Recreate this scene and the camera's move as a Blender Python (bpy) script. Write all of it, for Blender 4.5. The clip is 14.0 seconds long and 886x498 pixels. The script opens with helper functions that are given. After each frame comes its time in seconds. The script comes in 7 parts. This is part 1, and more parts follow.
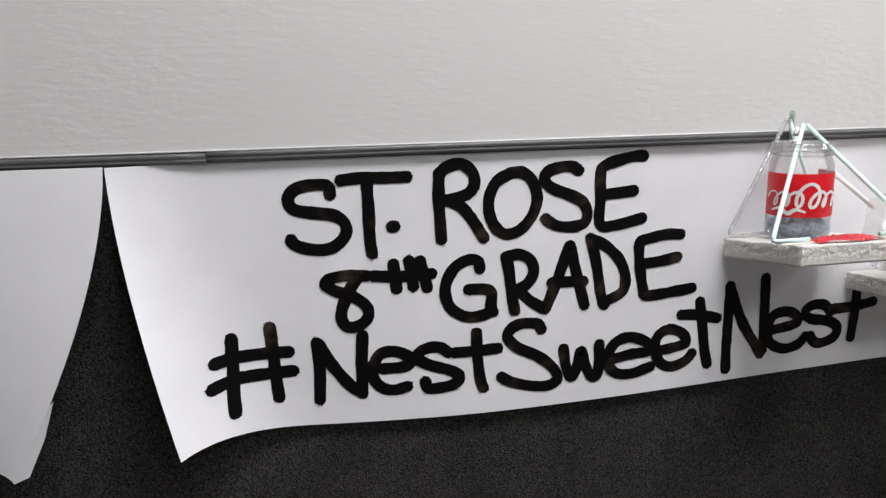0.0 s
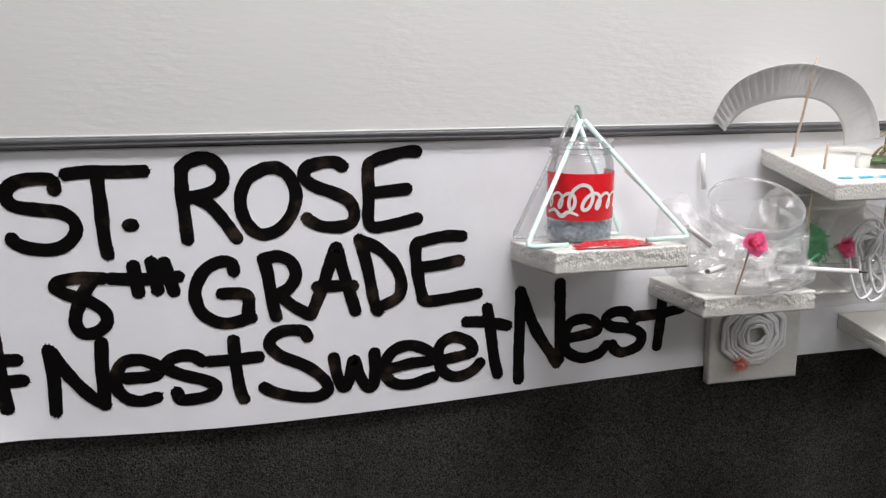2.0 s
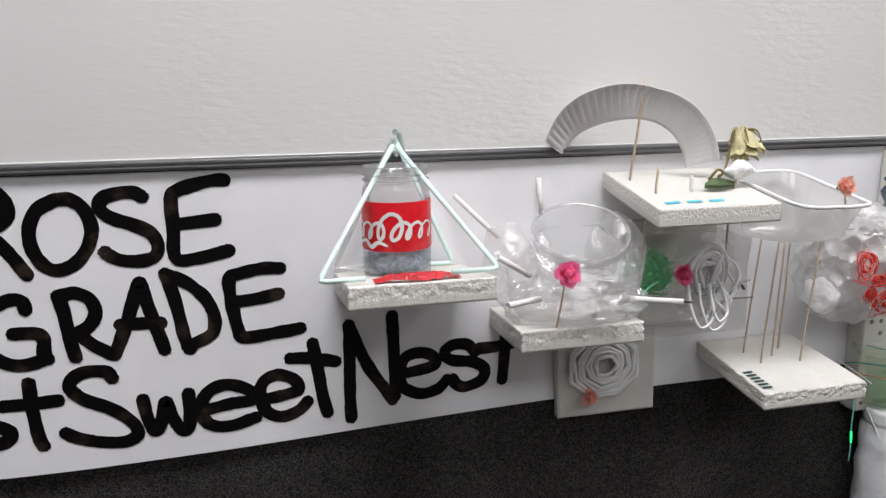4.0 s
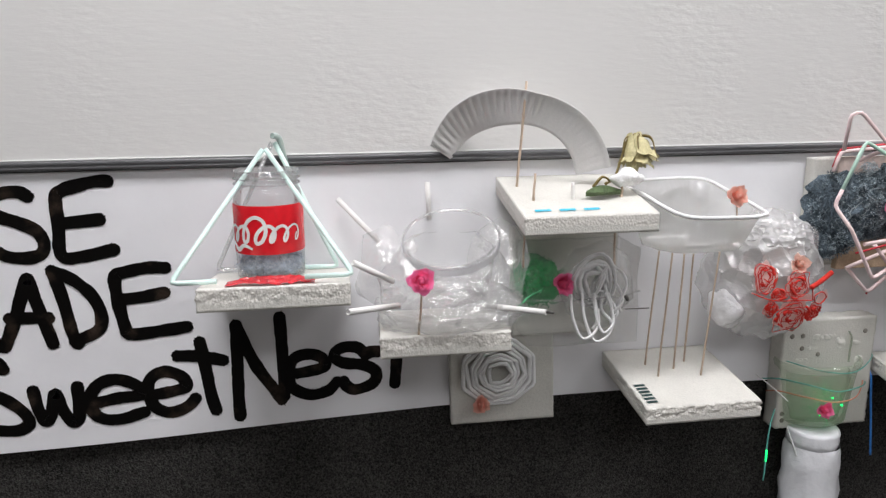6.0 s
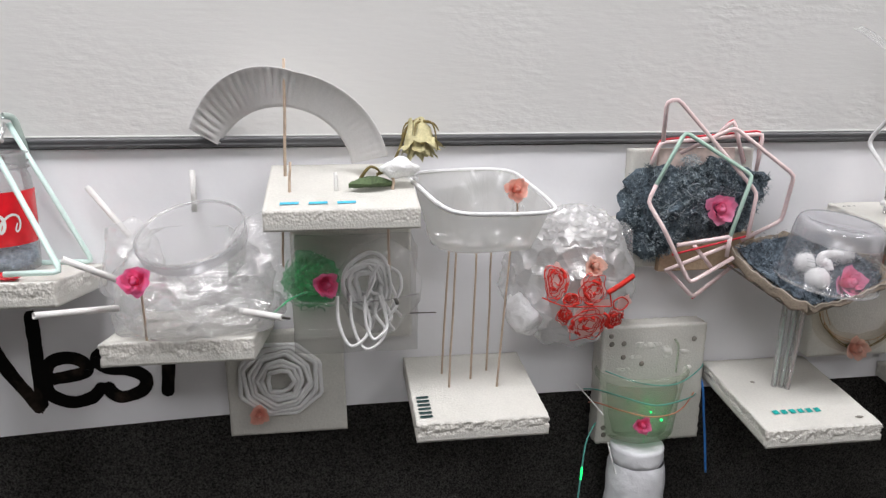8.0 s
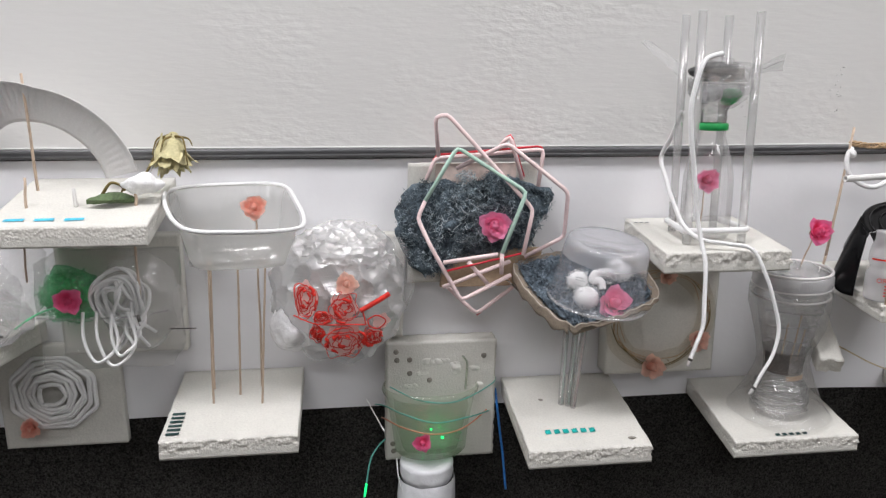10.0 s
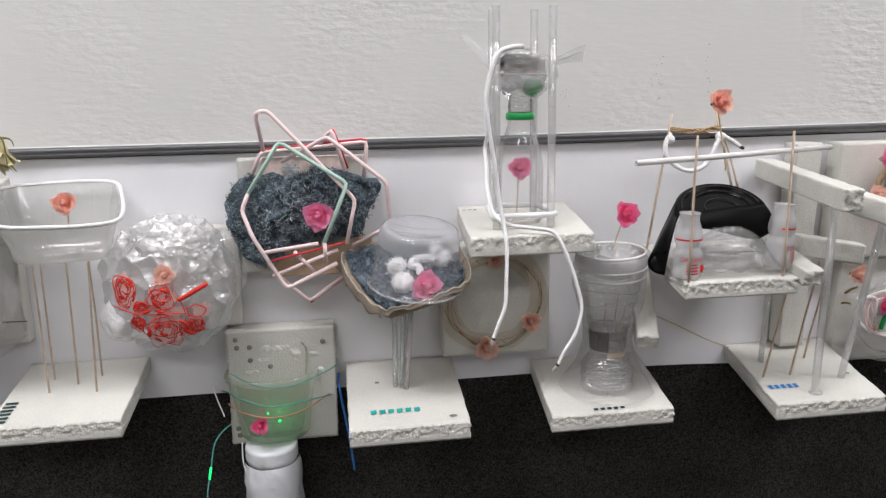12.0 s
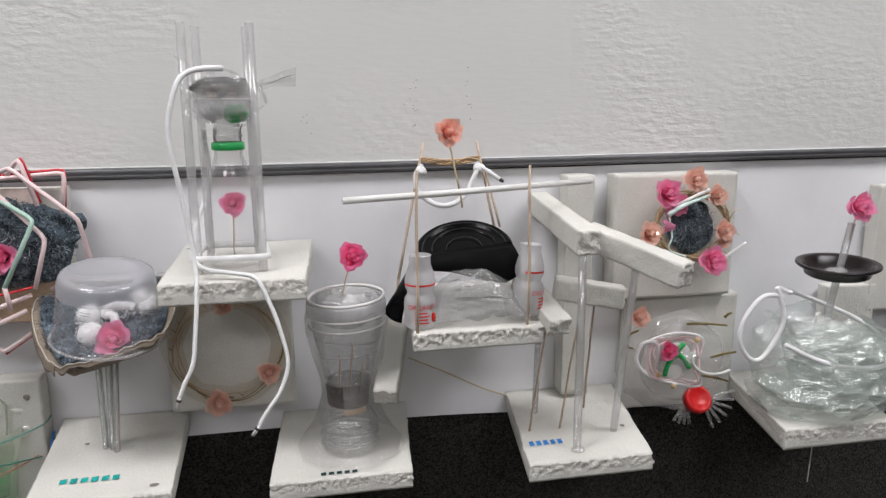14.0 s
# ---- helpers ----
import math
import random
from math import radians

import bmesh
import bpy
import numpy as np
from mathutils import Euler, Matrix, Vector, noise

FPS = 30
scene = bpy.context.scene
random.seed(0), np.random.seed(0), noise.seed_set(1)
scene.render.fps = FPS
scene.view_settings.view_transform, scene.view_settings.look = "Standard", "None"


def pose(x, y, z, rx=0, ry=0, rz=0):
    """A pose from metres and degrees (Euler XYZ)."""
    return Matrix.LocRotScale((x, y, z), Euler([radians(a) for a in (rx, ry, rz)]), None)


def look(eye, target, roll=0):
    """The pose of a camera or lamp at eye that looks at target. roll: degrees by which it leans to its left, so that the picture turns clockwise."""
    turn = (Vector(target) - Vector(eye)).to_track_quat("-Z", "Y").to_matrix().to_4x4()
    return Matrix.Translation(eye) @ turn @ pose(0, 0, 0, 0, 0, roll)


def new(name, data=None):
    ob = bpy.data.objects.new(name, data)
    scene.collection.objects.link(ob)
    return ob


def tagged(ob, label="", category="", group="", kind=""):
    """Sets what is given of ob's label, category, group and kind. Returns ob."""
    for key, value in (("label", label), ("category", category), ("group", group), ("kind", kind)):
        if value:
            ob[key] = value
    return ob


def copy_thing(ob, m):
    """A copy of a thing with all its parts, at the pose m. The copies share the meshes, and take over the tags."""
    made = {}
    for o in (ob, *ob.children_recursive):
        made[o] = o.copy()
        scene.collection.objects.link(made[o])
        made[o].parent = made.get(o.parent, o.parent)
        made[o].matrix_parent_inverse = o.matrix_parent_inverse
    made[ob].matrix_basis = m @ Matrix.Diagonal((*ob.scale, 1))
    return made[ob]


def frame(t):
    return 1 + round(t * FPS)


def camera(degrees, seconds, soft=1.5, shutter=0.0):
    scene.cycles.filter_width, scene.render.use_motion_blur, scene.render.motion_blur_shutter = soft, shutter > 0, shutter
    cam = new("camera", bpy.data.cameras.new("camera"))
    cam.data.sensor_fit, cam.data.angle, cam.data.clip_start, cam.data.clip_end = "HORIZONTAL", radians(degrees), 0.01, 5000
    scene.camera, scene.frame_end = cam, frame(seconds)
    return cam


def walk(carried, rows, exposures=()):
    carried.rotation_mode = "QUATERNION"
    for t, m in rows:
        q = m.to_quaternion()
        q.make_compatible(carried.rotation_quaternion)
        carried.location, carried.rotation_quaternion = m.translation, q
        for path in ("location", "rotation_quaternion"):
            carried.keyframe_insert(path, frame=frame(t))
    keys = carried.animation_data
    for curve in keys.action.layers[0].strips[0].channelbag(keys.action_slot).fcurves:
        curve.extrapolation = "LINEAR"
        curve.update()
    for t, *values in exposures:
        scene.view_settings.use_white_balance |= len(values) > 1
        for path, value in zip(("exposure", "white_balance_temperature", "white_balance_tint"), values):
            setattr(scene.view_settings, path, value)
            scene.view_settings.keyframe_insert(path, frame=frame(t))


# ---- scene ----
cam = camera(61.6, 14.0, soft=1.32)
PATH = [
    (0, (-0.111, -0.907, 1.061), (0.259, 1.016, 0.654), -1.3),
    (0.5, (-0.048, -0.925, 1.058), (0.296, 1.001, 0.642), -1.4),
    (1, (0.005, -0.935, 1.046), (0.346, 0.991, 0.628), -1.4),
    (1.5, (0.085, -0.918, 1.035), (0.4545, 1.01, 0.6325), -0.9),
    (2, (0.176, -0.892, 1.059), (0.584, 1.016, 0.62), -0.4),
    (2.5, (0.241, -0.876, 1.058), (0.698, 1.024, 0.632), -0.8),
    (3, (0.284, -0.861, 1.055), (0.763, 1.036, 0.642), -1.5),
    (3.5, (0.337, -0.875, 1.059), (0.803, 1.029, 0.659), -1.2),
    (5.8, (0.57, -0.911, 1.076), (0.877, 1.023, 0.67), -0.7),
    (6, (0.6, -0.924, 1.073), (0.884, 1.013, 0.664), -0.7),
    (6.5, (0.653, -0.937, 1.067), (0.92, 0.999, 0.64), -1.0),
    (7, (0.719, -0.928, 1.058), (0.979, 1.008, 0.63), -0.8),
    (7.5, (0.808, -0.902, 1.06), (1.079, 1.032, 0.626), -0.2),
    (8, (0.872, -0.876, 1.061), (1.162, 1.055, 0.626), 0.1),
    (8.5, (0.925, -0.871, 1.06), (1.229, 1.058, 0.63), 0.1),
    (9, (1.009, -0.887, 1.068), (1.307, 1.043, 0.635), 0.7),
    (9.2, (1.042, -0.888, 1.071), (1.332, 1.043, 0.635), 0.7),
    (11.3, (1.289, -0.955, 1.097), (1.521, 0.978, 0.64), -0.2),
    (11.5, (1.307, -0.963, 1.09), (1.544, 0.97, 0.638), -0.5),
    (12, (1.352, -0.969, 1.082), (1.627, 0.958, 0.625), -0.9),
    (12.5, (1.416, -0.955, 1.085), (1.761, 0.964, 0.637), -0.3),
    (13, (1.489, -0.937, 1.084), (1.875, 0.976, 0.646), -0.5),
    (13.5, (1.558, -0.915, 1.087), (1.969, 0.993, 0.649), -0.5),
    (14, (1.645, -0.914, 1.093), (2.018, 1.004, 0.666), -0.2),
]
EXPOSURES = [(0, 0.18), (1.5, 0.24), (3, 0.12), (6, 0.04), (9, 0.0), (11.5, 0.03), (13, 0.04), (14, -0.06)]
walk(cam, [(t, look(eye, target, roll)) for t, eye, target, roll in PATH], EXPOSURES)

# ---- world and lamps ----
world = bpy.data.worlds.new("room_ambient")
world.use_nodes = True
scene.world = world
world.node_tree.nodes["Background"].inputs[0].default_value = (0.9, 0.95, 1.0, 1)
world.node_tree.nodes["Background"].inputs[1].default_value = 0.05
CEILING = 2.62
LAMPS = [(0.5, -0.8, 28.5), (2.75, -0.8, 22.0), (0.5, -2.8, 10.0), (2.75, -2.8, 7.0)]
for lx, ly, power in LAMPS:
    tube_lamp = bpy.data.lights.new("fluorescent_light", "AREA")
    tube_lamp.shape, tube_lamp.size, tube_lamp.size_y = "RECTANGLE", 1.16, 0.5
    tube_lamp.energy, tube_lamp.color = power, (1.0, 0.972, 1.0)
    tube_lamp_ob = new("fluorescent_light", tube_lamp)
    tube_lamp_ob.location = (lx, ly, CEILING - 0.03)


# ---- materials ----
def nodes_of(name):
    m = bpy.data.materials.new(name)
    m.use_nodes = True
    return m, m.node_tree.nodes, m.node_tree.links, m.node_tree.nodes["Principled BSDF"]


def grainy(name, color, rough=0.6, vary=0.12, scale=25.0, bump=0.15, fine=350.0, spec=0.4, stretch=(1, 1, 1), islands=None, bump_size=0.002, sub=0.0):
    """A surface with slow stains, fine grain and relief; islands: a second colour that loose pieces take at random."""
    m, n, l, bsdf = nodes_of(name)
    co = n.new("ShaderNodeTexCoord")
    mp = n.new("ShaderNodeMapping")
    mp.inputs["Scale"].default_value = stretch
    l.new(co.outputs["Object"], mp.inputs["Vector"])
    big = n.new("ShaderNodeTexNoise")
    big.inputs["Scale"].default_value, big.inputs["Detail"].default_value = scale, 4
    l.new(mp.outputs[0], big.inputs["Vector"])
    small = n.new("ShaderNodeTexNoise")
    small.inputs["Scale"].default_value, small.inputs["Detail"].default_value = fine, 5
    l.new(mp.outputs[0], small.inputs["Vector"])
    add = n.new("ShaderNodeMath")
    add.operation = "ADD"
    l.new(big.outputs["Fac"], add.inputs[0])
    l.new(small.outputs["Fac"], add.inputs[1])
    rng = n.new("ShaderNodeMapRange")
    rng.inputs["From Min"].default_value, rng.inputs["From Max"].default_value = 0.7, 1.3
    rng.inputs["To Min"].default_value, rng.inputs["To Max"].default_value = 1 - vary, 1 + vary
    l.new(add.outputs[0], rng.inputs["Value"])
    hsv = n.new("ShaderNodeHueSaturation")
    hsv.inputs["Color"].default_value = (*color, 1)
    l.new(rng.outputs[0], hsv.inputs["Value"])
    if islands:
        geo = n.new("ShaderNodeNewGeometry")
        mix = n.new("ShaderNodeMix")
        mix.data_type = "RGBA"
        mix.inputs["A"].default_value, mix.inputs["B"].default_value = (*color, 1), (*islands, 1)
        l.new(geo.outputs["Random Per Island"], mix.inputs["Factor"])
        l.new(mix.outputs["Result"], hsv.inputs["Color"])
    l.new(hsv.outputs[0], bsdf.inputs["Base Color"])
    bsdf.inputs["Roughness"].default_value = rough
    bsdf.inputs["Specular IOR Level"].default_value = spec
    if sub:
        bsdf.inputs["Subsurface Weight"].default_value = sub
        bsdf.inputs["Subsurface Radius"].default_value = (0.004, 0.004, 0.004)
    if bump:
        bp = n.new("ShaderNodeBump")
        bp.inputs["Strength"].default_value, bp.inputs["Distance"].default_value = bump, bump_size
        l.new(small.outputs["Fac"], bp.inputs["Height"])
        l.new(bp.outputs[0], bsdf.inputs["Normal"])
    return m


def clear(name, tint=(0.99, 0.99, 0.99), haze=0.05, gloss=0.06, wrinkle=0.0, scale=60.0, haze_color=(0.95, 0.95, 0.95), facing=0.3, glint=0.05, fold=(1, 1, 1), crease=0.006, through_light=0.2):
    """Thin clear plastic: see-through, a little haze, gloss that grows towards grazing view."""
    m, n, l, bsdf = nodes_of(name)
    n.remove(bsdf)
    out = n["Material Output"]
    tr = n.new("ShaderNodeBsdfTransparent")
    tr.inputs[0].default_value = (*tint, 1)
    df = n.new("ShaderNodeBsdfDiffuse")
    df.inputs[0].default_value = (*haze_color, 1)
    tl = n.new("ShaderNodeBsdfTranslucent")
    tl.inputs[0].default_value = (*haze_color, 1)
    milk = n.new("ShaderNodeMixShader")
    milk.inputs[0].default_value = through_light
    l.new(df.outputs[0], milk.inputs[1])
    l.new(tl.outputs[0], milk.inputs[2])
    body = n.new("ShaderNodeMixShader")
    body.inputs[0].default_value = haze
    l.new(tr.outputs[0], body.inputs[1])
    l.new(milk.outputs[0], body.inputs[2])
    gl = n.new("ShaderNodeBsdfGlossy")
    gl.inputs["Roughness"].default_value = gloss
    fr = n.new("ShaderNodeLayerWeight")
    fr.inputs["Blend"].default_value = 0.22
    mul = n.new("ShaderNodeMath")
    mul.operation = "MULTIPLY_ADD"
    mul.inputs[1].default_value, mul.inputs[2].default_value = facing, glint
    l.new(fr.outputs["Fresnel"], mul.inputs[0])
    mix = n.new("ShaderNodeMixShader")
    l.new(mul.outputs[0], mix.inputs[0])
    l.new(body.outputs[0], mix.inputs[1])
    l.new(gl.outputs[0], mix.inputs[2])
    l.new(mix.outputs[0], out.inputs["Surface"])
    if wrinkle:
        co = n.new("ShaderNodeTexCoord")
        nz = n.new("ShaderNodeTexNoise")
        nz.inputs["Scale"].default_value, nz.inputs["Detail"].default_value, nz.inputs["Distortion"].default_value = scale, 4, 1.2
        mp = n.new("ShaderNodeMapping")
        mp.inputs["Scale"].default_value = fold
        l.new(co.outputs["Object"], mp.inputs["Vector"])
        l.new(mp.outputs[0], nz.inputs["Vector"])
        bp = n.new("ShaderNodeBump")
        bp.inputs["Strength"].default_value, bp.inputs["Distance"].default_value = wrinkle, crease
        l.new(nz.outputs["Fac"], bp.inputs["Height"])
        l.new(bp.outputs[0], gl.inputs["Normal"])
        l.new(bp.outputs[0], df.inputs["Normal"])
    return m


def glowing(name, color, strength):
    m, n, l, bsdf = nodes_of(name)
    bsdf.inputs["Base Color"].default_value = (*color, 1)
    bsdf.inputs["Emission Color"].default_value = (*color, 1)
    bsdf.inputs["Emission Strength"].default_value = strength
    return m


def crepe(name, color):
    """Thin crinkled paper that lets light through its petals."""
    m, n, l, bsdf = nodes_of(name)
    co, fine, slow = n.new("ShaderNodeTexCoord"), n.new("ShaderNodeTexNoise"), n.new("ShaderNodeTexNoise")
    fine.inputs["Scale"].default_value, fine.inputs["Detail"].default_value, fine.inputs["Distortion"].default_value = 9.0, 4, 1.0
    slow.inputs["Scale"].default_value, slow.inputs["Detail"].default_value = 2.2, 2
    for nd in (fine, slow):
        l.new(co.outputs["Object"], nd.inputs["Vector"])
    rng = n.new("ShaderNodeMapRange")
    rng.inputs["To Min"].default_value, rng.inputs["To Max"].default_value = 0.84, 1.10
    l.new(slow.outputs["Fac"], rng.inputs["Value"])
    hsv = n.new("ShaderNodeHueSaturation")
    hsv.inputs["Color"].default_value = (*color, 1)
    l.new(rng.outputs[0], hsv.inputs["Value"])
    bp = n.new("ShaderNodeBump")
    bp.inputs["Strength"].default_value, bp.inputs["Distance"].default_value = 0.35, 0.0012
    l.new(fine.outputs["Fac"], bp.inputs["Height"])
    l.new(bp.outputs[0], bsdf.inputs["Normal"])
    l.new(hsv.outputs[0], bsdf.inputs["Base Color"])
    bsdf.inputs["Roughness"].default_value, bsdf.inputs["Specular IOR Level"].default_value = 0.6, 0.3
    thin = n.new("ShaderNodeBsdfTranslucent")
    l.new(hsv.outputs[0], thin.inputs[0])
    mix = n.new("ShaderNodeMixShader")
    mix.inputs[0].default_value = 0.5
    l.new(bsdf.outputs[0], mix.inputs[1])
    l.new(thin.outputs[0], mix.inputs[2])
    l.new(mix.outputs[0], n["Material Output"].inputs["Surface"])
    return m


def plaster():
    """Brushed wall paint: faint level brush lines and patches of small lumps."""
    m, n, l, bsdf = nodes_of("painted_plaster")
    co = n.new("ShaderNodeTexCoord")
    mp = n.new("ShaderNodeMapping")
    mp.inputs["Scale"].default_value = (1, 1, 4.5)
    l.new(co.outputs["Object"], mp.inputs["Vector"])
    lines, lumps, patch, tone = (n.new("ShaderNodeTexNoise") for _ in range(4))
    for nz, sc, de in ((lines, 40.0, 6), (lumps, 105.0, 3), (patch, 4.0, 3), (tone, 1.6, 3)):
        nz.inputs["Scale"].default_value, nz.inputs["Detail"].default_value = sc, de
    l.new(mp.outputs[0], lines.inputs["Vector"])
    wide = n.new("ShaderNodeMapping")
    wide.inputs["Scale"].default_value = (0.55, 1, 1.2)
    l.new(co.outputs["Object"], wide.inputs["Vector"])
    l.new(wide.outputs[0], lumps.inputs["Vector"])
    for nz in (patch, tone):
        l.new(co.outputs["Object"], nz.inputs["Vector"])
    keep = n.new("ShaderNodeMapRange")
    keep.inputs["From Min"].default_value, keep.inputs["From Max"].default_value = 0.40, 0.64
    l.new(patch.outputs["Fac"], keep.inputs["Value"])
    mul = n.new("ShaderNodeMath")
    mul.operation = "MULTIPLY"
    keep.inputs["To Max"].default_value = 1.3
    l.new(lumps.outputs["Fac"], mul.inputs[0])
    l.new(keep.outputs[0], mul.inputs[1])
    add = n.new("ShaderNodeMath")
    add.operation = "MULTIPLY_ADD"
    add.inputs[1].default_value = 0.15
    l.new(lines.outputs["Fac"], add.inputs[0])
    xyz, along, grow = n.new("ShaderNodeSeparateXYZ"), n.new("ShaderNodeMapRange"), n.new("ShaderNodeMath")
    l.new(co.outputs["Object"], xyz.inputs[0])
    l.new(xyz.outputs["X"], along.inputs["Value"])
    along.inputs["From Min"].default_value, along.inputs["From Max"].default_value = 0.2, 1.7
    along.inputs["To Min"].default_value, along.inputs["To Max"].default_value = 0.30, 1.25
    grow.operation = "MULTIPLY"
    l.new(mul.outputs[0], grow.inputs[0])
    l.new(along.outputs[0], grow.inputs[1])
    l.new(grow.outputs[0], add.inputs[2])
    bp = n.new("ShaderNodeBump")
    bp.inputs["Strength"].default_value, bp.inputs["Distance"].default_value = 0.55, 0.0035
    l.new(add.outputs[0], bp.inputs["Height"])
    l.new(bp.outputs[0], bsdf.inputs["Normal"])
    ramp = n.new("ShaderNodeMix")
    ramp.data_type = "RGBA"
    ramp.inputs["A"].default_value, ramp.inputs["B"].default_value = (0.70, 0.695, 0.68, 1), (0.75, 0.745, 0.73, 1)
    l.new(tone.outputs["Fac"], ramp.inputs["Factor"])
    l.new(ramp.outputs["Result"], bsdf.inputs["Base Color"])
    bsdf.inputs["Roughness"].default_value = 0.5
    bsdf.inputs["Specular IOR Level"].default_value = 0.35
    return m


def carpet():
    """Charcoal looped carpet with paler flecks."""
    m, n, l, bsdf = nodes_of("charcoal_carpet")
    co = n.new("ShaderNodeTexCoord")
    fleck, loop, worn = n.new("ShaderNodeTexNoise"), n.new("ShaderNodeTexVoronoi"), n.new("ShaderNodeTexNoise")
    fleck.inputs["Scale"].default_value, fleck.inputs["Detail"].default_value = 430.0, 4
    loop.inputs["Scale"].default_value = 420.0
    worn.inputs["Scale"].default_value, worn.inputs["Detail"].default_value = 7.0, 3
    for nd in (fleck, loop, worn):
        l.new(co.outputs["Object"], nd.inputs["Vector"])
    ramp = n.new("ShaderNodeValToRGB")
    ramp.color_ramp.elements[0].position, ramp.color_ramp.elements[0].color = 0.32, (0.014, 0.0136, 0.0130, 1)
    ramp.color_ramp.elements[1].position, ramp.color_ramp.elements[1].color = 0.74, (0.095, 0.092, 0.087, 1)
    l.new(fleck.outputs["Fac"], ramp.inputs[0])
    rng = n.new("ShaderNodeMapRange")
    rng.inputs["From Min"].default_value, rng.inputs["From Max"].default_value = 0.3, 0.7
    rng.inputs["To Min"].default_value, rng.inputs["To Max"].default_value = 0.70, 1.20
    l.new(worn.outputs["Fac"], rng.inputs["Value"])
    hsv = n.new("ShaderNodeHueSaturation")
    l.new(ramp.outputs[0], hsv.inputs["Color"])
    l.new(rng.outputs[0], hsv.inputs["Value"])
    l.new(hsv.outputs[0], bsdf.inputs["Base Color"])
    bp = n.new("ShaderNodeBump")
    bp.inputs["Strength"].default_value, bp.inputs["Distance"].default_value = 0.8, 0.002
    l.new(loop.outputs["Distance"], bp.inputs["Height"])
    l.new(bp.outputs[0], bsdf.inputs["Normal"])
    bsdf.inputs["Roughness"].default_value, bsdf.inputs["Specular IOR Level"].default_value = 0.95, 0.05
    return m


def beads():
    """Broken polystyrene: round beads, the shade in the gaps between them painted darker."""
    m, n, l, bsdf = nodes_of("torn_polystyrene")
    co = n.new("ShaderNodeTexCoord")
    cell, nz = n.new("ShaderNodeTexVoronoi"), n.new("ShaderNodeTexNoise")
    cell.inputs["Scale"].default_value = 330.0
    nz.inputs["Scale"].default_value, nz.inputs["Detail"].default_value = 140.0, 4
    l.new(co.outputs["Object"], cell.inputs["Vector"])
    l.new(co.outputs["Object"], nz.inputs["Vector"])
    add = n.new("ShaderNodeMath")
    add.operation = "SUBTRACT"
    l.new(nz.outputs["Fac"], add.inputs[0])
    l.new(cell.outputs["Distance"], add.inputs[1])
    bp = n.new("ShaderNodeBump")
    bp.inputs["Strength"].default_value, bp.inputs["Distance"].default_value = 0.38, 0.0022
    l.new(add.outputs[0], bp.inputs["Height"])
    l.new(bp.outputs[0], bsdf.inputs["Normal"])
    ramp = n.new("ShaderNodeValToRGB")
    ramp.color_ramp.elements[0].color, ramp.color_ramp.elements[1].color = (0.82, 0.80, 0.755, 1), (0.67, 0.65, 0.595, 1)
    l.new(cell.outputs["Distance"], ramp.inputs[0])
    l.new(ramp.outputs[0], bsdf.inputs["Base Color"])
    bsdf.inputs["Roughness"].default_value, bsdf.inputs["Specular IOR Level"].default_value = 0.38, 0.55
    bsdf.inputs["Subsurface Weight"].default_value = 0.12
    bsdf.inputs["Subsurface Radius"].default_value = (0.003, 0.003, 0.003)
    return m


def brush_paint():
    """Black poster paint, streaky and brownish where the brush ran dry."""
    m, n, l, bsdf = nodes_of("black_brush_paint")
    co = n.new("ShaderNodeTexCoord")
    dry, streak = n.new("ShaderNodeTexNoise"), n.new("ShaderNodeTexNoise")
    dry.inputs["Scale"].default_value, dry.inputs["Detail"].default_value = 22.0, 4
    streak.inputs["Scale"].default_value, streak.inputs["Detail"].default_value, streak.inputs["Distortion"].default_value = 120.0, 4, 1.5
    for nd in (dry, streak):
        l.new(co.outputs["Object"], nd.inputs["Vector"])
    keep = n.new("ShaderNodeMapRange")
    keep.inputs["From Min"].default_value, keep.inputs["From Max"].default_value = 0.56, 0.76
    l.new(dry.outputs["Fac"], keep.inputs["Value"])
    mul = n.new("ShaderNodeMath")
    mul.operation = "MULTIPLY"
    l.new(keep.outputs[0], mul.inputs[0])
    l.new(streak.outputs["Fac"], mul.inputs[1])
    mix = n.new("ShaderNodeMix")
    mix.data_type = "RGBA"
    mix.inputs["A"].default_value, mix.inputs["B"].default_value = (0.0026, 0.0022, 0.0020, 1), (0.110, 0.075, 0.055, 1)
    l.new(mul.outputs[0], mix.inputs["Factor"])
    l.new(mix.outputs["Result"], bsdf.inputs["Base Color"])
    bp = n.new("ShaderNodeBump")
    bp.inputs["Strength"].default_value, bp.inputs["Distance"].default_value = 0.25, 0.002
    l.new(streak.outputs["Fac"], bp.inputs["Height"])
    l.new(bp.outputs[0], bsdf.inputs["Normal"])
    bsdf.inputs["Roughness"].default_value, bsdf.inputs["Specular IOR Level"].default_value = 0.45, 0.14
    return m


WALL = plaster()
CARPET = carpet()
FLOOR = grainy("grey_floor", (0.11, 0.105, 0.10), 0.6, 0.2, 4.0, 0.2, 200.0)
FAR_WALL = grainy("beige_far_wall", (0.30, 0.285, 0.265), 0.7, 0.06, 3.0, 0.2, 90.0)
CEIL = grainy("ceiling_tile", (0.78, 0.78, 0.76), 0.9, 0.05, 6.0, 0.4, 120.0)
VINYL = grainy("grey_vinyl_trim", (0.105, 0.105, 0.11), 0.38, 0.22, 18.0, 0.12, 260.0, 0.5, (0.25, 1, 1))
PAPER = grainy("white_butcher_paper", (0.88, 0.88, 0.905), 0.36, 0.03, 5.0, 0.16, 16.0, 0.5, bump_size=0.008)
INK = brush_paint()
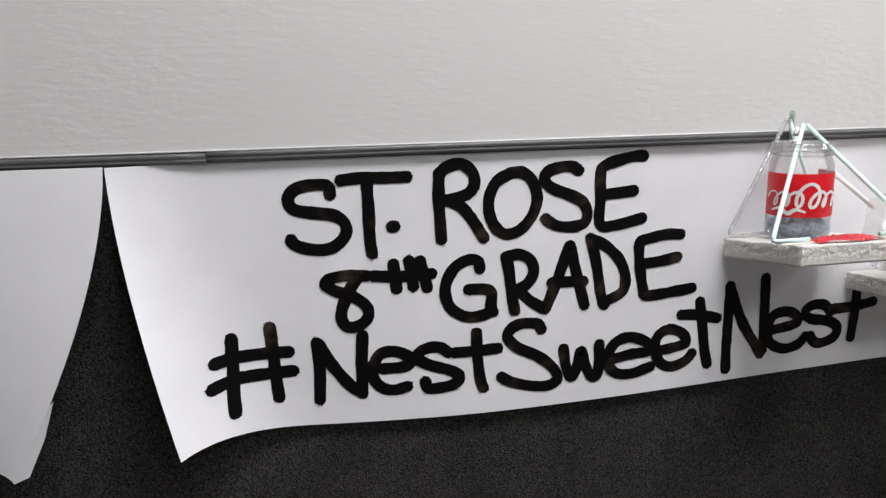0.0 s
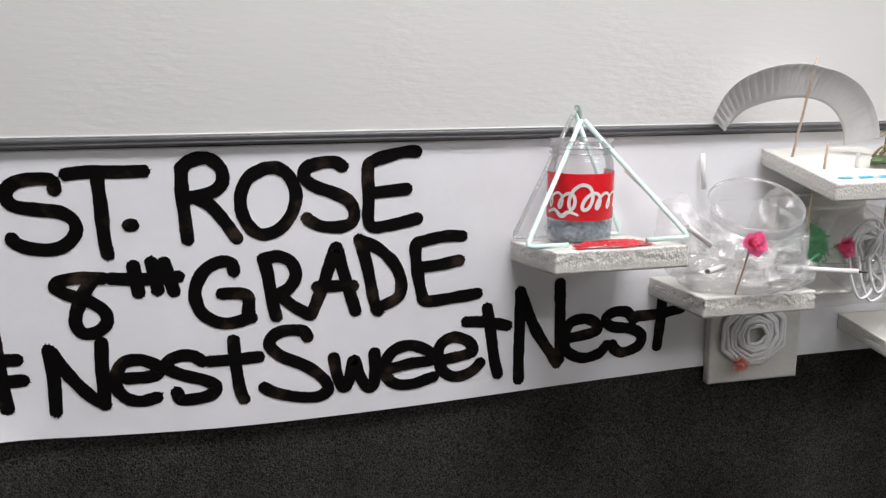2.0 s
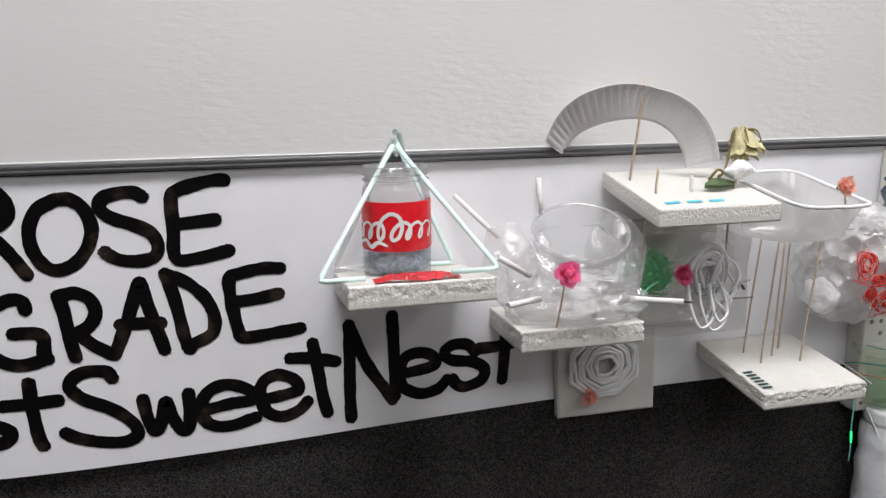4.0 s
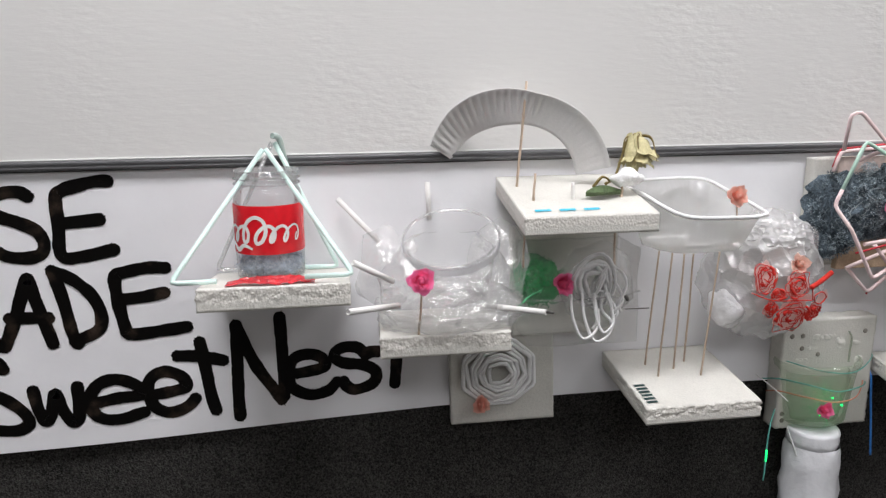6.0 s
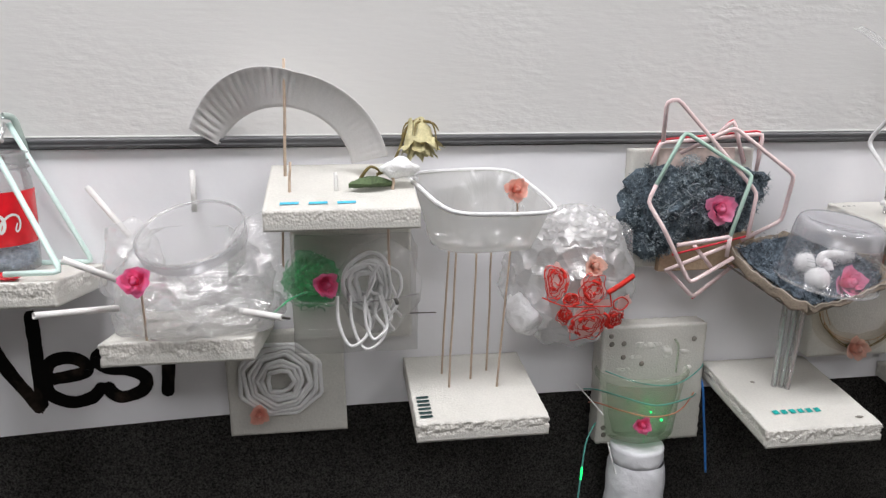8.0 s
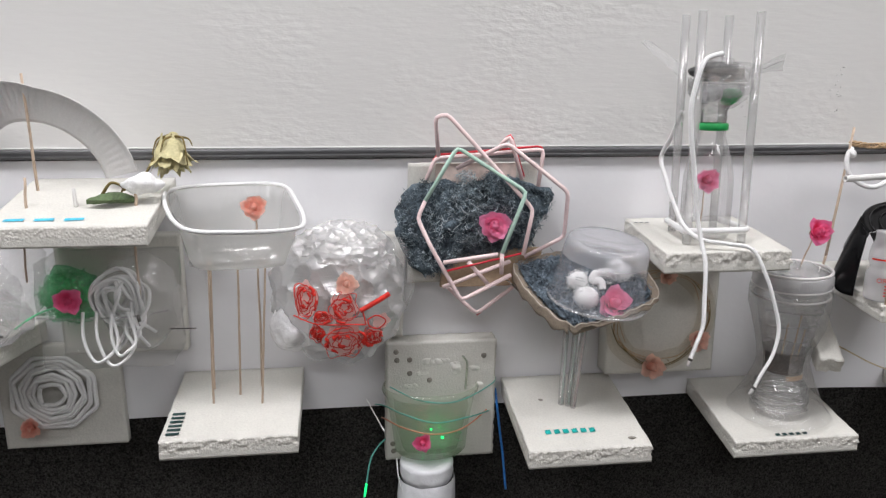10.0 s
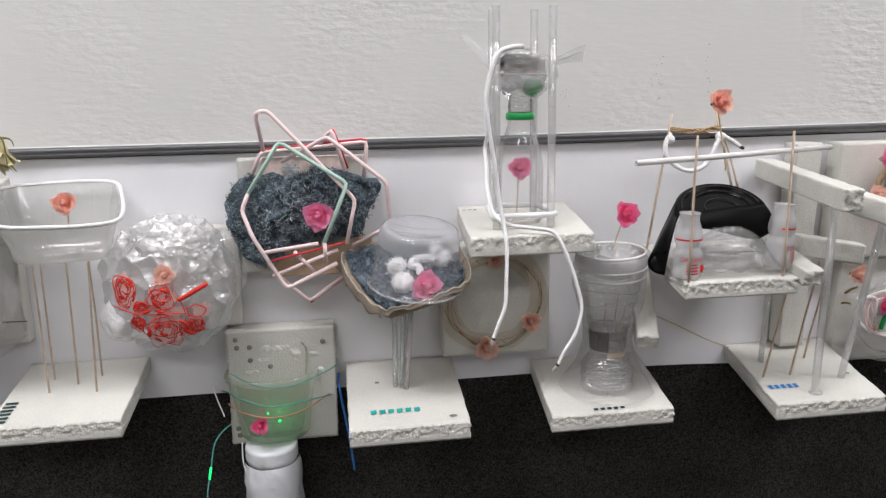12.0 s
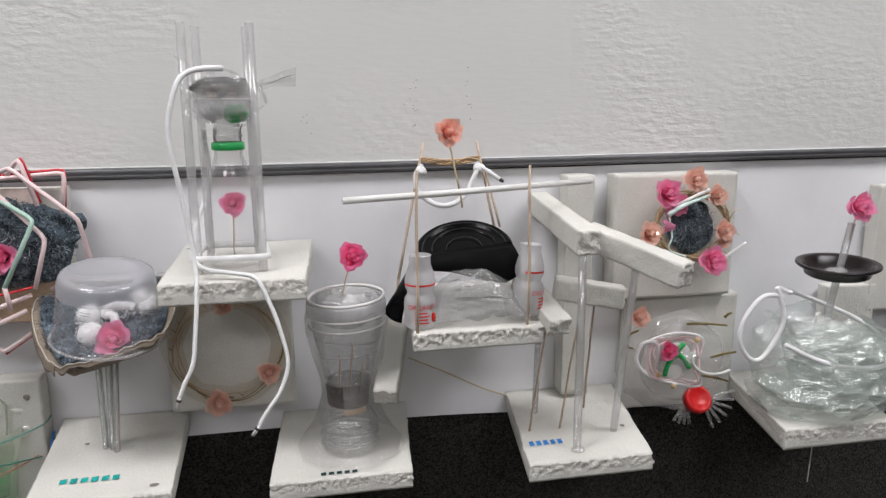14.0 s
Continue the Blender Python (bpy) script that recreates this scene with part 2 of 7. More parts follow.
FOAM = grainy("white_polystyrene", (0.67, 0.658, 0.612), 0.7, 0.07, 20.0, 0.35, 420.0, 0.35, sub=0.15)
TORN = beads()
WOOD = grainy("bamboo_wood", (0.60, 0.47, 0.365), 0.6, 0.25, 60.0, 0.2, 500.0, 0.3, (1, 1, 0.15))
RAFFIA = grainy("raffia", (0.44, 0.29, 0.17), 0.7, 0.3, 120.0, 0.3, 600.0, islands=(0.62, 0.45, 0.26))
TWIG = grainy("pale_twig", (0.48, 0.37, 0.22), 0.7, 0.3, 90.0, 0.3, 500.0, islands=(0.66, 0.56, 0.38))
SAGE_STRAW = grainy("sage_green_straw", (0.50, 0.71, 0.61), 0.35, 0.1, 50.0, 0.06, 400.0, 0.5)
MINT = grainy("mint_straw", (0.70, 0.88, 0.83), 0.35, 0.06, 50.0, 0.06, 400.0, 0.5)
PALE_MINT = clear("pale_mint_plastic", (0.93, 0.97, 0.95), 0.5, 0.2, 0.1, 40.0, (0.74, 0.84, 0.80), facing=0.2)
PINK_STRAW = grainy("pale_pink_straw", (0.88, 0.69, 0.69), 0.35, 0.08, 50.0, 0.06, 400.0, 0.5)
RED_STRAW = grainy("red_straw", (0.66, 0.03, 0.05), 0.3, 0.1, 50.0, 0.06, 400.0, 0.5)
WHITE_STRAW = grainy("white_paper_straw", (0.80, 0.79, 0.77), 0.45, 0.05, 60.0, 0.1, 500.0)
CORD = grainy("white_cord", (0.88, 0.88, 0.88), 0.75, 0.06, 80.0, 0.5, 700.0, 0.2)
PINK = crepe("hot_pink_paper", (1.0, 0.38, 0.60))
DEEP_PINK = crepe("deep_pink_paper", (1.0, 0.24, 0.48))
CORAL = crepe("coral_paper", (1.0, 0.61, 0.51))
PEACH = crepe("peach_paper", (0.98, 0.70, 0.60))
WOOL = grainy("slate_wool", (0.055, 0.075, 0.092), 0.95, 0.9, 45.0, 0.0, 120.0, 0.1, islands=(0.36, 0.43, 0.47))
WOOL_CORE = grainy("slate_wool_core", (0.105, 0.135, 0.160), 1.0, 0.80, 45.0, 0.8, 420.0, 0.05, bump_size=0.004)
JAR_WOOL = grainy("blue_grey_wool", (0.22, 0.27, 0.34), 0.95, 0.6, 55.0, 0.0, 200.0, 0.1, islands=(0.50, 0.58, 0.68))
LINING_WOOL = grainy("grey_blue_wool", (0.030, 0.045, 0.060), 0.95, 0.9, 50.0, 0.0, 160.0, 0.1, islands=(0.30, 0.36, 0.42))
PALE_WOOL = grainy("pale_grey_wool", (0.48, 0.54, 0.57), 0.95, 0.3, 60.0, 0.0)
COTTON = grainy("white_cotton", (0.93, 0.93, 0.93), 1.0, 0.06, 90.0, 0.6, 500.0, 0.05, bump_size=0.003)
RED_SCRAP = grainy("crumpled_red_film", (0.50, 0.02, 0.03), 0.18, 0.25, 60.0, 0.5, 120.0, 0.6, bump_size=0.005)
RED_LABEL = grainy("red_label_film", (0.72, 0.012, 0.022), 0.26, 0.08, 30.0, 0.05, 120.0, 0.5)
WHITE_INK = grainy("white_label_ink", (0.82, 0.81, 0.80), 0.35, 0.04, 60.0, 0.0)
PLATE = grainy("white_paper_plate", (0.73, 0.72, 0.715), 0.7, 0.05, 40.0, 0.15, 500.0)
GREEN_SHRED = clear("green_cellophane", (0.66, 0.97, 0.76), 0.30, 0.10, 0.6, 70.0, (0.08, 0.72, 0.32), facing=0.2, glint=0.08, through_light=0.5)
GREEN_FILM = grainy("green_shred", (0.03, 0.50, 0.17), 0.3, 0.3, 60.0, 0.1, 200.0, 0.5, islands=(0.22, 0.78, 0.42))
LEAF = grainy("dried_leaf", (0.10, 0.15, 0.065), 0.6, 0.35, 90.0, 0.4, 400.0)
STALK = grainy("dried_stalk", (0.20, 0.15, 0.05), 0.7, 0.3, 90.0, 0.4, 500.0)
PETAL = grainy("dried_yellow_petal", (0.56, 0.51, 0.29), 0.6, 0.22, 90.0, 0.4, 350.0, sub=0.1)
TORN_CARD = grainy("torn_pale_card", (0.52, 0.47, 0.405), 0.9, 0.15, 90.0, 0.4, 500.0, 0.1)
PULP = grainy("grey_brown_pulp_card", (0.26, 0.215, 0.17), 0.9, 0.2, 60.0, 0.6, 420.0, 0.15)
CARD = grainy("tan_card", (0.52, 0.38, 0.26), 0.8, 0.14, 40.0, 0.2, 350.0)
PALE_CARD = grainy("pale_pinkish_card", (0.70, 0.57, 0.52), 0.6, 0.2, 40.0, 0.3, 120.0)
BLACK_PLASTIC = grainy("glossy_black_plastic", (0.0035, 0.0035, 0.004), 0.2, 0.25, 40.0, 0.03, 160.0, 0.10)
BLACK_MATTE = grainy("dull_black_plastic", (0.004, 0.004, 0.0042), 0.5, 0.25, 40.0, 0.05, 160.0, 0.08)
# Paler black: the highlight along the bowl's ridges is put into the colour.
BLACK_LINE = grainy("highlit_black_ridge", (0.013, 0.013, 0.014), 0.3, 0.3, 60.0, 0.0, 200.0, 0.4)
BROWN_PLASTIC = grainy("dark_brown_plastic", (0.011, 0.005, 0.006), 0.25, 0.2, 40.0, 0.05, 160.0, 0.35)
GREEN_PLASTIC = grainy("green_plastic", (0.015, 0.42, 0.10), 0.3, 0.1, 40.0, 0.05, 200.0, 0.5)
RED_PLASTIC = grainy("red_plastic", (0.76, 0.016, 0.018), 0.3, 0.08, 40.0, 0.05, 200.0, 0.5)
MILK_PLASTIC = grainy("milky_white_plastic", (0.74, 0.72, 0.71), 0.4, 0.05, 40.0, 0.1, 250.0, 0.5, sub=0.2)
BAG_WHITE = grainy("wadded_white_film", (0.92, 0.92, 0.94), 0.25, 0.06, 40.0, 0.5, 120.0, 0.6, bump_size=0.006, sub=0.2)
SCUFF = grainy("grey_scuff", (0.47, 0.465, 0.455), 0.7, 0.3, 200.0, 0.0)
WRAPPED = grainy("white_bag_plastic", (0.78, 0.79, 0.82), 0.28, 0.06, 30.0, 0.35, 45.0, 0.5, bump_size=0.008, sub=0.15)
RED_PRINT = grainy("red_print", (0.66, 0.035, 0.025), 0.5, 0.2, 80.0, 0.0, spec=0.2)
SALMON_PRINT = crepe("salmon_print", (1.0, 0.72, 0.68))
# Dark colour of the flat discs that paint the shade inside foam pits.
HOLE = grainy("hole_shadowed_foam", (0.27, 0.25, 0.22), 0.9, 0.3, 90.0, 0.3, 400.0)
MARK_BLUE = grainy("cyan_marker", (0.08, 0.52, 0.72), 0.6, 0.35, 200.0, 0.0)
MARK_TEAL = grainy("teal_marker", (0.01, 0.36, 0.33), 0.6, 0.35, 200.0, 0.0)
MARK_INK = grainy("dark_marker", (0.02, 0.05, 0.05), 0.6, 0.35, 200.0, 0.0)
MARK_NAVY = grainy("blue_marker", (0.03, 0.20, 0.55), 0.6, 0.35, 200.0, 0.0)
COPPER = grainy("copper_wire", (0.60, 0.25, 0.16), 0.35, 0.2, 100.0, 0.0)
TEAL_WIRE = grainy("teal_wire", (0.10, 0.36, 0.31), 0.4, 0.2, 100.0, 0.0)
BLUE_WIRE = grainy("blue_wire", (0.04, 0.20, 0.58), 0.35, 0.2, 100.0, 0.0)
GREY_BIT = grainy("grey_stone_bit", (0.045, 0.046, 0.046), 0.5, 0.4, 120.0, 0.4, 400.0)
SCREW = grainy("dark_metal_tip", (0.06, 0.055, 0.05), 0.4, 0.2, 100.0, 0.0)
GLOW_GREEN = glowing("green_led", (0.01, 0.85, 0.16), 2.0)
GLOW_WARM = glowing("warm_led", (1.0, 0.75, 0.5), 3.0)
GLOW_PANEL = glowing("light_diffuser", (0.97, 0.985, 1.0), 4.0)
CLEAR = clear("clear_rigid_plastic", (0.985, 0.985, 0.985), 0.055, 0.06, facing=0.42, glint=0.06)
CRYSTAL = clear("thin_clear_case", (0.995, 0.995, 0.995), 0.05, 0.06, facing=0.30, glint=0.04)
TUBE_CLEAR = clear("clear_tube_plastic", (0.99, 0.99, 0.99), 0.17, 0.08, facing=0.34, glint=0.08)
FILM = clear("wrinkled_clear_film", (1.0, 1.0, 1.0), 0.20, 0.10, 0.7, 40.0, facing=0.12, glint=0.13, fold=(0.3, 1, 1.2), crease=0.006)
BAG_FILM = clear("milky_bag_film", (1.0, 1.0, 1.0), 0.36, 0.10, 0.8, 60.0, (0.97, 0.97, 0.98), facing=0.14, glint=0.25, fold=(0.35, 1, 1.2), crease=0.0065, through_light=0.5)
FROST = clear("frosted_plastic", (0.95, 0.95, 0.96), 0.34, 0.25, 0.15, 30.0, (0.70, 0.70, 0.74), facing=0.2)
GREEN_CUP = clear("green_tinted_cup", (0.93, 0.97, 0.92), 0.30, 0.12, 0.3, 40.0, (0.62, 0.67, 0.54), facing=0.35, glint=0.08, through_light=0.5)
GREEN_BAG = clear("green_tinted_film", (0.975, 0.99, 0.98), 0.32, 0.06, 1.0, 55.0, (0.84, 0.94, 0.89), facing=0.14, glint=0.24, fold=(0.6, 1, 1.2), crease=0.008)
RIBBED = clear("ribbed_bottle_plastic", (1.0, 1.0, 1.0), 0.06, 0.05, 0.6, 30.0, facing=0.50, glint=0.15, fold=(0.3, 0.3, 2.0), crease=0.012)
BOX_FILM = clear("crumpled_box_plastic", (0.985, 0.985, 0.98), 0.40, 0.09, 0.35, 25.0, (0.72, 0.72, 0.69), facing=0.25, glint=0.07, fold=(1.4, 1, 0.6))
WAIST = clear("smoky_silver_film", (0.70, 0.66, 0.63), 0.34, 0.10, 0.8, 50.0, (0.42, 0.38, 0.35), facing=0.4, glint=0.12, fold=(0.4, 0.4, 2.0))
WAIST_BROWN = grainy("smoky_brown_film", (0.040, 0.026, 0.018), 0.3, 0.5, 60.0, 0.2, 200.0, 0.4, (0.4, 0.4, 2.0))
CUP_SILVER = clear("bright_cup_plastic", (0.985, 0.99, 0.985), 0.05, 0.05, 0.5, 30.0, facing=0.75, glint=0.22, fold=(1, 1, 1.6), crease=0.008)
SLEEVE = clear("loose_clear_sleeve", (1.0, 1.0, 1.0), 0.10, 0.07, 0.6, 40.0, (0.92, 0.92, 0.92), facing=0.40, glint=0.07, fold=(1.5, 1.5, 0.4), crease=0.010, through_light=0.4)
CLOUD_PLASTIC = clear("cloudy_bottle_plastic", (0.95, 0.95, 0.96), 0.46, 0.12, 0.3, 40.0, (0.84, 0.83, 0.84), facing=0.25, glint=0.07)
JAR_CLEAR = clear("clear_jar_plastic", (0.985, 0.985, 0.985), 0.09, 0.06, facing=0.6, glint=0.06)
DOME = clear("smoky_cup_plastic", (0.98, 0.98, 0.985), 0.13, 0.10, facing=0.42, glint=0.05, haze_color=(0.80, 0.80, 0.82))
GLUE = grainy("dried_glue", (0.80, 0.79, 0.74), 0.14, 0.05, 30.0, 0.4, 120.0, 0.6, bump_size=0.004)
SMOKE = clear("smoky_slumped_film", (0.86, 0.86, 0.86), 0.40, 0.09, 0.9, 45.0, (0.38, 0.38, 0.375), facing=0.12, glint=0.09, crease=0.008)
STRIP = clear("thin_film_strip", (0.92, 0.92, 0.92), 0.30, 0.15, 0.4, 60.0, (0.72, 0.72, 0.72), facing=0.2, glint=0.02)
CUP_FILM = clear("thin_loose_film", (0.99, 0.99, 0.99), 0.10, 0.10, 0.8, 60.0, (0.85, 0.85, 0.85), facing=0.16, glint=0.10)
TUB_FILM = clear("milky_tub_wrap", (1.0, 1.0, 1.0), 0.25, 0.08, 1.0, 55.0, (0.98, 0.98, 0.98), facing=0.12, glint=0.18, fold=(0.25, 1, 1.2), crease=0.007, through_light=0.4)
FADED = clear("beige_glue_film", (0.99, 0.97, 0.93), 0.09, 0.35, 0.3, 70.0, (0.70, 0.60, 0.45), facing=0.1, glint=0.02)
VEIL = clear("cloudy_film", (0.98, 0.98, 0.98), 0.32, 0.10, 1.0, 50.0, (0.90, 0.90, 0.89), facing=0.15, glint=0.20, crease=0.010)


# ---- builders ----
def mesh_of(name, shape, origin):
    """A mesh from a bmesh or from lists of corners and faces, moved so that origin lies at zero."""
    me = bpy.data.meshes.new(name)
    if isinstance(shape, tuple):
        me.from_pydata([tuple(Vector(v) - Vector(origin)) for v in shape[0]], [], shape[1])
    else:
        bmesh.ops.recalc_face_normals(shape, faces=shape.faces)
        shape.transform(Matrix.Translation(-Vector(origin)))
        shape.to_mesh(me)
        shape.free()
    return me


def root_of(ob):
    while ob.parent:
        ob = ob.parent
    return ob


def part(name, shape, material, parent, label="", smooth=True):
    """One mesh under a thing or under a part; the shape comes in world places."""
    me = mesh_of(name, shape, root_of(parent).location)
    me.materials.append(material)
    me.shade_smooth() if smooth else None
    ob = new(name, me)
    ob.parent = parent
    return tagged(ob, label)


def thing(name, at, label, category, group="", kind=""):
    ob = new(name)
    ob.empty_display_size = 0.02
    ob.location = at
    return tagged(ob, label, category, group, kind)


def single(name, shape, material, label, category, group="", kind="", smooth=True, at=(0, 0, 0)):
    me = mesh_of(name, shape, at)
    me.materials.append(material)
    me.shade_smooth() if smooth else None
    ob = new(name, me)
    ob.location = at
    return tagged(ob, label, category, group, kind)


def bend(pts, k=5, closed=False):
    """A smooth run of places through pts."""
    p = [Vector(q) for q in pts]
    if len(p) < 3:
        return p
    out, count = [], len(p)
    for i in range(count if closed else count - 1):
        if closed:
            a, b, c, d = p[i - 1], p[i], p[(i + 1) % count], p[(i + 2) % count]
        else:
            a, b, c, d = p[max(i - 1, 0)], p[i], p[i + 1], p[min(i + 2, count - 1)]
        for j in range(k):
            s = j / k
            out.append(0.5 * (2 * b + (c - a) * s + (2 * a - 5 * b + 4 * c - d) * s * s + (3 * b - a - 3 * c + d) * s ** 3))
    if not closed:
        out.append(p[-1])
    return out


def tube(pts, r, n=8, closed=False, hollow=False, bm=None, taper=None):
    """A round tube along pts; hollow leaves the ends open with an inner wall; taper: radius factor at the far end."""
    bm = bm or bmesh.new()
    pts = [Vector(p) for p in pts]
    count = len(pts)
    rings, inner, side = [], [], None
    for i, p in enumerate(pts):
        if closed:
            d = (pts[(i + 1) % count] - pts[i - 1]).normalized()
        else:
            d = (pts[min(i + 1, count - 1)] - pts[max(i - 1, 0)]).normalized()
        if side is None:
            side = d.orthogonal().normalized()
        side = (side - d * side.dot(d)).normalized()
        up = d.cross(side)
        f = 1 + ((taper or 1) - 1) * i / max(count - 1, 1)
        angles = [2 * math.pi * j / n for j in range(n)]
        rings.append([bm.verts.new(p + (side * math.cos(a) + up * math.sin(a)) * r * f) for a in angles])
        if hollow:
            inner.append([bm.verts.new(p + (side * math.cos(a) + up * math.sin(a)) * r * f * 0.82) for a in angles])
    for stack, flip in ((rings, False), (inner, True)):
        for i in range(len(stack) if closed else len(stack) - 1):
            a, b = stack[i], stack[(i + 1) % len(stack)]
            for j in range(n):
                f = [a[j], a[(j + 1) % n], b[(j + 1) % n], b[j]]
                bm.faces.new(f[::-1] if flip else f)
    if not closed:
        for e in (0, -1):
            if hollow:
                for j in range(n):
                    bm.faces.new([rings[e][j], rings[e][(j + 1) % n], inner[e][(j + 1) % n], inner[e][j]])
            else:
                bm.faces.new(rings[e])
    return bm


def lathe(profile, at, n=32, squash=1.0, turn=360.0, start=0.0, wobble=0.0, seed=0.0):
    """Rings of (radius, height) round an upright axis."""
    bm = bmesh.new()
    full = turn >= 359.9
    m = n if full else n + 1
    rings = []
    for r, h in profile:
        ring = []
        for j in range(m):
            a = radians(start + turn * j / n)
            q = r * (1 + wobble * noise.noise((math.cos(a) * 2 + seed, math.sin(a) * 2, h * 40)))
            ring.append(bm.verts.new((at[0] + q * math.cos(a), at[1] + q * squash * math.sin(a), at[2] + h)))
        rings.append(ring)
    for a, b in zip(rings, rings[1:]):
        for j in range(n):
            k = (j + 1) % m
            bm.faces.new([a[j], a[k], b[k], b[j]])
    return bm


def block(f, nx, ny, nz):
    """The skin of a box lattice, each corner (u, v, w) of it put in place by f."""
    bm, seen = bmesh.new(), {}

    def corner(i, j, k):
        if (i, j, k) not in seen:
            seen[i, j, k] = bm.verts.new(f(i / nx, j / ny, k / nz))
        return seen[i, j, k]

    for i in range(nx):
        for j in range(ny):
            for k in (0, nz):
                bm.faces.new([corner(i, j, k), corner(i + 1, j, k), corner(i + 1, j + 1, k), corner(i, j + 1, k)])
    for i in range(nx):
        for k in range(nz):
            for j in (0, ny):
                bm.faces.new([corner(i, j, k), corner(i + 1, j, k), corner(i + 1, j, k + 1), corner(i, j, k + 1)])
    for j in range(ny):
        for k in range(nz):
            for i in (0, nx):
                bm.faces.new([corner(i, j, k), corner(i, j + 1, k), corner(i, j + 1, k + 1), corner(i, j, k + 1)])
    return bm


def box(x0, x1, y0, y1, z0, z1):
    return block(lambda u, v, w: (x0 + (x1 - x0) * u, y0 + (y1 - y0) * v, z0 + (z1 - z0) * w), 1, 1, 1)


def ball(at, radii, level=3, rough=0.0, freq=60.0, seed=0.0, ridged=False):
    bm = bmesh.new()
    bmesh.ops.create_icosphere(bm, subdivisions=level, radius=1.0)
    for v in bm.verts:
        q = Vector((v.co.x * radii[0], v.co.y * radii[1], v.co.z * radii[2]))
        h = noise.noise(q * freq + Vector((seed, seed * 1.7, -seed)))
        if ridged:
            h = 0.6 - 1.6 * abs(h) + 0.5 * noise.noise(q * freq * 2.7 + Vector((seed, 0, 3)))
        v.co = Vector(at) + q + v.co.normalized() * h * rough
    return bm


def crumple(at, radii, cells=70, rough=0.008, seed=0, keep=0.25, level=6, slack=0.35, lip=None):
    """Stiff film drawn over the front of a rounded shape: flat-sided dents that meet in sharp straight ridges."""
    bm = ball(at, radii, level)
    bm.normal_update()
    rng = np.random.default_rng(seed)
    way = rng.normal(size=(cells, 3))
    way /= np.linalg.norm(way, axis=1)[:, None]
    tilt = rng.normal(size=(cells, 3)) * 1.6
    rise = rng.uniform(-0.3, 0.5, cells)
    unit = np.array([[(v.co[i] - at[i]) / radii[i] for i in range(3)] for v in bm.verts])
    best = np.full(len(unit), 1e9)
    for k in range(cells):
        d = unit - way[k]
        best = np.minimum(best, rise[k] + d @ tilt[k] + (d * d).sum(1) * cells * 0.10)
    best = np.clip(best, -1.2, 1.5)
    for v, h in zip(bm.verts, best):
        sway = noise.noise((v.co - Vector(at)) * 28 + Vector((seed, 0, 2)))
        v.co += v.normal * (rough * float(h) + rough * slack * sway)
    gone = []
    for f in bm.faces:
        c = f.calc_center_median()
        if c.y > at[1] + radii[1] * keep or (lip and c.z > lip(c)):
            gone.append(f)
    bmesh.ops.delete(bm, geom=gone, context="FACES")
    return bm


def crumb(p, size, amount):
    """Beaded, torn relief of polystyrene at p."""
    q = Vector(p)
    a = noise.noise(q * (1 / size))
    b = noise.noise(q * (2.3 / size) + Vector((5, 1, 2)))
    return amount * (a * 0.75 + abs(b) * 0.6 - 0.2)


FOAM_GROUP = "polystyrene boards of the wall display"


def foam_shelf(label, x0, x1, zf, zb, th, yf=-0.16, shift=0.0, torn=1.0, seed=0.0, name="foam_shelf"):
    """A polystyrene board standing out from the wall, torn along its front and sides. Returns it and its top as a function of x, y."""
    def place(u, v, w):
        x = x0 + (x1 - x0) * u + shift * (1 - v)
        y = -0.003 + (yf + 0.003) * v
        z = zb + (zf - zb) * v - th * (1 - w)
        p = Vector((x, y, z))
        edge = 1.0 if (v == 1 or u in (0, 1)) else 0.0
        if edge and 0 < w <= 1 and v > 0:
            d = crumb(p + Vector((seed, 0, 0)), 0.0038, 0.0024 * torn) * (0.5 if w == 1 else 0.22 if w < 0.40 else 1.3)
            if v == 1:
                p.y -= d
            if u == 0:
                p.x -= d
            if u == 1:
                p.x += d
            if w == 1:
                p.z -= abs(d) * 0.6
        elif edge:
            p.y -= 0.0006 * noise.noise(p * 150)
        else:
            p.z += 0.0005 * noise.noise(p * 60)
        return p

    ob = thing(name, ((x0 + x1) / 2, yf / 2, min(zf, zb) - th), label, "foam board", FOAM_GROUP)
    me = part("board", block(place, 72, 24, 9), FOAM, ob).data
    me.materials.append(TORN)

    def top(x, y):
        return zb + (zf - zb) * (y + 0.003) / (yf + 0.003)

    for face in me.polygons:
        c = face.center + ob.location
        depth = (top(c.x, c.y) - c.z) / th
        face.material_index = int(abs(face.normal.z) < 0.75 and depth < 0.60 + 0.18 * noise.noise((c.x * 30, c.y * 30, seed)))
    return ob, top


def foam_plate(label, x0, x1, z0, z1, depth, lean=0.0, torn=0.5, seed=0.0, y0=-0.003, name="foam_plate"):
    """A polystyrene board flat against the wall; lean: sideways shift from bottom to top."""
    def place(u, v, w):
        p = Vector((x0 + (x1 - x0) * u + lean * w, y0 - depth * v, z0 + (z1 - z0) * w))
        if u in (0, 1) or w in (0, 1):
            d = crumb(p + Vector((seed, 3, 0)), 0.006, 0.0016 * torn)
            if u in (0, 1):
                p.x += d
            if w in (0, 1):
                p.z += d
        elif v == 1:
            p.y += 0.0006 * noise.noise(p * 50) + 0.0003 * noise.noise(p * 200)
        return p

    ob = thing(name, ((x0 + x1) / 2, y0 - depth / 2, z0), label, "foam board", FOAM_GROUP)
    part("board", block(place, 40, 6, 40), FOAM, ob)
    return ob


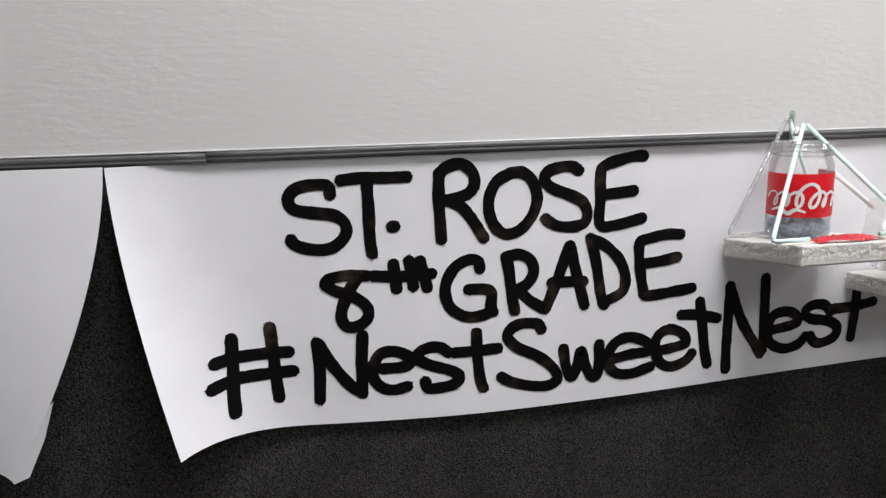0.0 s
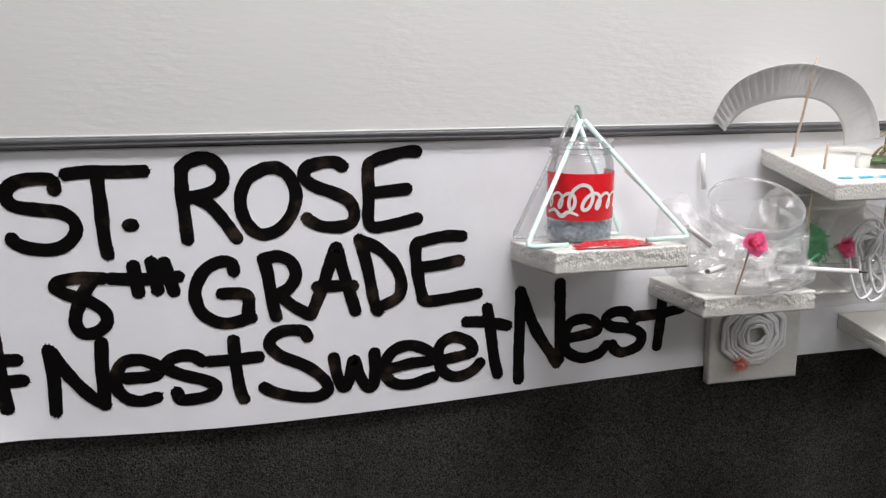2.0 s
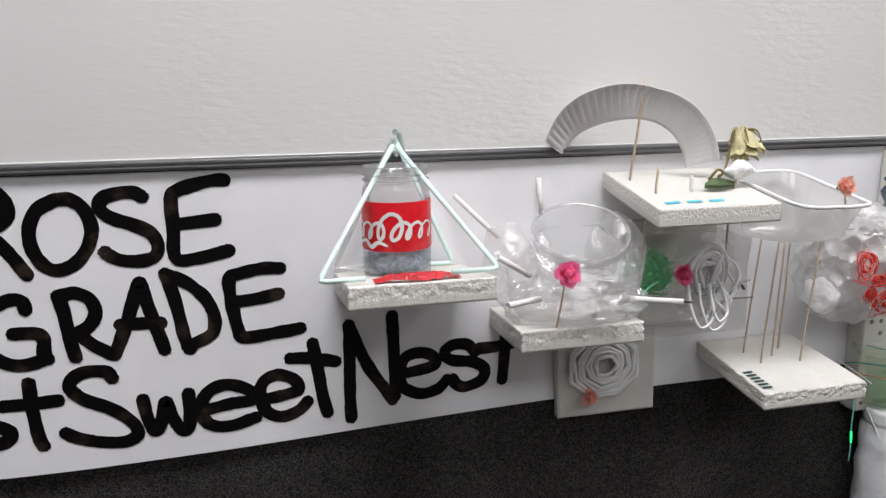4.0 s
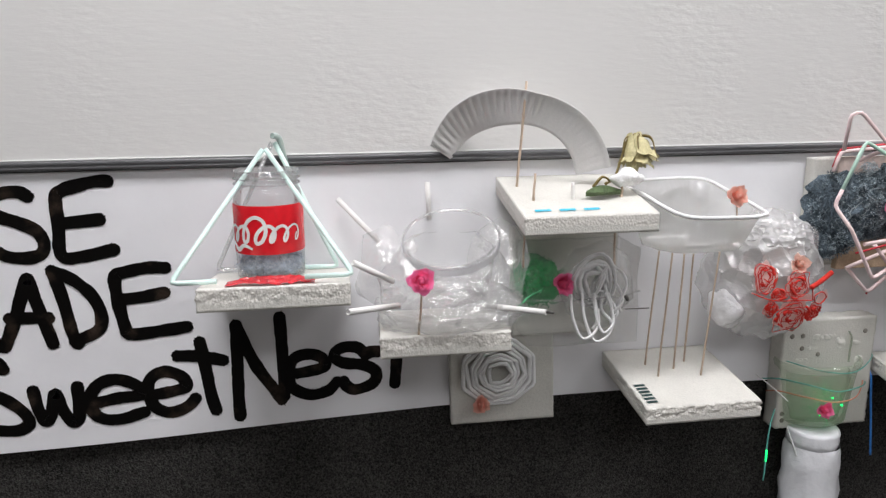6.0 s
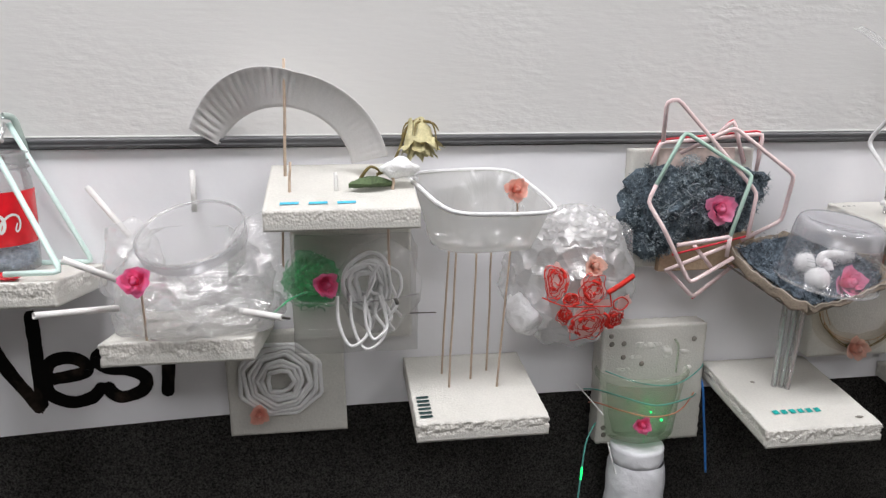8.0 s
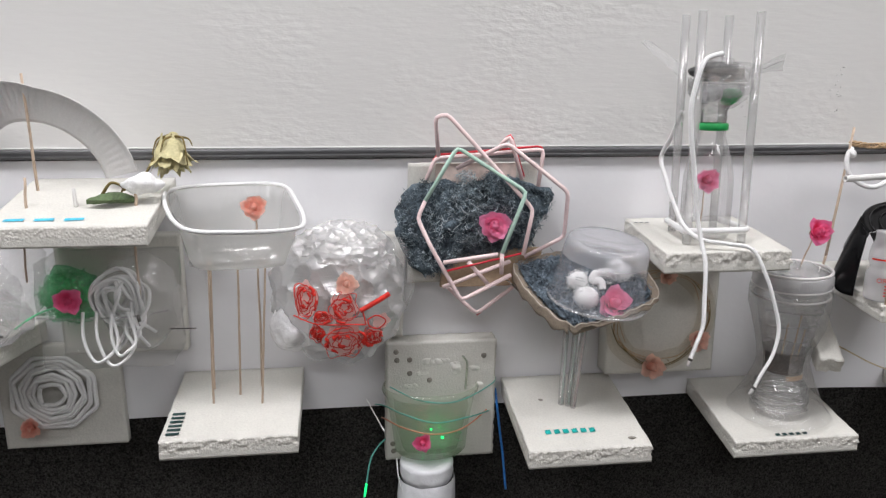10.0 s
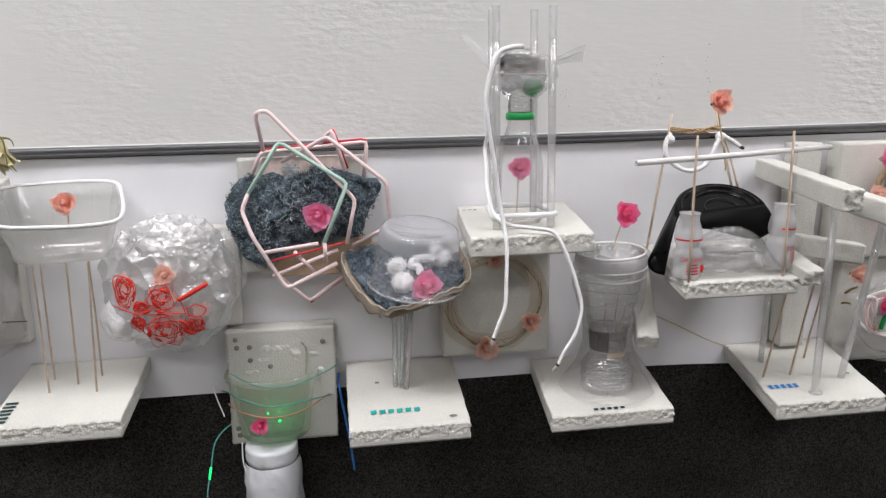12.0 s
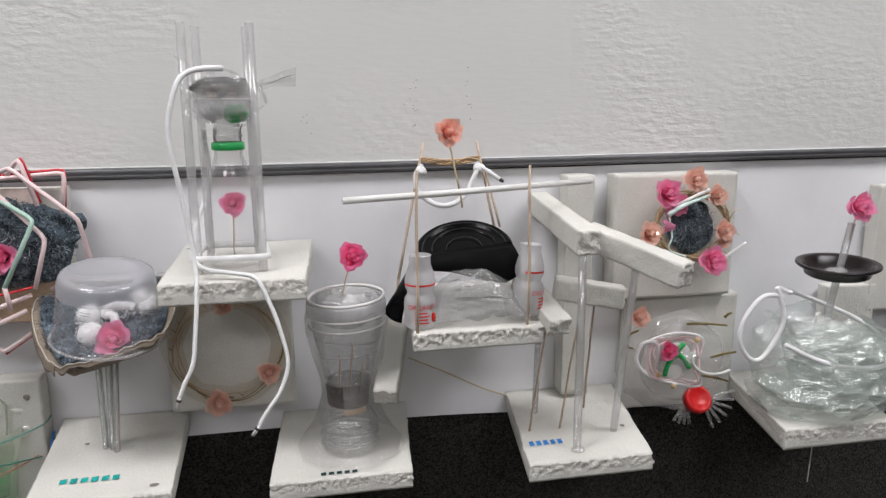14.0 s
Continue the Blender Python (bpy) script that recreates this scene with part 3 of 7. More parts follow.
def foam_bar(label, a, b, width, height, seed=0.0):
    """A cut bar of polystyrene from a to b, its far end broken."""
    a, b = Vector(a), Vector(b)
    d = b - a
    side = Vector((d.y, -d.x, 0)).normalized()
    up = side.cross(d).normalized()
    if up.z < 0:
        up = -up

    def place(u, v, w):
        p = a + d * v + side * (u - 0.5) * width + up * (w - 0.5) * height
        if v == 1:
            p += d.normalized() * crumb(p + Vector((seed, 0, 0)), 0.005, 0.005)
        else:
            p += side * 0.0009 * noise.noise(p * 120) + up * 0.0009 * noise.noise(p * 110 + Vector((4, 4, 4)))
        return p

    ob = thing("foam_bar", a, label, "foam bar", "polystyrene bars of the wall display")
    me = part("bar", block(place, 9, 36, 9), FOAM, ob).data
    me.materials.append(TORN)
    for face in me.polygons:
        face.material_index = int(abs(face.normal.dot(d.normalized())) > 0.6)
    return ob


def board_face(ob):
    """The board mesh of a foam shelf or plate."""
    return next(c for c in ob.children if c.name.startswith("board"))


def ink_bars(board, top, x0, x1, y0, y1, count, material, upright=False):
    """Short marker bars on a board's top."""
    step = ((y1 - y0) if upright else (x1 - x0)) / count
    for i in range(count):
        if upright:
            xa, xb, ya, yb = x0, x1, y0 + step * i, y0 + step * (i + 0.62)
        else:
            xa, xb, ya, yb = x0 + step * i, x0 + step * (i + 0.66), y0 + (y1 - y0) * 0.2, y1 - (y1 - y0) * 0.25
        bm = bmesh.new()
        bm.faces.new([bm.verts.new((x, y, top(x, y) + 0.0012)) for x, y in ((xa, ya), (xb, ya + (yb - ya) * 0.1), (xb, yb), (xa, yb - (yb - ya) * 0.1))])
        part("ink_bar", bm, material, board_face(board), smooth=False)


def skewer(a, b, r=0.0015, material=None, label="thin bamboo skewer stuck upright in a foam board", name="skewer", category="skewer"):
    a, b = Vector(a), Vector(b)
    mids = [a.lerp(b, s) + Vector((noise.noise(a * 40 + Vector((s * 3, 0, 0))), noise.noise(a * 40 + Vector((0, s * 3, 9))), 0)) * 0.0012 * (0 < s < 1) for s in (0, 0.25, 0.5, 0.75, 0.97, 1)]
    bm = tube(mids[:-1], r, 8, taper=0.85)
    return single(name, bm, material or WOOD, label, category, "wooden skewers of the display", at=a)


def straw(pts, r, material, label, parent=None, corner=0.007, n=10):
    """A drinking straw with soft bends at its corners."""
    p = [Vector(q) for q in pts]
    run = [p[0]]
    for i in range(1, len(p) - 1):
        run += [p[i] + (p[i - 1] - p[i]).normalized() * corner, p[i] + ((p[i - 1] - p[i]).normalized() + (p[i + 1] - p[i]).normalized()) * corner * 0.22, p[i] + (p[i + 1] - p[i]).normalized() * corner]
    run.append(p[-1])
    bm = tube(run, r, n, hollow=True)
    if parent:
        return part("straw", bm, material, parent, label)
    return single("drinking_straw", bm, material, label, "straw", "loose drinking straws", at=p[0])


def cord(pts, r, material, label, name="cord", closed=False, k=6, category="cord", group=""):
    p = bend(pts, k, closed)
    return single(name, tube(p, r, 8, closed), material, label, category, group, at=p[0])


# paper roses: one of each colour is built, the others are copies
def petal_shape(a, width, wave):
    """One cupped petal with a rolled, ruffled lip; a: how far out it stands."""
    bm, rows = bmesh.new(), []
    for i in range(9):
        row = []
        for j in range(9):
            u = j / 4 - 1
            v = i / 8 * (1 - 0.07 * u * u - 0.10 * u ** 6)
            rho = a * (0.30 + 0.70 * v ** 0.9)
            h = -0.45 + v * (1.30 - 0.52 * a) - 0.7 * a * max(0, v - 0.78)
            rho += 0.2 * max(0, v - 0.78) * (0.4 + a)
            ruff = (0.10 * math.sin(u * 3.7 + wave) + 0.06 * math.sin(u * 8.1 + wave * 2)) * v + 0.10 * noise.noise((u * 1.7 + wave, v * 2.1, wave)) * v
            ang = u * width
            row.append(bm.verts.new(((rho + ruff) * math.cos(ang), (rho + ruff) * math.sin(ang), h + ruff)))
        rows.append(row)
    for i in range(8):
        for j in range(8):
            bm.faces.new([rows[i][j], rows[i][j + 1], rows[i + 1][j + 1], rows[i + 1][j]])
    return bm


ROSES = {}


def rose(at, r, colour, facing=(0, -1, 0.35), spin=0.0, label=""):
    """A crepe-paper rose with separate outer petals round a tight heart."""
    words = {"pink": "crumpled bright pink paper rose", "deep": "deep pink paper rose with curled petals", "coral": "coral orange paper rose with curled petals", "peach": "pale peach paper rose with curled petals"}
    material = {"pink": PINK, "deep": DEEP_PINK, "coral": CORAL, "peach": PEACH}[colour]
    m = Matrix.Translation(at) @ Vector(facing).to_track_quat("Z", "Y").to_matrix().to_4x4() @ pose(0, 0, 0, 0, 0, spin) @ Matrix.Scale(r, 4)
    if colour in ROSES:
        ob = copy_thing(ROSES[colour][0], m @ Matrix.Scale(1 / ROSES[colour][1], 4))
    else:
        ob = thing("paper_rose", (0, 0, 0), words[colour], "paper flower", "paper roses of the display")
        ob.empty_display_size = 0.5
        shapes = []
        for k, (a, width) in enumerate(((0.86, 0.92), (0.80, 0.96), (0.68, 0.98), (0.58, 1.02), (0.44, 1.15), (0.28, 1.4))):
            me = mesh_of("petal", petal_shape(a, width, k * 2.1), (0, 0, 0))
            me.materials.append(material)
            me.shade_smooth()
            shapes.append(me)
        for k, (which, turn) in enumerate([(i % 2, i * 60 + 7 * (i % 3)) for i in range(6)] + [(2 + i % 2, 36 + i * 72 - 9 * (i % 2)) for i in range(5)] + [(4, i * 90 + 15 + 8 * (i % 2)) for i in range(4)] + [(5, i * 180 + 40) for i in range(2)]):
            p = new("petal", shapes[which])
            p.parent = ob
            p.rotation_euler = (0.16 * math.sin(k * 2.3), 0.16 * math.cos(k * 3.1), radians(turn))
        part("bud", ball((0, 0, 0.20), (0.30, 0.30, 0.44), 3, 0.10, 4), material, ob)
        part("calyx", lathe([(0.05, -1.0), (0.14, -0.85), (0.30, -0.55), (0.34, -0.42)], (0, 0, 0), 12), LEAF if colour in ("coral", "peach") else WOOD, ob)
        ob.matrix_basis = m
        ROSES[colour] = (ob, r)
    return tagged(ob, label) if label else ob


def fibres(at, radii, count, length=0.010, thick=0.00035, seed=0, flat=1.0, inside=None):
    """Curly loose fibres in an ellipsoid or wherever inside(x, y, z) holds."""
    rnd = random.Random(seed)
    verts, faces = [], []
    while count > 0:
        d = Vector((rnd.uniform(-1, 1), rnd.uniform(-1, 1), rnd.uniform(-1, 1)))
        if d.length > 1:
            continue
        p = Vector(at) + Vector((d.x * radii[0], d.y * radii[1], d.z * radii[2]))
        if inside and not inside(p):
            continue
        count -= 1
        way = Vector((rnd.gauss(0, 1), rnd.gauss(0, 1) * flat, rnd.gauss(0, 1))).normalized()
        curl = Vector((rnd.gauss(0, 1), rnd.gauss(0, 1), rnd.gauss(0, 1))).normalized()
        wide = way.cross(curl).normalized() * thick
        first = len(verts)
        step = length * rnd.uniform(0.5, 1.3) / 6
        for i in range(7):
            w = wide * (1 - 0.6 * i / 6)
            verts += [tuple(p - w), tuple(p + w)]
            p = p + way * step
            way = (way + curl.cross(way) * 0.55 + Vector((rnd.gauss(0, 0.2), rnd.gauss(0, 0.2), rnd.gauss(0, 0.2)))).normalized()
        for i in range(6):
            b = first + 2 * i
            faces.append((b, b + 1, b + 3, b + 2))
    return verts, faces


def ease(a, b, x):
    s = max(0.0, min(1.0, (x - a) / (b - a)))
    return s * s * (3 - 2 * s)


# ---- the room ----
X0, X1, Y1 = -2.6, 5.4, -4.2
RAIL = 0.990
upper_wall = single("wall_upper", box(X0, X1, 0.0, 0.14, 1.0015, CEILING), WALL, "off-white painted plaster wall with brush marks", "wall", kind="structure", smooth=False)
single("wall_carpet", box(X0, X1, 0.008, 0.14, 0.0, 1.0005), CARPET, "charcoal carpet-covered lower wall panel", "wall", kind="structure", smooth=False)
single("floor", box(X0, X1, Y1, 0.0, -0.08, 0.0), FLOOR, "dark grey floor below the display wall", "floor", kind="structure", smooth=False)
single("ceiling", box(X0, X1, Y1, 0.14, CEILING, CEILING + 0.1), CEIL, "white ceiling over the corridor", "ceiling", kind="structure", smooth=False)
single("wall_west", box(X0 - 0.12, X0, Y1, 0.14, 0, CEILING), FAR_WALL, "plain beige end wall", "wall", kind="structure", smooth=False)
single("wall_east", box(X1, X1 + 0.12, Y1, 0.14, 0, CEILING), FAR_WALL, "plain beige end wall", "wall", kind="structure", smooth=False)
single("wall_south", box(X0 - 0.12, X1 + 0.12, Y1 - 0.12, Y1, 0, CEILING), FAR_WALL, "plain beige wall opposite the display", "wall", kind="structure", smooth=False)
for lx, ly, power in LAMPS:
    fixture = thing("ceiling_light", (lx, ly, CEILING - 0.02), "flat white fluorescent ceiling light panel", "ceiling light", "ceiling light panels", kind="structure")
    part("frame", box(lx - 0.62, lx + 0.62, ly - 0.31, ly + 0.31, CEILING - 0.018, CEILING - 0.0005), CEIL, fixture, smooth=False)
    part("diffuser", box(lx - 0.58, lx + 0.58, ly - 0.27, ly + 0.27, CEILING - 0.024, CEILING - 0.019), GLOW_PANEL, fixture, "glowing white diffuser", smooth=False)

# small dents and dark scuffs in the paint
rnd = random.Random(12)
for cx, low, high, count in ((1.656, 1.036, 1.076, 9), (1.786, 1.045, 1.102, 16), (1.857, 1.052, 1.120, 8), (0.94, 1.20, 1.24, 3)):
    for k in range(count):
        x, z = cx + rnd.gauss(0, 0.004), rnd.uniform(low, high)
        part("scuff", ball((x, 0.0, z), (rnd.uniform(0.0007, 0.0024), 0.0006, rnd.uniform(0.0005, 0.0011)), 1), SCUFF, upper_wall)

# grey cap strip with a groove, in three lengths
for xa, xb, lift in ((X0, -0.215, -0.0012), (-0.215, 1.862, 0.0), (1.8625, X1, 0.0008)):
    profile = [(0.004, 0.0005), (-0.0025, 0.0), (-0.0046, 0.0020), (-0.0050, 0.0042), (-0.0036, 0.0053), (-0.0050, 0.0066), (-0.0050, 0.0095), (-0.0036, 0.0118), (0.0, 0.0122)]
    bm = bmesh.new()
    steps = 60
    rows = []
    for i in range(steps + 1):
        x = xa + (xb - xa) * i / steps
        dz = lift + 0.0006 * noise.noise((x * 3, 0, 0)) + 0.0048 * ease(1.5, 2.5, x)
        rows.append([bm.verts.new((x, y, RAIL + z + dz)) for y, z in profile])
    for a, b in zip(rows, rows[1:]):
        for j in range(len(profile) - 1):
            bm.faces.new([a[j], a[j + 1], b[j + 1], b[j]])
    bm.faces.new(rows[0])
    bm.faces.new(rows[-1][::-1])
    single("trim_rail", bm, VINYL, "dark grey vinyl cap strip along the wall", "trim", kind="structure")
# torn paint edge and a chip over the strip
part("chip", box(1.853, 1.872, -0.0062, -0.0044, RAIL + 0.0085, RAIL + 0.0115), WHITE_INK, single("trim_bead", tube([(x, -0.001, RAIL + 0.0128 + 0.0048 * ease(1.5, 2.5, x)) for x in [X0, 0.5] + [1.5 + 0.1 * k for k in range(11)] + [X1]], 0.0011, 6), WALL, "thin bead of paint above the grey strip", "trim", kind="structure"), smooth=False)

# ---- paper banner ----
TOP_Z, PAPER_H = 0.9885, 0.346


def left_edge(v):
    """Where the long sheet's curling end lies at v down its height."""
    return -0.325 + 0.064 * v ** 1.5


def paper_at(x, z):
    """How far the long sheet stands off the wall."""
    v = max(0.0, min(1.0, (TOP_Z - z) / PAPER_H))
    y = 0.0035 - 0.005 * v ** 1.5 - 0.0020 * v * math.sin(x * 7.0 + 0.6) - 0.0012 * noise.noise((x * 6, z * 5, 1))
    s = max(0.0, x - left_edge(v))
    if s < 0.20:
        y -= (0.015 + 0.083 * v ** 1.25) * (1 - s / 0.20) ** 3.4
    return y


def bottom_z(x):
    """The long sheet's lower edge, which rises past the lettering and sinks again."""
    return 0.6425 + 0.0080 * ease(0.10, -0.20, x) + 0.0260 * ease(0.10, 0.98, x) - 0.0065 * ease(1.15, 1.40, x) - 0.0150 * ease(1.75, 2.2, x) + 0.0010 * noise.noise((x * 2.6, 7, 0))


def sheet(cols, rows, place):
    bm = bmesh.new()
    grid = [[bm.verts.new(place(i / cols, j / rows)) for j in range(rows + 1)] for i in range(cols + 1)]
    for i in range(cols):
        for j in range(rows):
            bm.faces.new([grid[i][j], grid[i + 1][j], grid[i + 1][j + 1], grid[i][j + 1]])
    return bm


def long_sheet(u, v):
    x = left_edge(v) + (3.4 + 0.331) * u ** 1.6
    z = TOP_Z + (bottom_z(x) - TOP_Z) * v
    near = max(0.0, 1 - u ** 1.6 * 3.7 / 0.2) ** 2
    z += v * (0.013 * near - 0.005 * near ** 5)
    return Vector((x, paper_at(x, z), z + 0.0048 * (1 - v) * ease(1.5, 2.5, x)))


banner = thing("paper_banner", (0.0, -0.01, 0.644), "white paper banner brush-lettered ST. ROSE 8TH GRADE #NestSweetNest", "banner")
sheet_ob = part("sheet", sheet(220, 36, long_sheet), PAPER, banner, "long white paper sheet")
sheet_ob.modifiers.new("thickness", "SOLIDIFY").thickness = 0.0004
sheet_ob.modifiers.new("crisp_edge", "EDGE_SPLIT").split_angle = radians(40)


def side_sheet(u, v):
    x = -1.25 + (-0.326 + 1.25) * u
    w = max(0.0, 1 - (1 - u) / 0.33) ** 2
    z = 0.9895 + (0.658 - 0.9895) * v
    return Vector((x - 0.112 * v ** 1.65 * w, -0.006 - 0.012 * v - (0.008 + 0.055 * v) * w, z - 0.006 * v * w))


side_banner = thing("paper_sheet", (-0.8, -0.01, 0.648), "plain white paper sheet curling off the wall", "paper sheet")
side_ob = part("sheet", sheet(60, 24, side_sheet), PAPER, side_banner)
side_ob.modifiers.new("thickness", "SOLIDIFY").thickness = 0.0004
side_ob.modifiers.new("crisp_edge", "EDGE_SPLIT").split_angle = radians(40)
fold = bmesh.new()
fv = [fold.verts.new(side_sheet(1.0, v) + Vector((0.0, -0.0008, 0))) for v in (0.76, 0.88, 1.0)] + [fold.verts.new(side_sheet(1.0, v) + Vector((d, 0.012, 0.0))) for v, d in ((1.0, 0.012), (0.88, 0.009), (0.76, 0.001))]
fold.faces.new(fv)
part("turned_edge", fold, PAPER, side_banner)

STROKE = 0.0154
layer = 0


def brush(points):
    """One broad brush stroke with round, slightly ragged ends, lying on the paper."""
    global layer
    layer += 1
    run = bend([(x, 0, z) for x, z in points], 11)
    bm, left, right = bmesh.new(), [], []
    off = 0.0007 + 0.00004 * (layer % 7)

    def put(p):
        return bm.verts.new((p.x, paper_at(p.x, p.z) - off, p.z))

    for i, p in enumerate(run):
        d = (run[min(i + 1, len(run) - 1)] - run[max(i - 1, 0)]).normalized()
        side = Vector((-d.z, 0, d.x))
        w = STROKE / 2 * (1 + 0.12 * noise.noise((p.x * 60, layer, p.z * 60)))
        left.append(p + side * w * (1 + 0.09 * noise.noise((p.x * 420, layer, p.z * 420))))
        right.append(p - side * w * (1 + 0.09 * noise.noise((p.x * 400, layer + 9, p.z * 400))))
    lv, rv = [put(p) for p in left], [put(p) for p in right]
    for i in range(len(run) - 1):
        bm.faces.new([lv[i], lv[i + 1], rv[i + 1], rv[i]])
    for end, a, b, c in ((run[0], lv[0], rv[0], run[1]), (run[-1], rv[-1], lv[-1], run[-2])):
        d = (end - c).normalized()
        side = Vector((-d.z, 0, d.x))
        s = 1 if (a.co - end).dot(side) > 0 else -1
        ring = [a]
        for k in range(1, 34):
            g = math.pi * k / 34
            r = STROKE / 2 * (1 + 0.12 * noise.noise((k * 0.4, layer * 3.1, 2)) + 0.10 * noise.noise((k * 1.1, layer * 1.3, 5)))
            r += 0.0042 * math.sin(g) * max(0.0, noise.noise((k * 1.9, layer * 2.7, s)) - 0.05) * (noise.noise((layer * 1.37, s, 4)) > -0.1)
            ring.append(put(end + side * s * math.cos(g) * r + d * math.sin(g) * r))
        ring.append(b)
        bm.faces.new(ring)
    return bm


def letter(name, x, z, *strokes):
    for text in strokes:
        pts = [(x + int(p.split(",")[0]) / 1000, z + int(p.split(",")[1]) / 1000) for p in text.split()]
        pts = [(0.0007 + 1.0065 * a, 1.0065 * b - 0.0069) for a, b in pts]
        part("brush_stroke", brush(pts), INK, banner)


letter("S", -0.125, 0.878, "50,68 49,77 39,80 19,79 5,73 0,62 7,51 30,46 53,42 66,32 67,18 54,4 37,0 17,3 4,9 1,14")
letter("T", -0.061, 0.870, "0,92 23,94 50,93 80,93", "31,89 32,56 32,20 34,0")
letter("dot", 0.000, 0.902, "-1,0 2,0")
letter("R", 0.059, 0.881, "1,84 0,55 1,26 2,2", "1,83 11,92 29,95 43,85 46,70 38,58 20,52 7,50", "17,48 31,39 45,20 57,0")
letter("O", 0.124, 0.884, "28,78 10,68 0,49 0,27 9,8 23,0 42,6 57,24 63,46 56,68 43,78 28,78")
letter("S", 0.197, 0.889, "45,73 37,78 22,78 5,73 0,62 11,51 33,42 51,32 58,17 53,4 37,0 18,2 5,9 2,12")
letter("E", 0.273, 0.888, "59,89 45,89 22,84 7,79 0,71 0,38 0,2 23,0 59,7", "7,41 46,44")
letter("8", -0.086, 0.778, "50,64 27,66 6,63 0,56 12,47 32,39 49,25 50,10 37,0 23,1 17,15 23,35 32,52 41,63")
letter("th", -0.026, 0.822, "0,19 37,16 73,17", "25,32 28,1", "45,35 49,3", "59,34 67,0")
letter("G", 0.064, 0.778, "46,64 44,73 33,76 16,69 5,55 0,37 5,17 18,5 33,0 51,2 59,6", "31,37 52,36 61,30 60,13 63,5")
letter("R", 0.145, 0.782, "0,72 4,53 7,23 11,1", "0,72 17,75 32,67 37,51 29,36 16,28", "16,28 31,13 50,0")
letter("A", 0.198, 0.782, "0,0 15,34 27,67 34,82 40,55 48,24 54,1", "9,34 32,34 52,33")
letter("D", 0.260, 0.781, "1,89 9,54 15,15 20,0", "0,91 21,80 41,60 50,36 46,16 26,6 18,3")
letter("E", 0.330, 0.789, "58,81 38,82 14,78 0,72 1,42 6,10 12,0 41,1 78,5", "7,44 31,46 55,50")
letter("hash", -0.227, 0.687, "24,89 24,58 23,21 24,0", "70,98 72,68 74,31 76,8", "4,63 31,66 65,66 91,65", "0,34 29,40 63,40 95,40")
letter("N", -0.101, 0.686, "0,74 2,42 0,0", "3,71 20,40 40,14 54,3", "57,79 55,45 54,3")
letter("e", -0.032, 0.689, "12,30 37,30 48,34 45,44 27,52 9,49 0,33 0,18 10,5 25,0 43,3")
letter("s", 0.026, 0.686, "40,47 31,54 17,56 3,51 0,42 16,32 41,23 54,14 48,4 29,0 13,1 9,10")
letter("t", 0.076, 0.681, "28,75 29,44 32,12 36,0", "0,51 26,51 56,52")
letter("S", 0.137, 0.675, "55,79 49,87 30,89 15,84 9,72 22,57 52,41 72,23 77,8 64,0 40,2 13,10 0,18")
letter("w", 0.223, 0.681, "0,43 4,17 11,3 19,16 25,38 32,15 42,0 50,9 51,45")
letter("e", 0.288, 0.680, "9,24 33,28 59,30 56,42 33,52 12,48 0,33 1,13 13,2 34,0 61,7")
letter("e", 0.356, 0.684, "10,25 31,28 46,33 41,46 22,54 5,47 0,31 6,10 23,0 44,5 56,16")
letter("t", 0.395, 0.683, "27,90 31,63 36,22 41,0", "0,74 24,72 53,65")
letter("N", 0.465, 0.672, "0,0 0,38 1,71 2,120", "2,120 22,69 46,30 53,18", "56,128 57,83 57,23")
letter("e", 0.529, 0.694, "11,30 37,34 47,40 40,51 22,55 5,48 0,27 5,10 26,0 48,4 60,15")
letter("s", 0.587, 0.697, "40,46 30,57 11,58 0,49 9,38 37,33 53,22 48,7 26,0 14,6 11,12")
letter("t", 0.631, 0.702, "38,78 37,42 33,0", "0,45 32,46 65,51")
# ---- nest with the red-labelled bottle ----
shelf_a, top_a = foam_shelf("thick white foam board with a crumbly torn front", 0.455, 0.613, 0.880, 0.860, 0.025, seed=1)
bottle_at = (0.5245, -0.056, top_a(0.53, -0.056))
jar = thing("plastic_jar", bottle_at, "clear plastic jar with a bright red wrap label", "jar")
body = part("body", lathe([(0.0, 0.001), (0.033, 0.001), (0.0385, 0.004), (0.039, 0.03), (0.0387, 0.090), (0.0380, 0.099), (0.0358, 0.104), (0.0350, 0.106), (0.0350, 0.108), (0.0376, 0.1095), (0.0350, 0.111), (0.0350, 0.114), (0.0376, 0.1155), (0.0350, 0.117), (0.0348, 0.124), (0.0338, 0.1245), (0.0338, 0.108)], bottle_at, 48), JAR_CLEAR, jar)
label_band = part("label", lathe([(0.0393, 0.0325), (0.0398, 0.034), (0.0396, 0.060), (0.0398, 0.086), (0.0393, 0.0875)], bottle_at, 64, turn=224, start=158, wobble=0.004), RED_LABEL, jar, "glossy red wrap label")


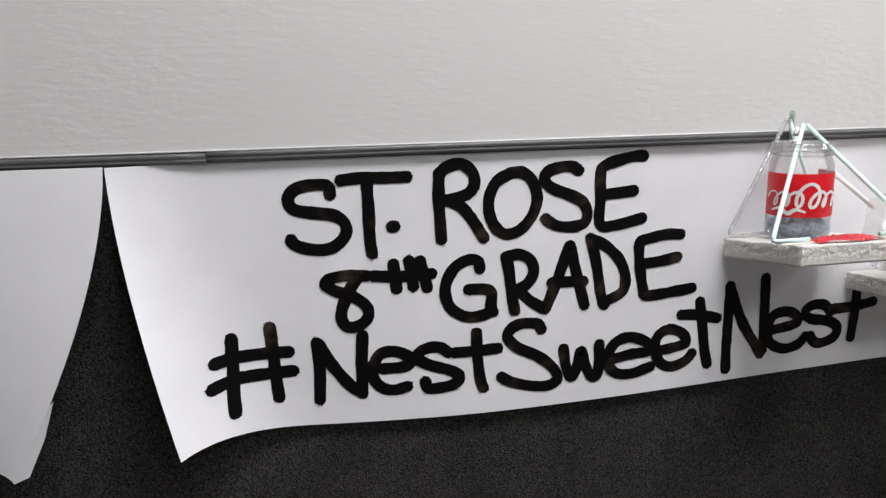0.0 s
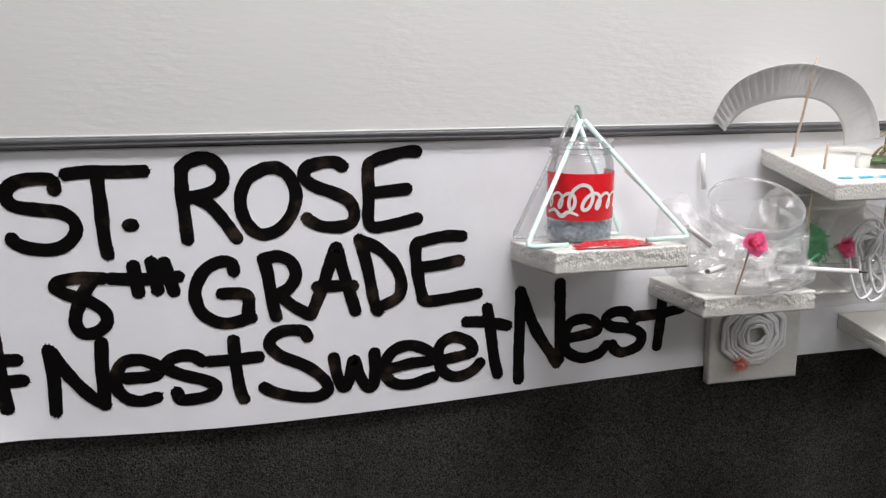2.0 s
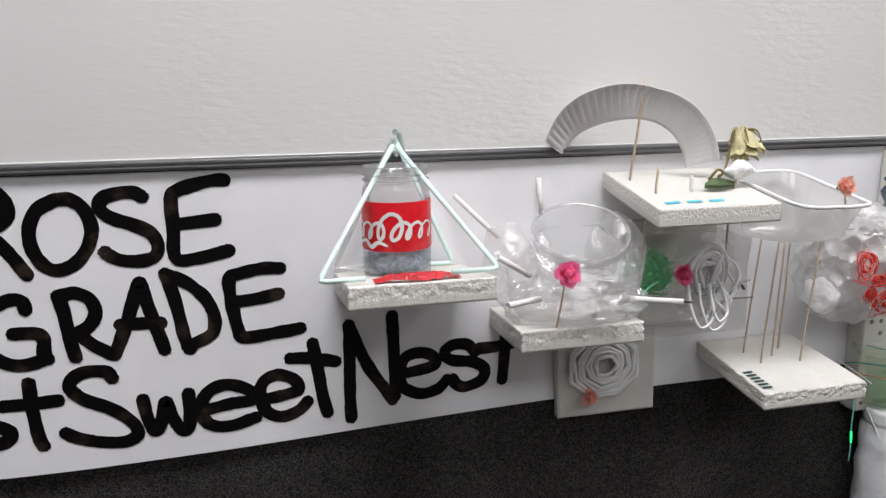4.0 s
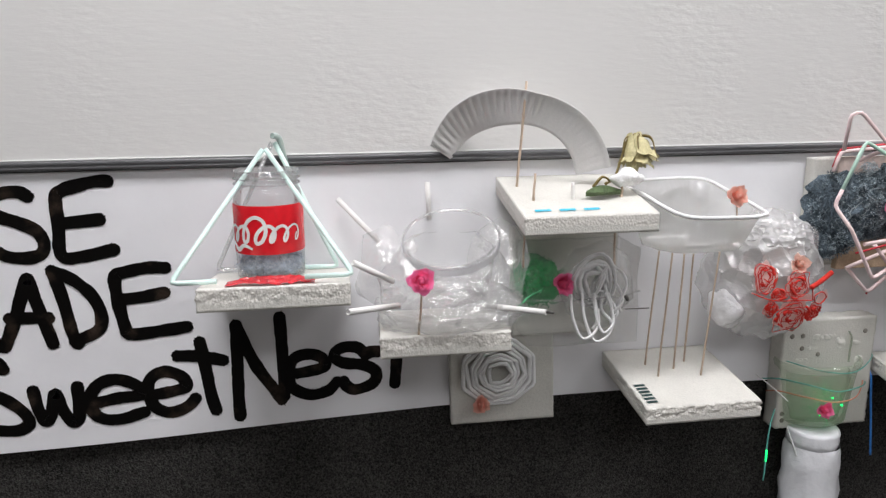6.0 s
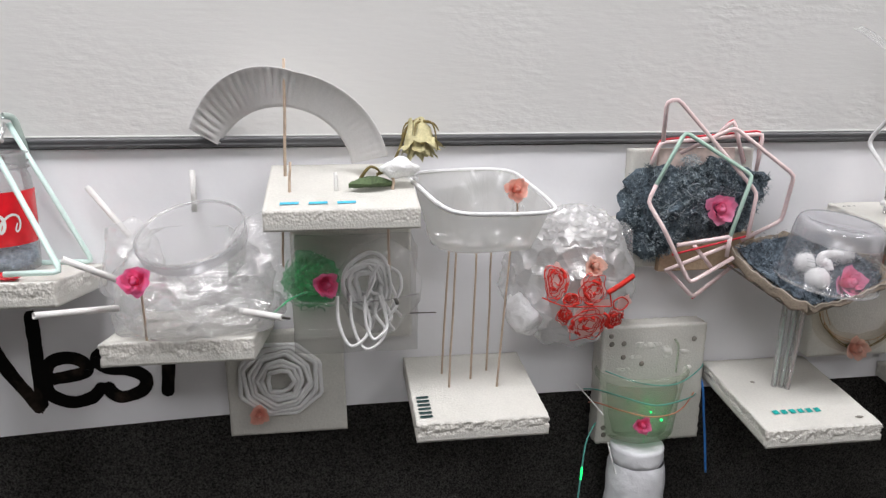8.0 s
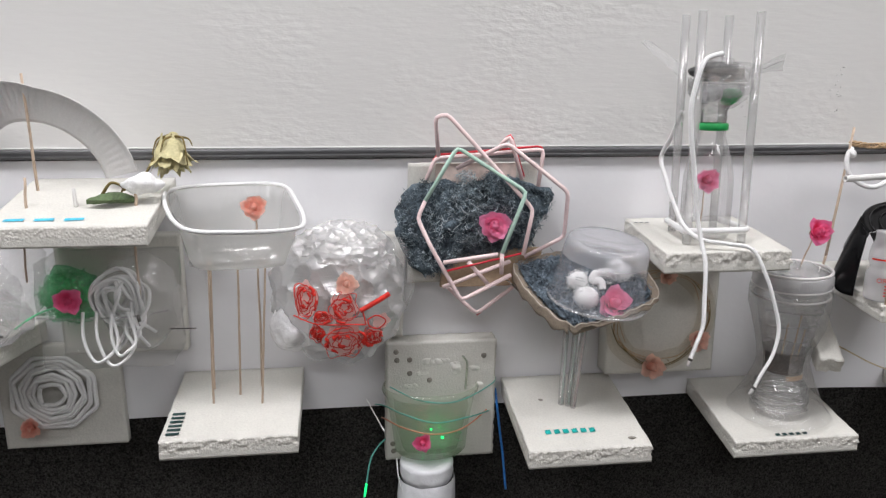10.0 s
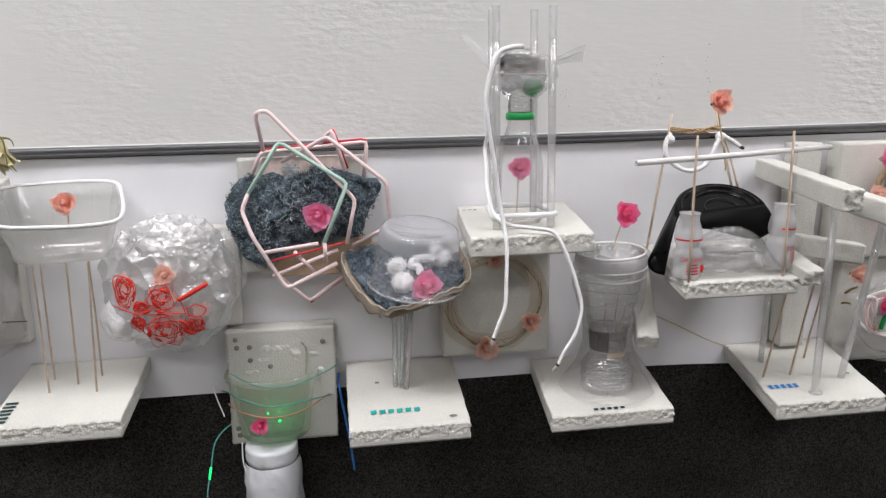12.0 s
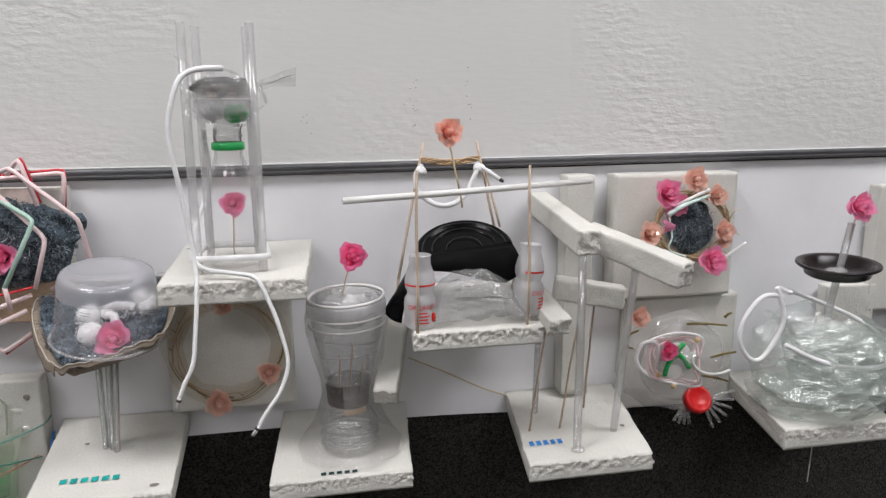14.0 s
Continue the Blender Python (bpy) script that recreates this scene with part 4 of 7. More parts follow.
def on_label(pts, width, name="label_shape"):
    """A white ribbon wrapped on the red label; pts in degrees round from the front and metres of height."""
    run = bend([(a, 0, h) for a, h in pts], 6)
    bm, rows = bmesh.new(), []
    for i, p in enumerate(run):
        d = run[min(i + 1, len(run) - 1)] - run[max(i - 1, 0)]
        d = Vector((d.x * 0.0007, 0, d.z)).normalized()
        w = width * (0.35 + 0.65 * math.sin(math.pi * (i + 0.6) / (len(run) + 0.2)))
        row = []
        for s in (-1, 1):
            a = radians(p.x + s * -d.z * w / 0.0007 - 90)
            row.append(bm.verts.new((bottle_at[0] + 0.0405 * math.cos(a), bottle_at[1] + 0.0405 * math.sin(a), bottle_at[2] + p.z + s * d.x * w)))
        rows.append(row)
    for a, b in zip(rows, rows[1:]):
        bm.faces.new([a[0], a[1], b[1], b[0]])
    part(name, bm, WHITE_INK, label_band)


for h in (0.1095, 0.1155, 0.1240):
    part("neck_ring", tube([(bottle_at[0] + 0.0372 * math.cos(a), bottle_at[1] + 0.0372 * math.sin(a), bottle_at[2] + h) for a in [k * math.pi / 20 for k in range(40)]], 0.0008, 6, True), TUBE_CLEAR, jar)
# a plain white coil of scribble and a wave, standing for the print
coil = []
for k in range(57):
    p = k * math.pi / 4
    tall = 1 + 1.1 * math.exp(-((k - 27) / 4.0) ** 2)
    coil.append((-92 + 2.7 * k - 7.5 * tall * math.cos(p) + 3.5 * math.sin(p), 0.0560 + 0.0040 * (tall - 1) + 0.0088 * tall ** 0.75 * math.sin(p)))
on_label(coil, 0.0021)
on_label([(-86, 0.0400), (-68, 0.0440), (-54, 0.0375), (-40, 0.0430), (-24, 0.0395)], 0.0026)
wad = thing("wool_wad", (0.5245, -0.056, bottle_at[2] + 0.002), "slate blue wool stuffed in the jar", "wool")
part("core", ball((0.5245, -0.056, bottle_at[2] + 0.0165), (0.036, 0.036, 0.0155), 4, 0.003, 150), JAR_WOOL, wad)
part("fleece", fibres((0.5245, -0.056, bottle_at[2] + 0.0165), (0.0365, 0.0365, 0.0155), 2600, 0.012, 0.0004, 3), JAR_WOOL, wad)
def scrap_at(u, v):
    """A torn label lying crumpled on the board, raised in sharp folds towards its back."""
    x = 0.484 + 0.092 * u
    q = Vector((u * 6.0, v * 2.2, 3.0))
    fold = 0.6 - 1.6 * abs(noise.noise(q)) + 0.25 - 0.7 * abs(noise.noise(q * 2.4))
    return Vector((x, -0.155 + 0.020 * v + 0.004 * math.sin(u * 9), top_a(x, -0.14) + 0.0030 + 0.0050 * (1 - abs(2 * u - 1)) * v + 0.0030 * fold * min(1.0, 5 * u, 5 - 5 * u)))


scrap_ob = thing("label_scrap", (0.53, -0.14, top_a(0.53, -0.14)), "crumpled red label scrap on the foam board", "label scrap")
part("film", sheet(60, 16, scrap_at), RED_SCRAP, scrap_ob, "", False)

pyramid = thing("straw_pyramid", (0.525, -0.08, 0.862), "pyramid frame of mint green drinking straws", "straw frame")
FA, FL, FR = (0.524, -0.056, 1.016), (0.428, -0.144, 0.8835), (0.617, -0.152, 0.887)
BA, BL, BR = (0.531, -0.014, 1.022), (0.455, -0.010, 0.866), (0.602, -0.010, 0.864)
for tri in ((FA, FL, FR), (BA, BL, BR)):
    a, b, c = (Vector(p) for p in tri)
    near = a.y < -0.04
    straw([a.lerp(b, 0.02), b, b.lerp(c, 0.25 if near else 0.48)], 0.0028, MINT if near else TUBE_CLEAR, "", pyramid)
    straw([a.lerp(c, 0.02), c, c.lerp(b, 0.27 if near else 0.53)], 0.0029, MINT, "", pyramid)
straw([(0.545, -0.006, 0.985), (0.538, -0.012, 1.026), (0.531, -0.022, 1.027)], 0.0036, PALE_MINT, "", pyramid)
straw([(0.517, -0.05, 1.000), (0.524, -0.045, 1.010), (0.531, -0.03, 1.001)], 0.0024, WHITE_STRAW, "", pyramid)

# ---- nest with the clear tub wrapped in film ----
shelf_b, top_b = foam_shelf("white foam board under a film-wrapped tub", 0.643, 0.790, 0.813, 0.800, 0.024, yf=-0.150, shift=0.008, seed=2)
tub = thing("clear_tub", (0.733, -0.075, top_b(0.73, -0.075)), "round clear plastic tub tilted towards the viewer", "tub")
tilt = Matrix.Translation((0.7290, -0.106, 0.911)) @ pose(0, 0, 0, 26, -8, 0) @ Matrix.Scale(0.925, 4)
bm = lathe([(0.0585, 0.0), (0.0600, 0.003), (0.0570, 0.005), (0.0555, 0.002), (0.0545, -0.012), (0.050, -0.05), (0.047, -0.072), (0.0, -0.074)], (0, 0, 0), 48)
bm.transform(tilt)
part("tub_wall", bm, CLEAR, tub)
bm = tube([tilt @ Vector((0.0595 * math.cos(a), 0.0595 * math.sin(a), 0.002)) for a in [k * math.pi / 24 for k in range(48)]], 0.0016, 8, True)
part("rim", bm, TUBE_CLEAR, tub, "clear rolled rim")
bm = lathe([(0.0600, -0.009), (0.0608, -0.003), (0.0606, 0.003), (0.0596, 0.004)], (0, 0, 0), 40, turn=185, start=175)
bm.transform(tilt)
part("rim_band", bm, FROST, tub, "frosted band under the rim")
wrap = thing("plastic_wrap", (0.73, -0.08, 0.812), "crinkled clear film wrapped round the tub", "plastic wrap")
part("film_outer", crumple((0.727, -0.086, 0.850), (0.078, 0.068, 0.066), 330, 0.0046, 2, 0.1, lip=lambda c: 0.903 + (c.y + 0.106) * 0.49 + 0.004 * noise.noise(c * 50)), TUB_FILM, wrap, smooth=False)
part("film_skirt", crumple((0.730, -0.086, 0.828), (0.086, 0.074, 0.028), 260, 0.0055, 5, slack=0.6), TUB_FILM, wrap, smooth=False)
part("film_side", crumple((0.658, -0.052, 0.868), (0.030, 0.040, 0.052), 70, 0.006, 8, 0.0, 5), TUB_FILM, wrap, smooth=False)
part("film_wing", crumple((0.792, -0.056, 0.868), (0.034, 0.040, 0.056), 80, 0.006, 9, 0.0, 5), TUB_FILM, wrap, smooth=False)
for a, b in (((0.604, -0.010, 0.948), (0.652, -0.040, 0.898)), ((0.617, -0.146, 0.898), (0.661, -0.125, 0.870)), ((0.609, -0.205, 0.861), (0.664, -0.150, 0.849)), ((0.757, -0.120, 0.836), (0.821, -0.178, 0.841)), ((0.7285, -0.150, 0.823), (0.742, -0.12, 0.834)), ((0.716, -0.004, 0.965), (0.717, -0.012, 0.918))):
    straw([a, b], 0.0033, WHITE_STRAW, "white paper straw poking out of the film")
skewer((0.821, -0.178, 0.841), (0.828, -0.184, 0.8415), 0.0014, SCREW, "dark stick end poking out of a straw", "stick_end", "stick")
skewer((0.686, -0.142, top_b(0.686, -0.142) - 0.004), (0.689, -0.160, 0.872), 0.0013, None, "toothpick holding up a pink paper rose", "toothpick", "toothpick")
rose((0.687, -0.169, 0.880), 0.0155, "deep", (0, -1, 0.25), 20)

# ---- plate with the cord spiral ----
foam_plate("smooth white foam plate with a cord spiral", 0.742, 0.882, 0.642, 0.772, 0.012, -0.003, 0.2, 3)
spiral = thing("cord_spiral", (0.809, -0.018, 0.665), "octagonal spiral of white cord on foam", "cord spiral")
for ring in range(7):
    r = 0.0505 - 0.0058 * ring + 0.0008 * math.sin(ring * 2.7)
    pts = []
    for k in range(8):
        a = radians(22.5 + 45 * k + ring * 4)
        pts.append((0.804 + r * math.cos(a) + 0.0016 * math.sin(k * 3 + ring * 2), -0.021 - 0.001 * ring - 0.001 * math.sin(k * 2 + ring), 0.7145 + r * 0.95 * math.sin(a) + 0.0014 * math.cos(k * 4 + ring)))
    dense = []
    for k in range(8):
        a, b = Vector(pts[k]), Vector(pts[(k + 1) % 8])
        dense += [a.lerp(b, s) for s in (0.06, 0.35, 0.65, 0.94)]
    part("cord", tube(dense, 0.0027 + 0.0003 * math.sin(ring * 2.1), 8, True), CORD, spiral)
rose((0.778, -0.032, 0.675), 0.0125, "coral", (0, -1, 0.2), 70)

# ---- green shred and cord tangle under the arch shelf ----
foam_plate("white foam plate behind green shreds", 0.822, 0.962, 0.762, 0.905, 0.018, 0.0, 0.4, 4)
shred = thing("green_shred", (0.853, -0.06, 0.806), "bundle of shiny green plastic shreds", "plastic shreds")
part("core", crumple((0.846, -0.046, 0.843), (0.030, 0.022, 0.029), 50, 0.006, 41, 1.1, 5), GREEN_SHRED, shred)
part("inner", ball((0.846, -0.044, 0.843), (0.018, 0.014, 0.018), 4, 0.004, 120), GREEN_FILM, shred)
part("strips", fibres((0.846, -0.054, 0.842), (0.033, 0.024, 0.032), 420, 0.012, 0.0024, 11), GREEN_SHRED, shred)
for a, b in (((0.842, -0.085, 0.840), (0.806, -0.105, 0.823)),):
    cord([a, ((a[0] + b[0]) / 2, a[1] - 0.008, (a[2] + b[2]) / 2 + 0.003), b], 0.0011, GREEN_FILM, "pale green plastic strip hanging loose", "plastic_strip", category="strip")
rose((0.862, -0.104, 0.852), 0.0150, "deep", (0.3, -1, 0.1), 140)
case = thing("clear_case", (0.89, -0.06, 0.77), "clear plastic case over the green shreds", "plastic case")


def case_side(u, v, w):
    p = Vector((0.826 + 0.135 * u, -0.022 - 0.072 * v, 0.772 + 0.118 * w))
    return p + Vector((noise.noise(p * 30), noise.noise(p * 31 + Vector((2, 0, 0))), noise.noise(p * 29))) * 0.0025


part("shell", block(case_side, 12, 6, 12), CRYSTAL, case).visible_shadow = False
part("seam", tube([(0.826, -0.098, 0.832), (0.87, -0.0985, 0.829), (0.93, -0.0985, 0.831), (0.962, -0.096, 0.836)], 0.0011, 6), TUBE_CLEAR, case)
tangle = thing("cord_tangle", (0.925, -0.08, 0.775), "loose tangle of white cord hanging down", "cord tangle")
for strand in range(8):
    pts = []
    for k in range(26):
        a = strand * 0.8 + k * 0.42
        r = 0.013 + 0.0026 * strand + 0.0022 * math.sin(k * 1.3 + strand * 2.1)
        pts.append((0.905 + r * math.cos(a) * 0.82 + 0.003 * math.sin(strand * 2.1), -0.082 - 0.012 * math.sin(k * 0.31 + strand), 0.846 + r * math.sin(a) * 1.05 + 0.004 * math.cos(strand * 1.7)))
    part("cord", tube(bend(pts, 4), 0.0019, 7), CORD, tangle)
for strand in range(6):
    x = 0.908 + 0.006 * strand
    pts = [(x + 0.006 * math.sin(k * 1.7 + strand * 2.3), -0.094 - 0.010 * math.sin(k * 1.1 + strand), 0.868 - 0.0125 * k + 0.004 * math.sin(k * 2.0 + strand)) for k in range(7 - strand % 2)]
    part("cord", tube(bend(pts, 5), 0.0019, 7), CORD, tangle)
for low, wide, drop in ((0.890, 0.016, 0.786), (0.906, 0.018, 0.782), (0.914, 0.011, 0.792)):
    part("cord", tube(bend([(low - wide, -0.100, 0.838), (low - wide * 0.95, -0.108, 0.810), (low - wide * 0.3, -0.112, drop), (low + wide * 0.6, -0.112, drop + 0.005), (low + wide * 1.15, -0.104, 0.806), (low + wide * 0.7, -0.098, 0.836)], 6), 0.0018, 7), CORD, tangle)
part("film", crumple((0.922, -0.052, 0.836), (0.046, 0.030, 0.052), 110, 0.005, 6, 0.0, 6), FILM, tangle).visible_shadow = False
part("tip", tube([(0.935, -0.118, 0.838), (0.937, -0.121, 0.832)], 0.002, 6), SCREW, tangle, "dark cord end")
skewer((0.955, -0.07, 0.806), (0.985, -0.075, 0.807), 0.0008, SCREW, "thin dark wire poking sideways", "wire_pin", "wire")

# ---- shelf with the paper-plate arch ----
shelf_s, top_s = foam_shelf("smooth-cut white foam board with blue marker", 0.804, 0.959, 0.940, 0.969, 0.021, yf=-0.148, torn=0.15, seed=5)
ink_bars(shelf_s, top_s, 0.820, 0.905, -0.137, -0.124, 3, MARK_BLUE)
arch = thing("paper_plate_arch", (0.825, -0.065, 0.955), "half a fluted white paper plate rim arched over", "paper plate")
bm, rows = bmesh.new(), []
for i in range(281):
    t = i / 280
    outer_r, inner_r = 0.1215 - 0.011 * t + 0.009 * math.sin(math.pi * min(1.0, t / 0.5)), 0.0865 - 0.016 * t
    mid_y = -0.010 - 0.049 * ease(0.10, 0.50, t) + 0.012 * max(0.0, t - 0.7) * 2
    row = []
    for j in range(11):
        w = j / 10
        r = inner_r + (outer_r - inner_r) * w
        g = radians(153 + 3 * (1 - w) - (139 + 3 * (1 - w)) * t)
        left = 1.0 if t < 0.44 else max(0.08, 1 - (t - 0.44) * 8)
        flute = 0.0019 * math.sin(t * 204) * max(0.0, min(1.0, (w - 0.22) * 5)) * min(1.0, (1 - w) * 6) * left
        row.append(bm.verts.new((0.826 + r * math.cos(g), mid_y - 0.013 * (w - 0.5) - 0.004 * (w > 0.92) + flute, 0.957 + r * math.sin(g))))
    rows.append(row)
for a, b in zip(rows, rows[1:]):
    for j in range(10):
        bm.faces.new([a[j], a[j + 1], b[j + 1], b[j]])
part("plate_rim", bm, PLATE, arch).modifiers.new("thickness", "SOLIDIFY").thickness = 0.0007
skewer((0.821, -0.042, top_s(0.821, -0.042) - 0.004), (0.827, -0.0655, 1.090), 0.0017, None, "tall bamboo skewer holding the paper arch")
skewer((0.828, -0.095, top_s(0.828, -0.095) - 0.004), (0.830, -0.095, 0.983), 0.0016)
skewer((0.876, -0.093, top_s(0.876, -0.093) - 0.004), (0.8755, -0.093, 0.971), 0.0024, WHITE_STRAW, "short white stub stuck in a foam board")
skewer((0.936, -0.092, top_s(0.936, -0.092) - 0.004), (0.936, -0.092, 0.969), 0.0018)
skewer((0.931, -0.09, 0.845), (0.930, -0.09, 0.931), 0.0015)
skewer((0.818, -0.09, 0.87), (0.820, -0.09, 0.93), 0.0013)
cotton = single("cotton_tuft", ball((0.943, -0.088, 0.9725), (0.022, 0.012, 0.0095), 4, 0.0055, 90, 3), COTTON, "soft white cotton tuft on a skewer", "cotton", at=(0.943, -0.088, 0.965))
dried = thing("dried_rose", (0.918, -0.075, 0.964), "dried yellow rose drooping on a bent stalk", "dried flower")
part("stalk", tube(bend([(0.920, -0.080, 0.966), (0.935, -0.07, 0.972), (0.948, -0.058, 0.995), (0.955, -0.055, 1.014), (0.966, -0.055, 1.022), (0.976, -0.055, 1.020)], 6), 0.0016, 8, taper=0.8), STALK, dried)
part("bloom", ball((0.969, -0.056, 1.004), (0.0095, 0.009, 0.0135), 3, 0.003, 120, 2, True), PETAL, dried, "wilted pale yellow bloom")
droop = Vector((0.10, -0.30, -1)).to_track_quat("Z", "Y").to_matrix().to_4x4()
for k in range(12):
    bm = petal_shape((0.78, 0.62, 0.46)[k // 4], 0.75, k * 1.7)
    for v in bm.verts:
        v.co.z *= 1.35
        v.co += Vector((noise.noise(v.co * 2.5 + Vector((k, 0, 0))), noise.noise(v.co * 2.5 + Vector((0, k, 4))), noise.noise(v.co * 2.8 + Vector((7, 0, k))))) * 0.16
    bm.transform(Matrix.Translation((0.968, -0.056, 1.004)) @ droop @ pose(0, 0, 0, 0, 0, k * 90 + (k // 4) * 41) @ Matrix.Scale(0.0300, 4))
    part("petal", bm, PETAL, dried)
for k in range(5):
    a = k * 1.3 + 0.4
    tip = (0.970 + 0.022 * math.cos(a), -0.058 + 0.016 * math.sin(a) - 0.004, 1.000 + 0.010 * math.cos(k * 2.4))
    part("sepal", tube(bend([(0.970, -0.055, 1.020), (0.970 + 0.016 * math.cos(a), -0.056 + 0.012 * math.sin(a), 1.018), tip], 5), 0.0017, 6, taper=0.3), STALK, dried)
leaf = bmesh.new()
rows = []
for i in range(15):
    u = i / 14
    w = 0.0095 * math.sin(math.pi * u) ** 0.7
    rows.append([leaf.verts.new((0.889 + 0.046 * u, -0.100 + s * w + 0.008 * u, top_s(0.9, -0.1) + 0.0045 + 0.005 * abs(s) + 0.006 * math.sin(3 * u) * (s > 0) + 0.001 * noise.noise((u * 9, s, 0)))) for s in (-1, -0.5, 0, 0.5, 1)])
for a, b in zip(rows, rows[1:]):
    for j in range(4):
        leaf.faces.new([a[j], a[j + 1], b[j + 1], b[j]])
part("leaf", leaf, LEAF, dried, "curled dry green leaf")
part("leaf", tube(bend([(0.902, -0.088, 0.963), (0.912, -0.090, 0.975), (0.922, -0.086, 0.970), (0.918, -0.080, 0.962)], 5), 0.002, 6, taper=0.4), STALK, dried)

# ---- clear box on skewers ----
shelf_m, top_m = foam_shelf("white foam board with dark marker along one side", 0.953, 1.098, 0.708, 0.727, 0.021, yf=-0.152, seed=6)
ink_bars(shelf_m, top_m, 0.958, 0.972, -0.142, -0.095, 6, MARK_INK, True)
for a, b in (((0.999, -0.079), (1.005, -0.090, 0.893)), ((1.054, -0.084), (1.066, -0.092, 0.893)), ((1.027, -0.063), (1.033, -0.066, 0.893)), ((0.995, -0.047), (1.002, -0.060, 0.890)), ((1.050, -0.045), (1.053, -0.051, 0.890))):
    skewer((a[0], a[1], top_m(*a) - 0.005), b, 0.0013)
clam = thing("clear_box", (1.035, -0.075, 0.884), "clear plastic food box edged with white cord", "plastic box")
RIM = [(0.962, -0.030, 0.959), (0.964, -0.089, 0.953), (0.992, -0.138, 0.934), (1.045, -0.141, 0.930), (1.098, -0.128, 0.929), (1.110, -0.098, 0.932), (1.098, -0.045, 0.947), (1.080, -0.010, 0.959), (1.025, -0.010, 0.961)]
rim_run = bend(RIM, 5, True)
bm, rows = bmesh.new(), []
low = Vector((1.036, -0.072, 0.884))
for h in range(7):
    f = h / 6
    row = []
    for p in rim_run:
        q = Vector((low.x + (p.x - low.x) * (0.70 + 0.24 * (1 - f)), low.y + (p.y - low.y) * (0.62 + 0.33 * (1 - f)), p.z + (low.z - p.z) * f))
        row.append(bm.verts.new(q + Vector((1, 1, 0)) * 0.0028 * noise.noise(q * 60) * (0.3 + f)))
    rows.append(row)
for a, b in zip(rows, rows[1:]):
    for j in range(len(rim_run)):
        k = (j + 1) % len(rim_run)
        bm.faces.new([a[j], a[k], b[k], b[j]])
bm.faces.new(rows[-1])
part("box_wall", bm, BOX_FILM, clam)
bm = bmesh.new()
lip = [bm.verts.new(p + Vector((0, 0, -0.001))) for p in rim_run]
lip2 = [bm.verts.new((low.x + (p.x - low.x) * 0.93, low.y + (p.y - low.y) * 0.95, p.z - 0.001)) for p in rim_run]
for j in range(len(rim_run)):
    k = (j + 1) % len(rim_run)
    bm.faces.new([lip[j], lip[k], lip2[k], lip2[j]])
part("lip", bm, CLEAR, clam)
part("cord_edge", tube(rim_run, 0.0024, 8, True), CORD, clam, "white cord round the rim")
for k, (x, y) in enumerate(((1.022, -0.09), (1.048, -0.085), (1.035, -0.06), (1.058, -0.075))):
    part("glue_blob", ball((x, y, 0.889), (0.010, 0.008, 0.004), 3, 0.002, 90, k), VEIL, clam)
rose((1.061, -0.128, 0.953), 0.0135, "coral", (0.1, -1, 0.3), 10)
skewer((1.0635, -0.1285, 0.922), (1.0625, -0.127, 0.944), 0.0011, WOOD, "short stick under a coral paper rose", "toothpick", "toothpick")

# ---- printed film bag ----
foam_plate("white foam plate behind a crumpled film bag", 1.120, 1.222, 0.770, 0.900, 0.02, 0.004, 0.4, 7)
bag = thing("film_bag", (1.160, -0.07, 0.755), "crumpled clear film bag printed with red roses", "plastic bag")
part("bag_outer", crumple((1.145, -0.050, 0.839), (0.076, 0.058, 0.080), 330, 0.0055, 3, slack=0.5), BAG_FILM, bag, smooth=False)
part("bag_inner", crumple((1.148, -0.040, 0.838), (0.064, 0.046, 0.068), 60, 0.007, 11, 0.0), BAG_FILM, bag)
part("bag_crown", crumple((1.150, -0.048, 0.884), (0.058, 0.054, 0.036), 700, 0.0030, 14, 0.2, 6, 0.3), BAG_FILM, bag, smooth=False)
part("bag_wad", ball((1.092, -0.072, 0.806), (0.026, 0.022, 0.030), 5, 0.005, 60, 4), BAG_WHITE, bag, "wadded white film inside the bag")
part("bag_wing", crumple((1.208, -0.035, 0.850), (0.026, 0.026, 0.052), 24, 0.006, 12, 0.0, 5), FILM, bag)


def print_at(x, z):
    return -0.072 - 0.044 * math.sqrt(max(0.05, 1 - ((x - 1.147) / 0.084) ** 2 - ((z - 0.846) / 0.084) ** 2))


def print_run(pts, r):
    return tube(bend([(x, print_at(x, z) - 0.0112, z) for x, z in pts], 5), r, 6)


def print_patch(cx, cz, rx, rz, material, seed):
    """A flat inked patch with a lobed outline, lying on the film."""
    bm = bmesh.new()
    ring = []
    for k in range(28):
        a = k * math.pi / 14
        f = 0.90 + 0.10 * math.sin(5 * a + seed) + 0.04 * math.sin(9 * a + 2 * seed)
        x, z = cx + rx * f * math.cos(a), cz + rz * f * math.sin(a)
        ring.append(bm.verts.new((x, print_at(x, z) - 0.0095, z)))
    mid = bm.verts.new((cx, print_at(cx, cz) - 0.0095, cz))
    for k in range(28):
        bm.faces.new([mid, ring[k], ring[(k + 1) % 28]])
    part("print_ground", bm, material, bag)


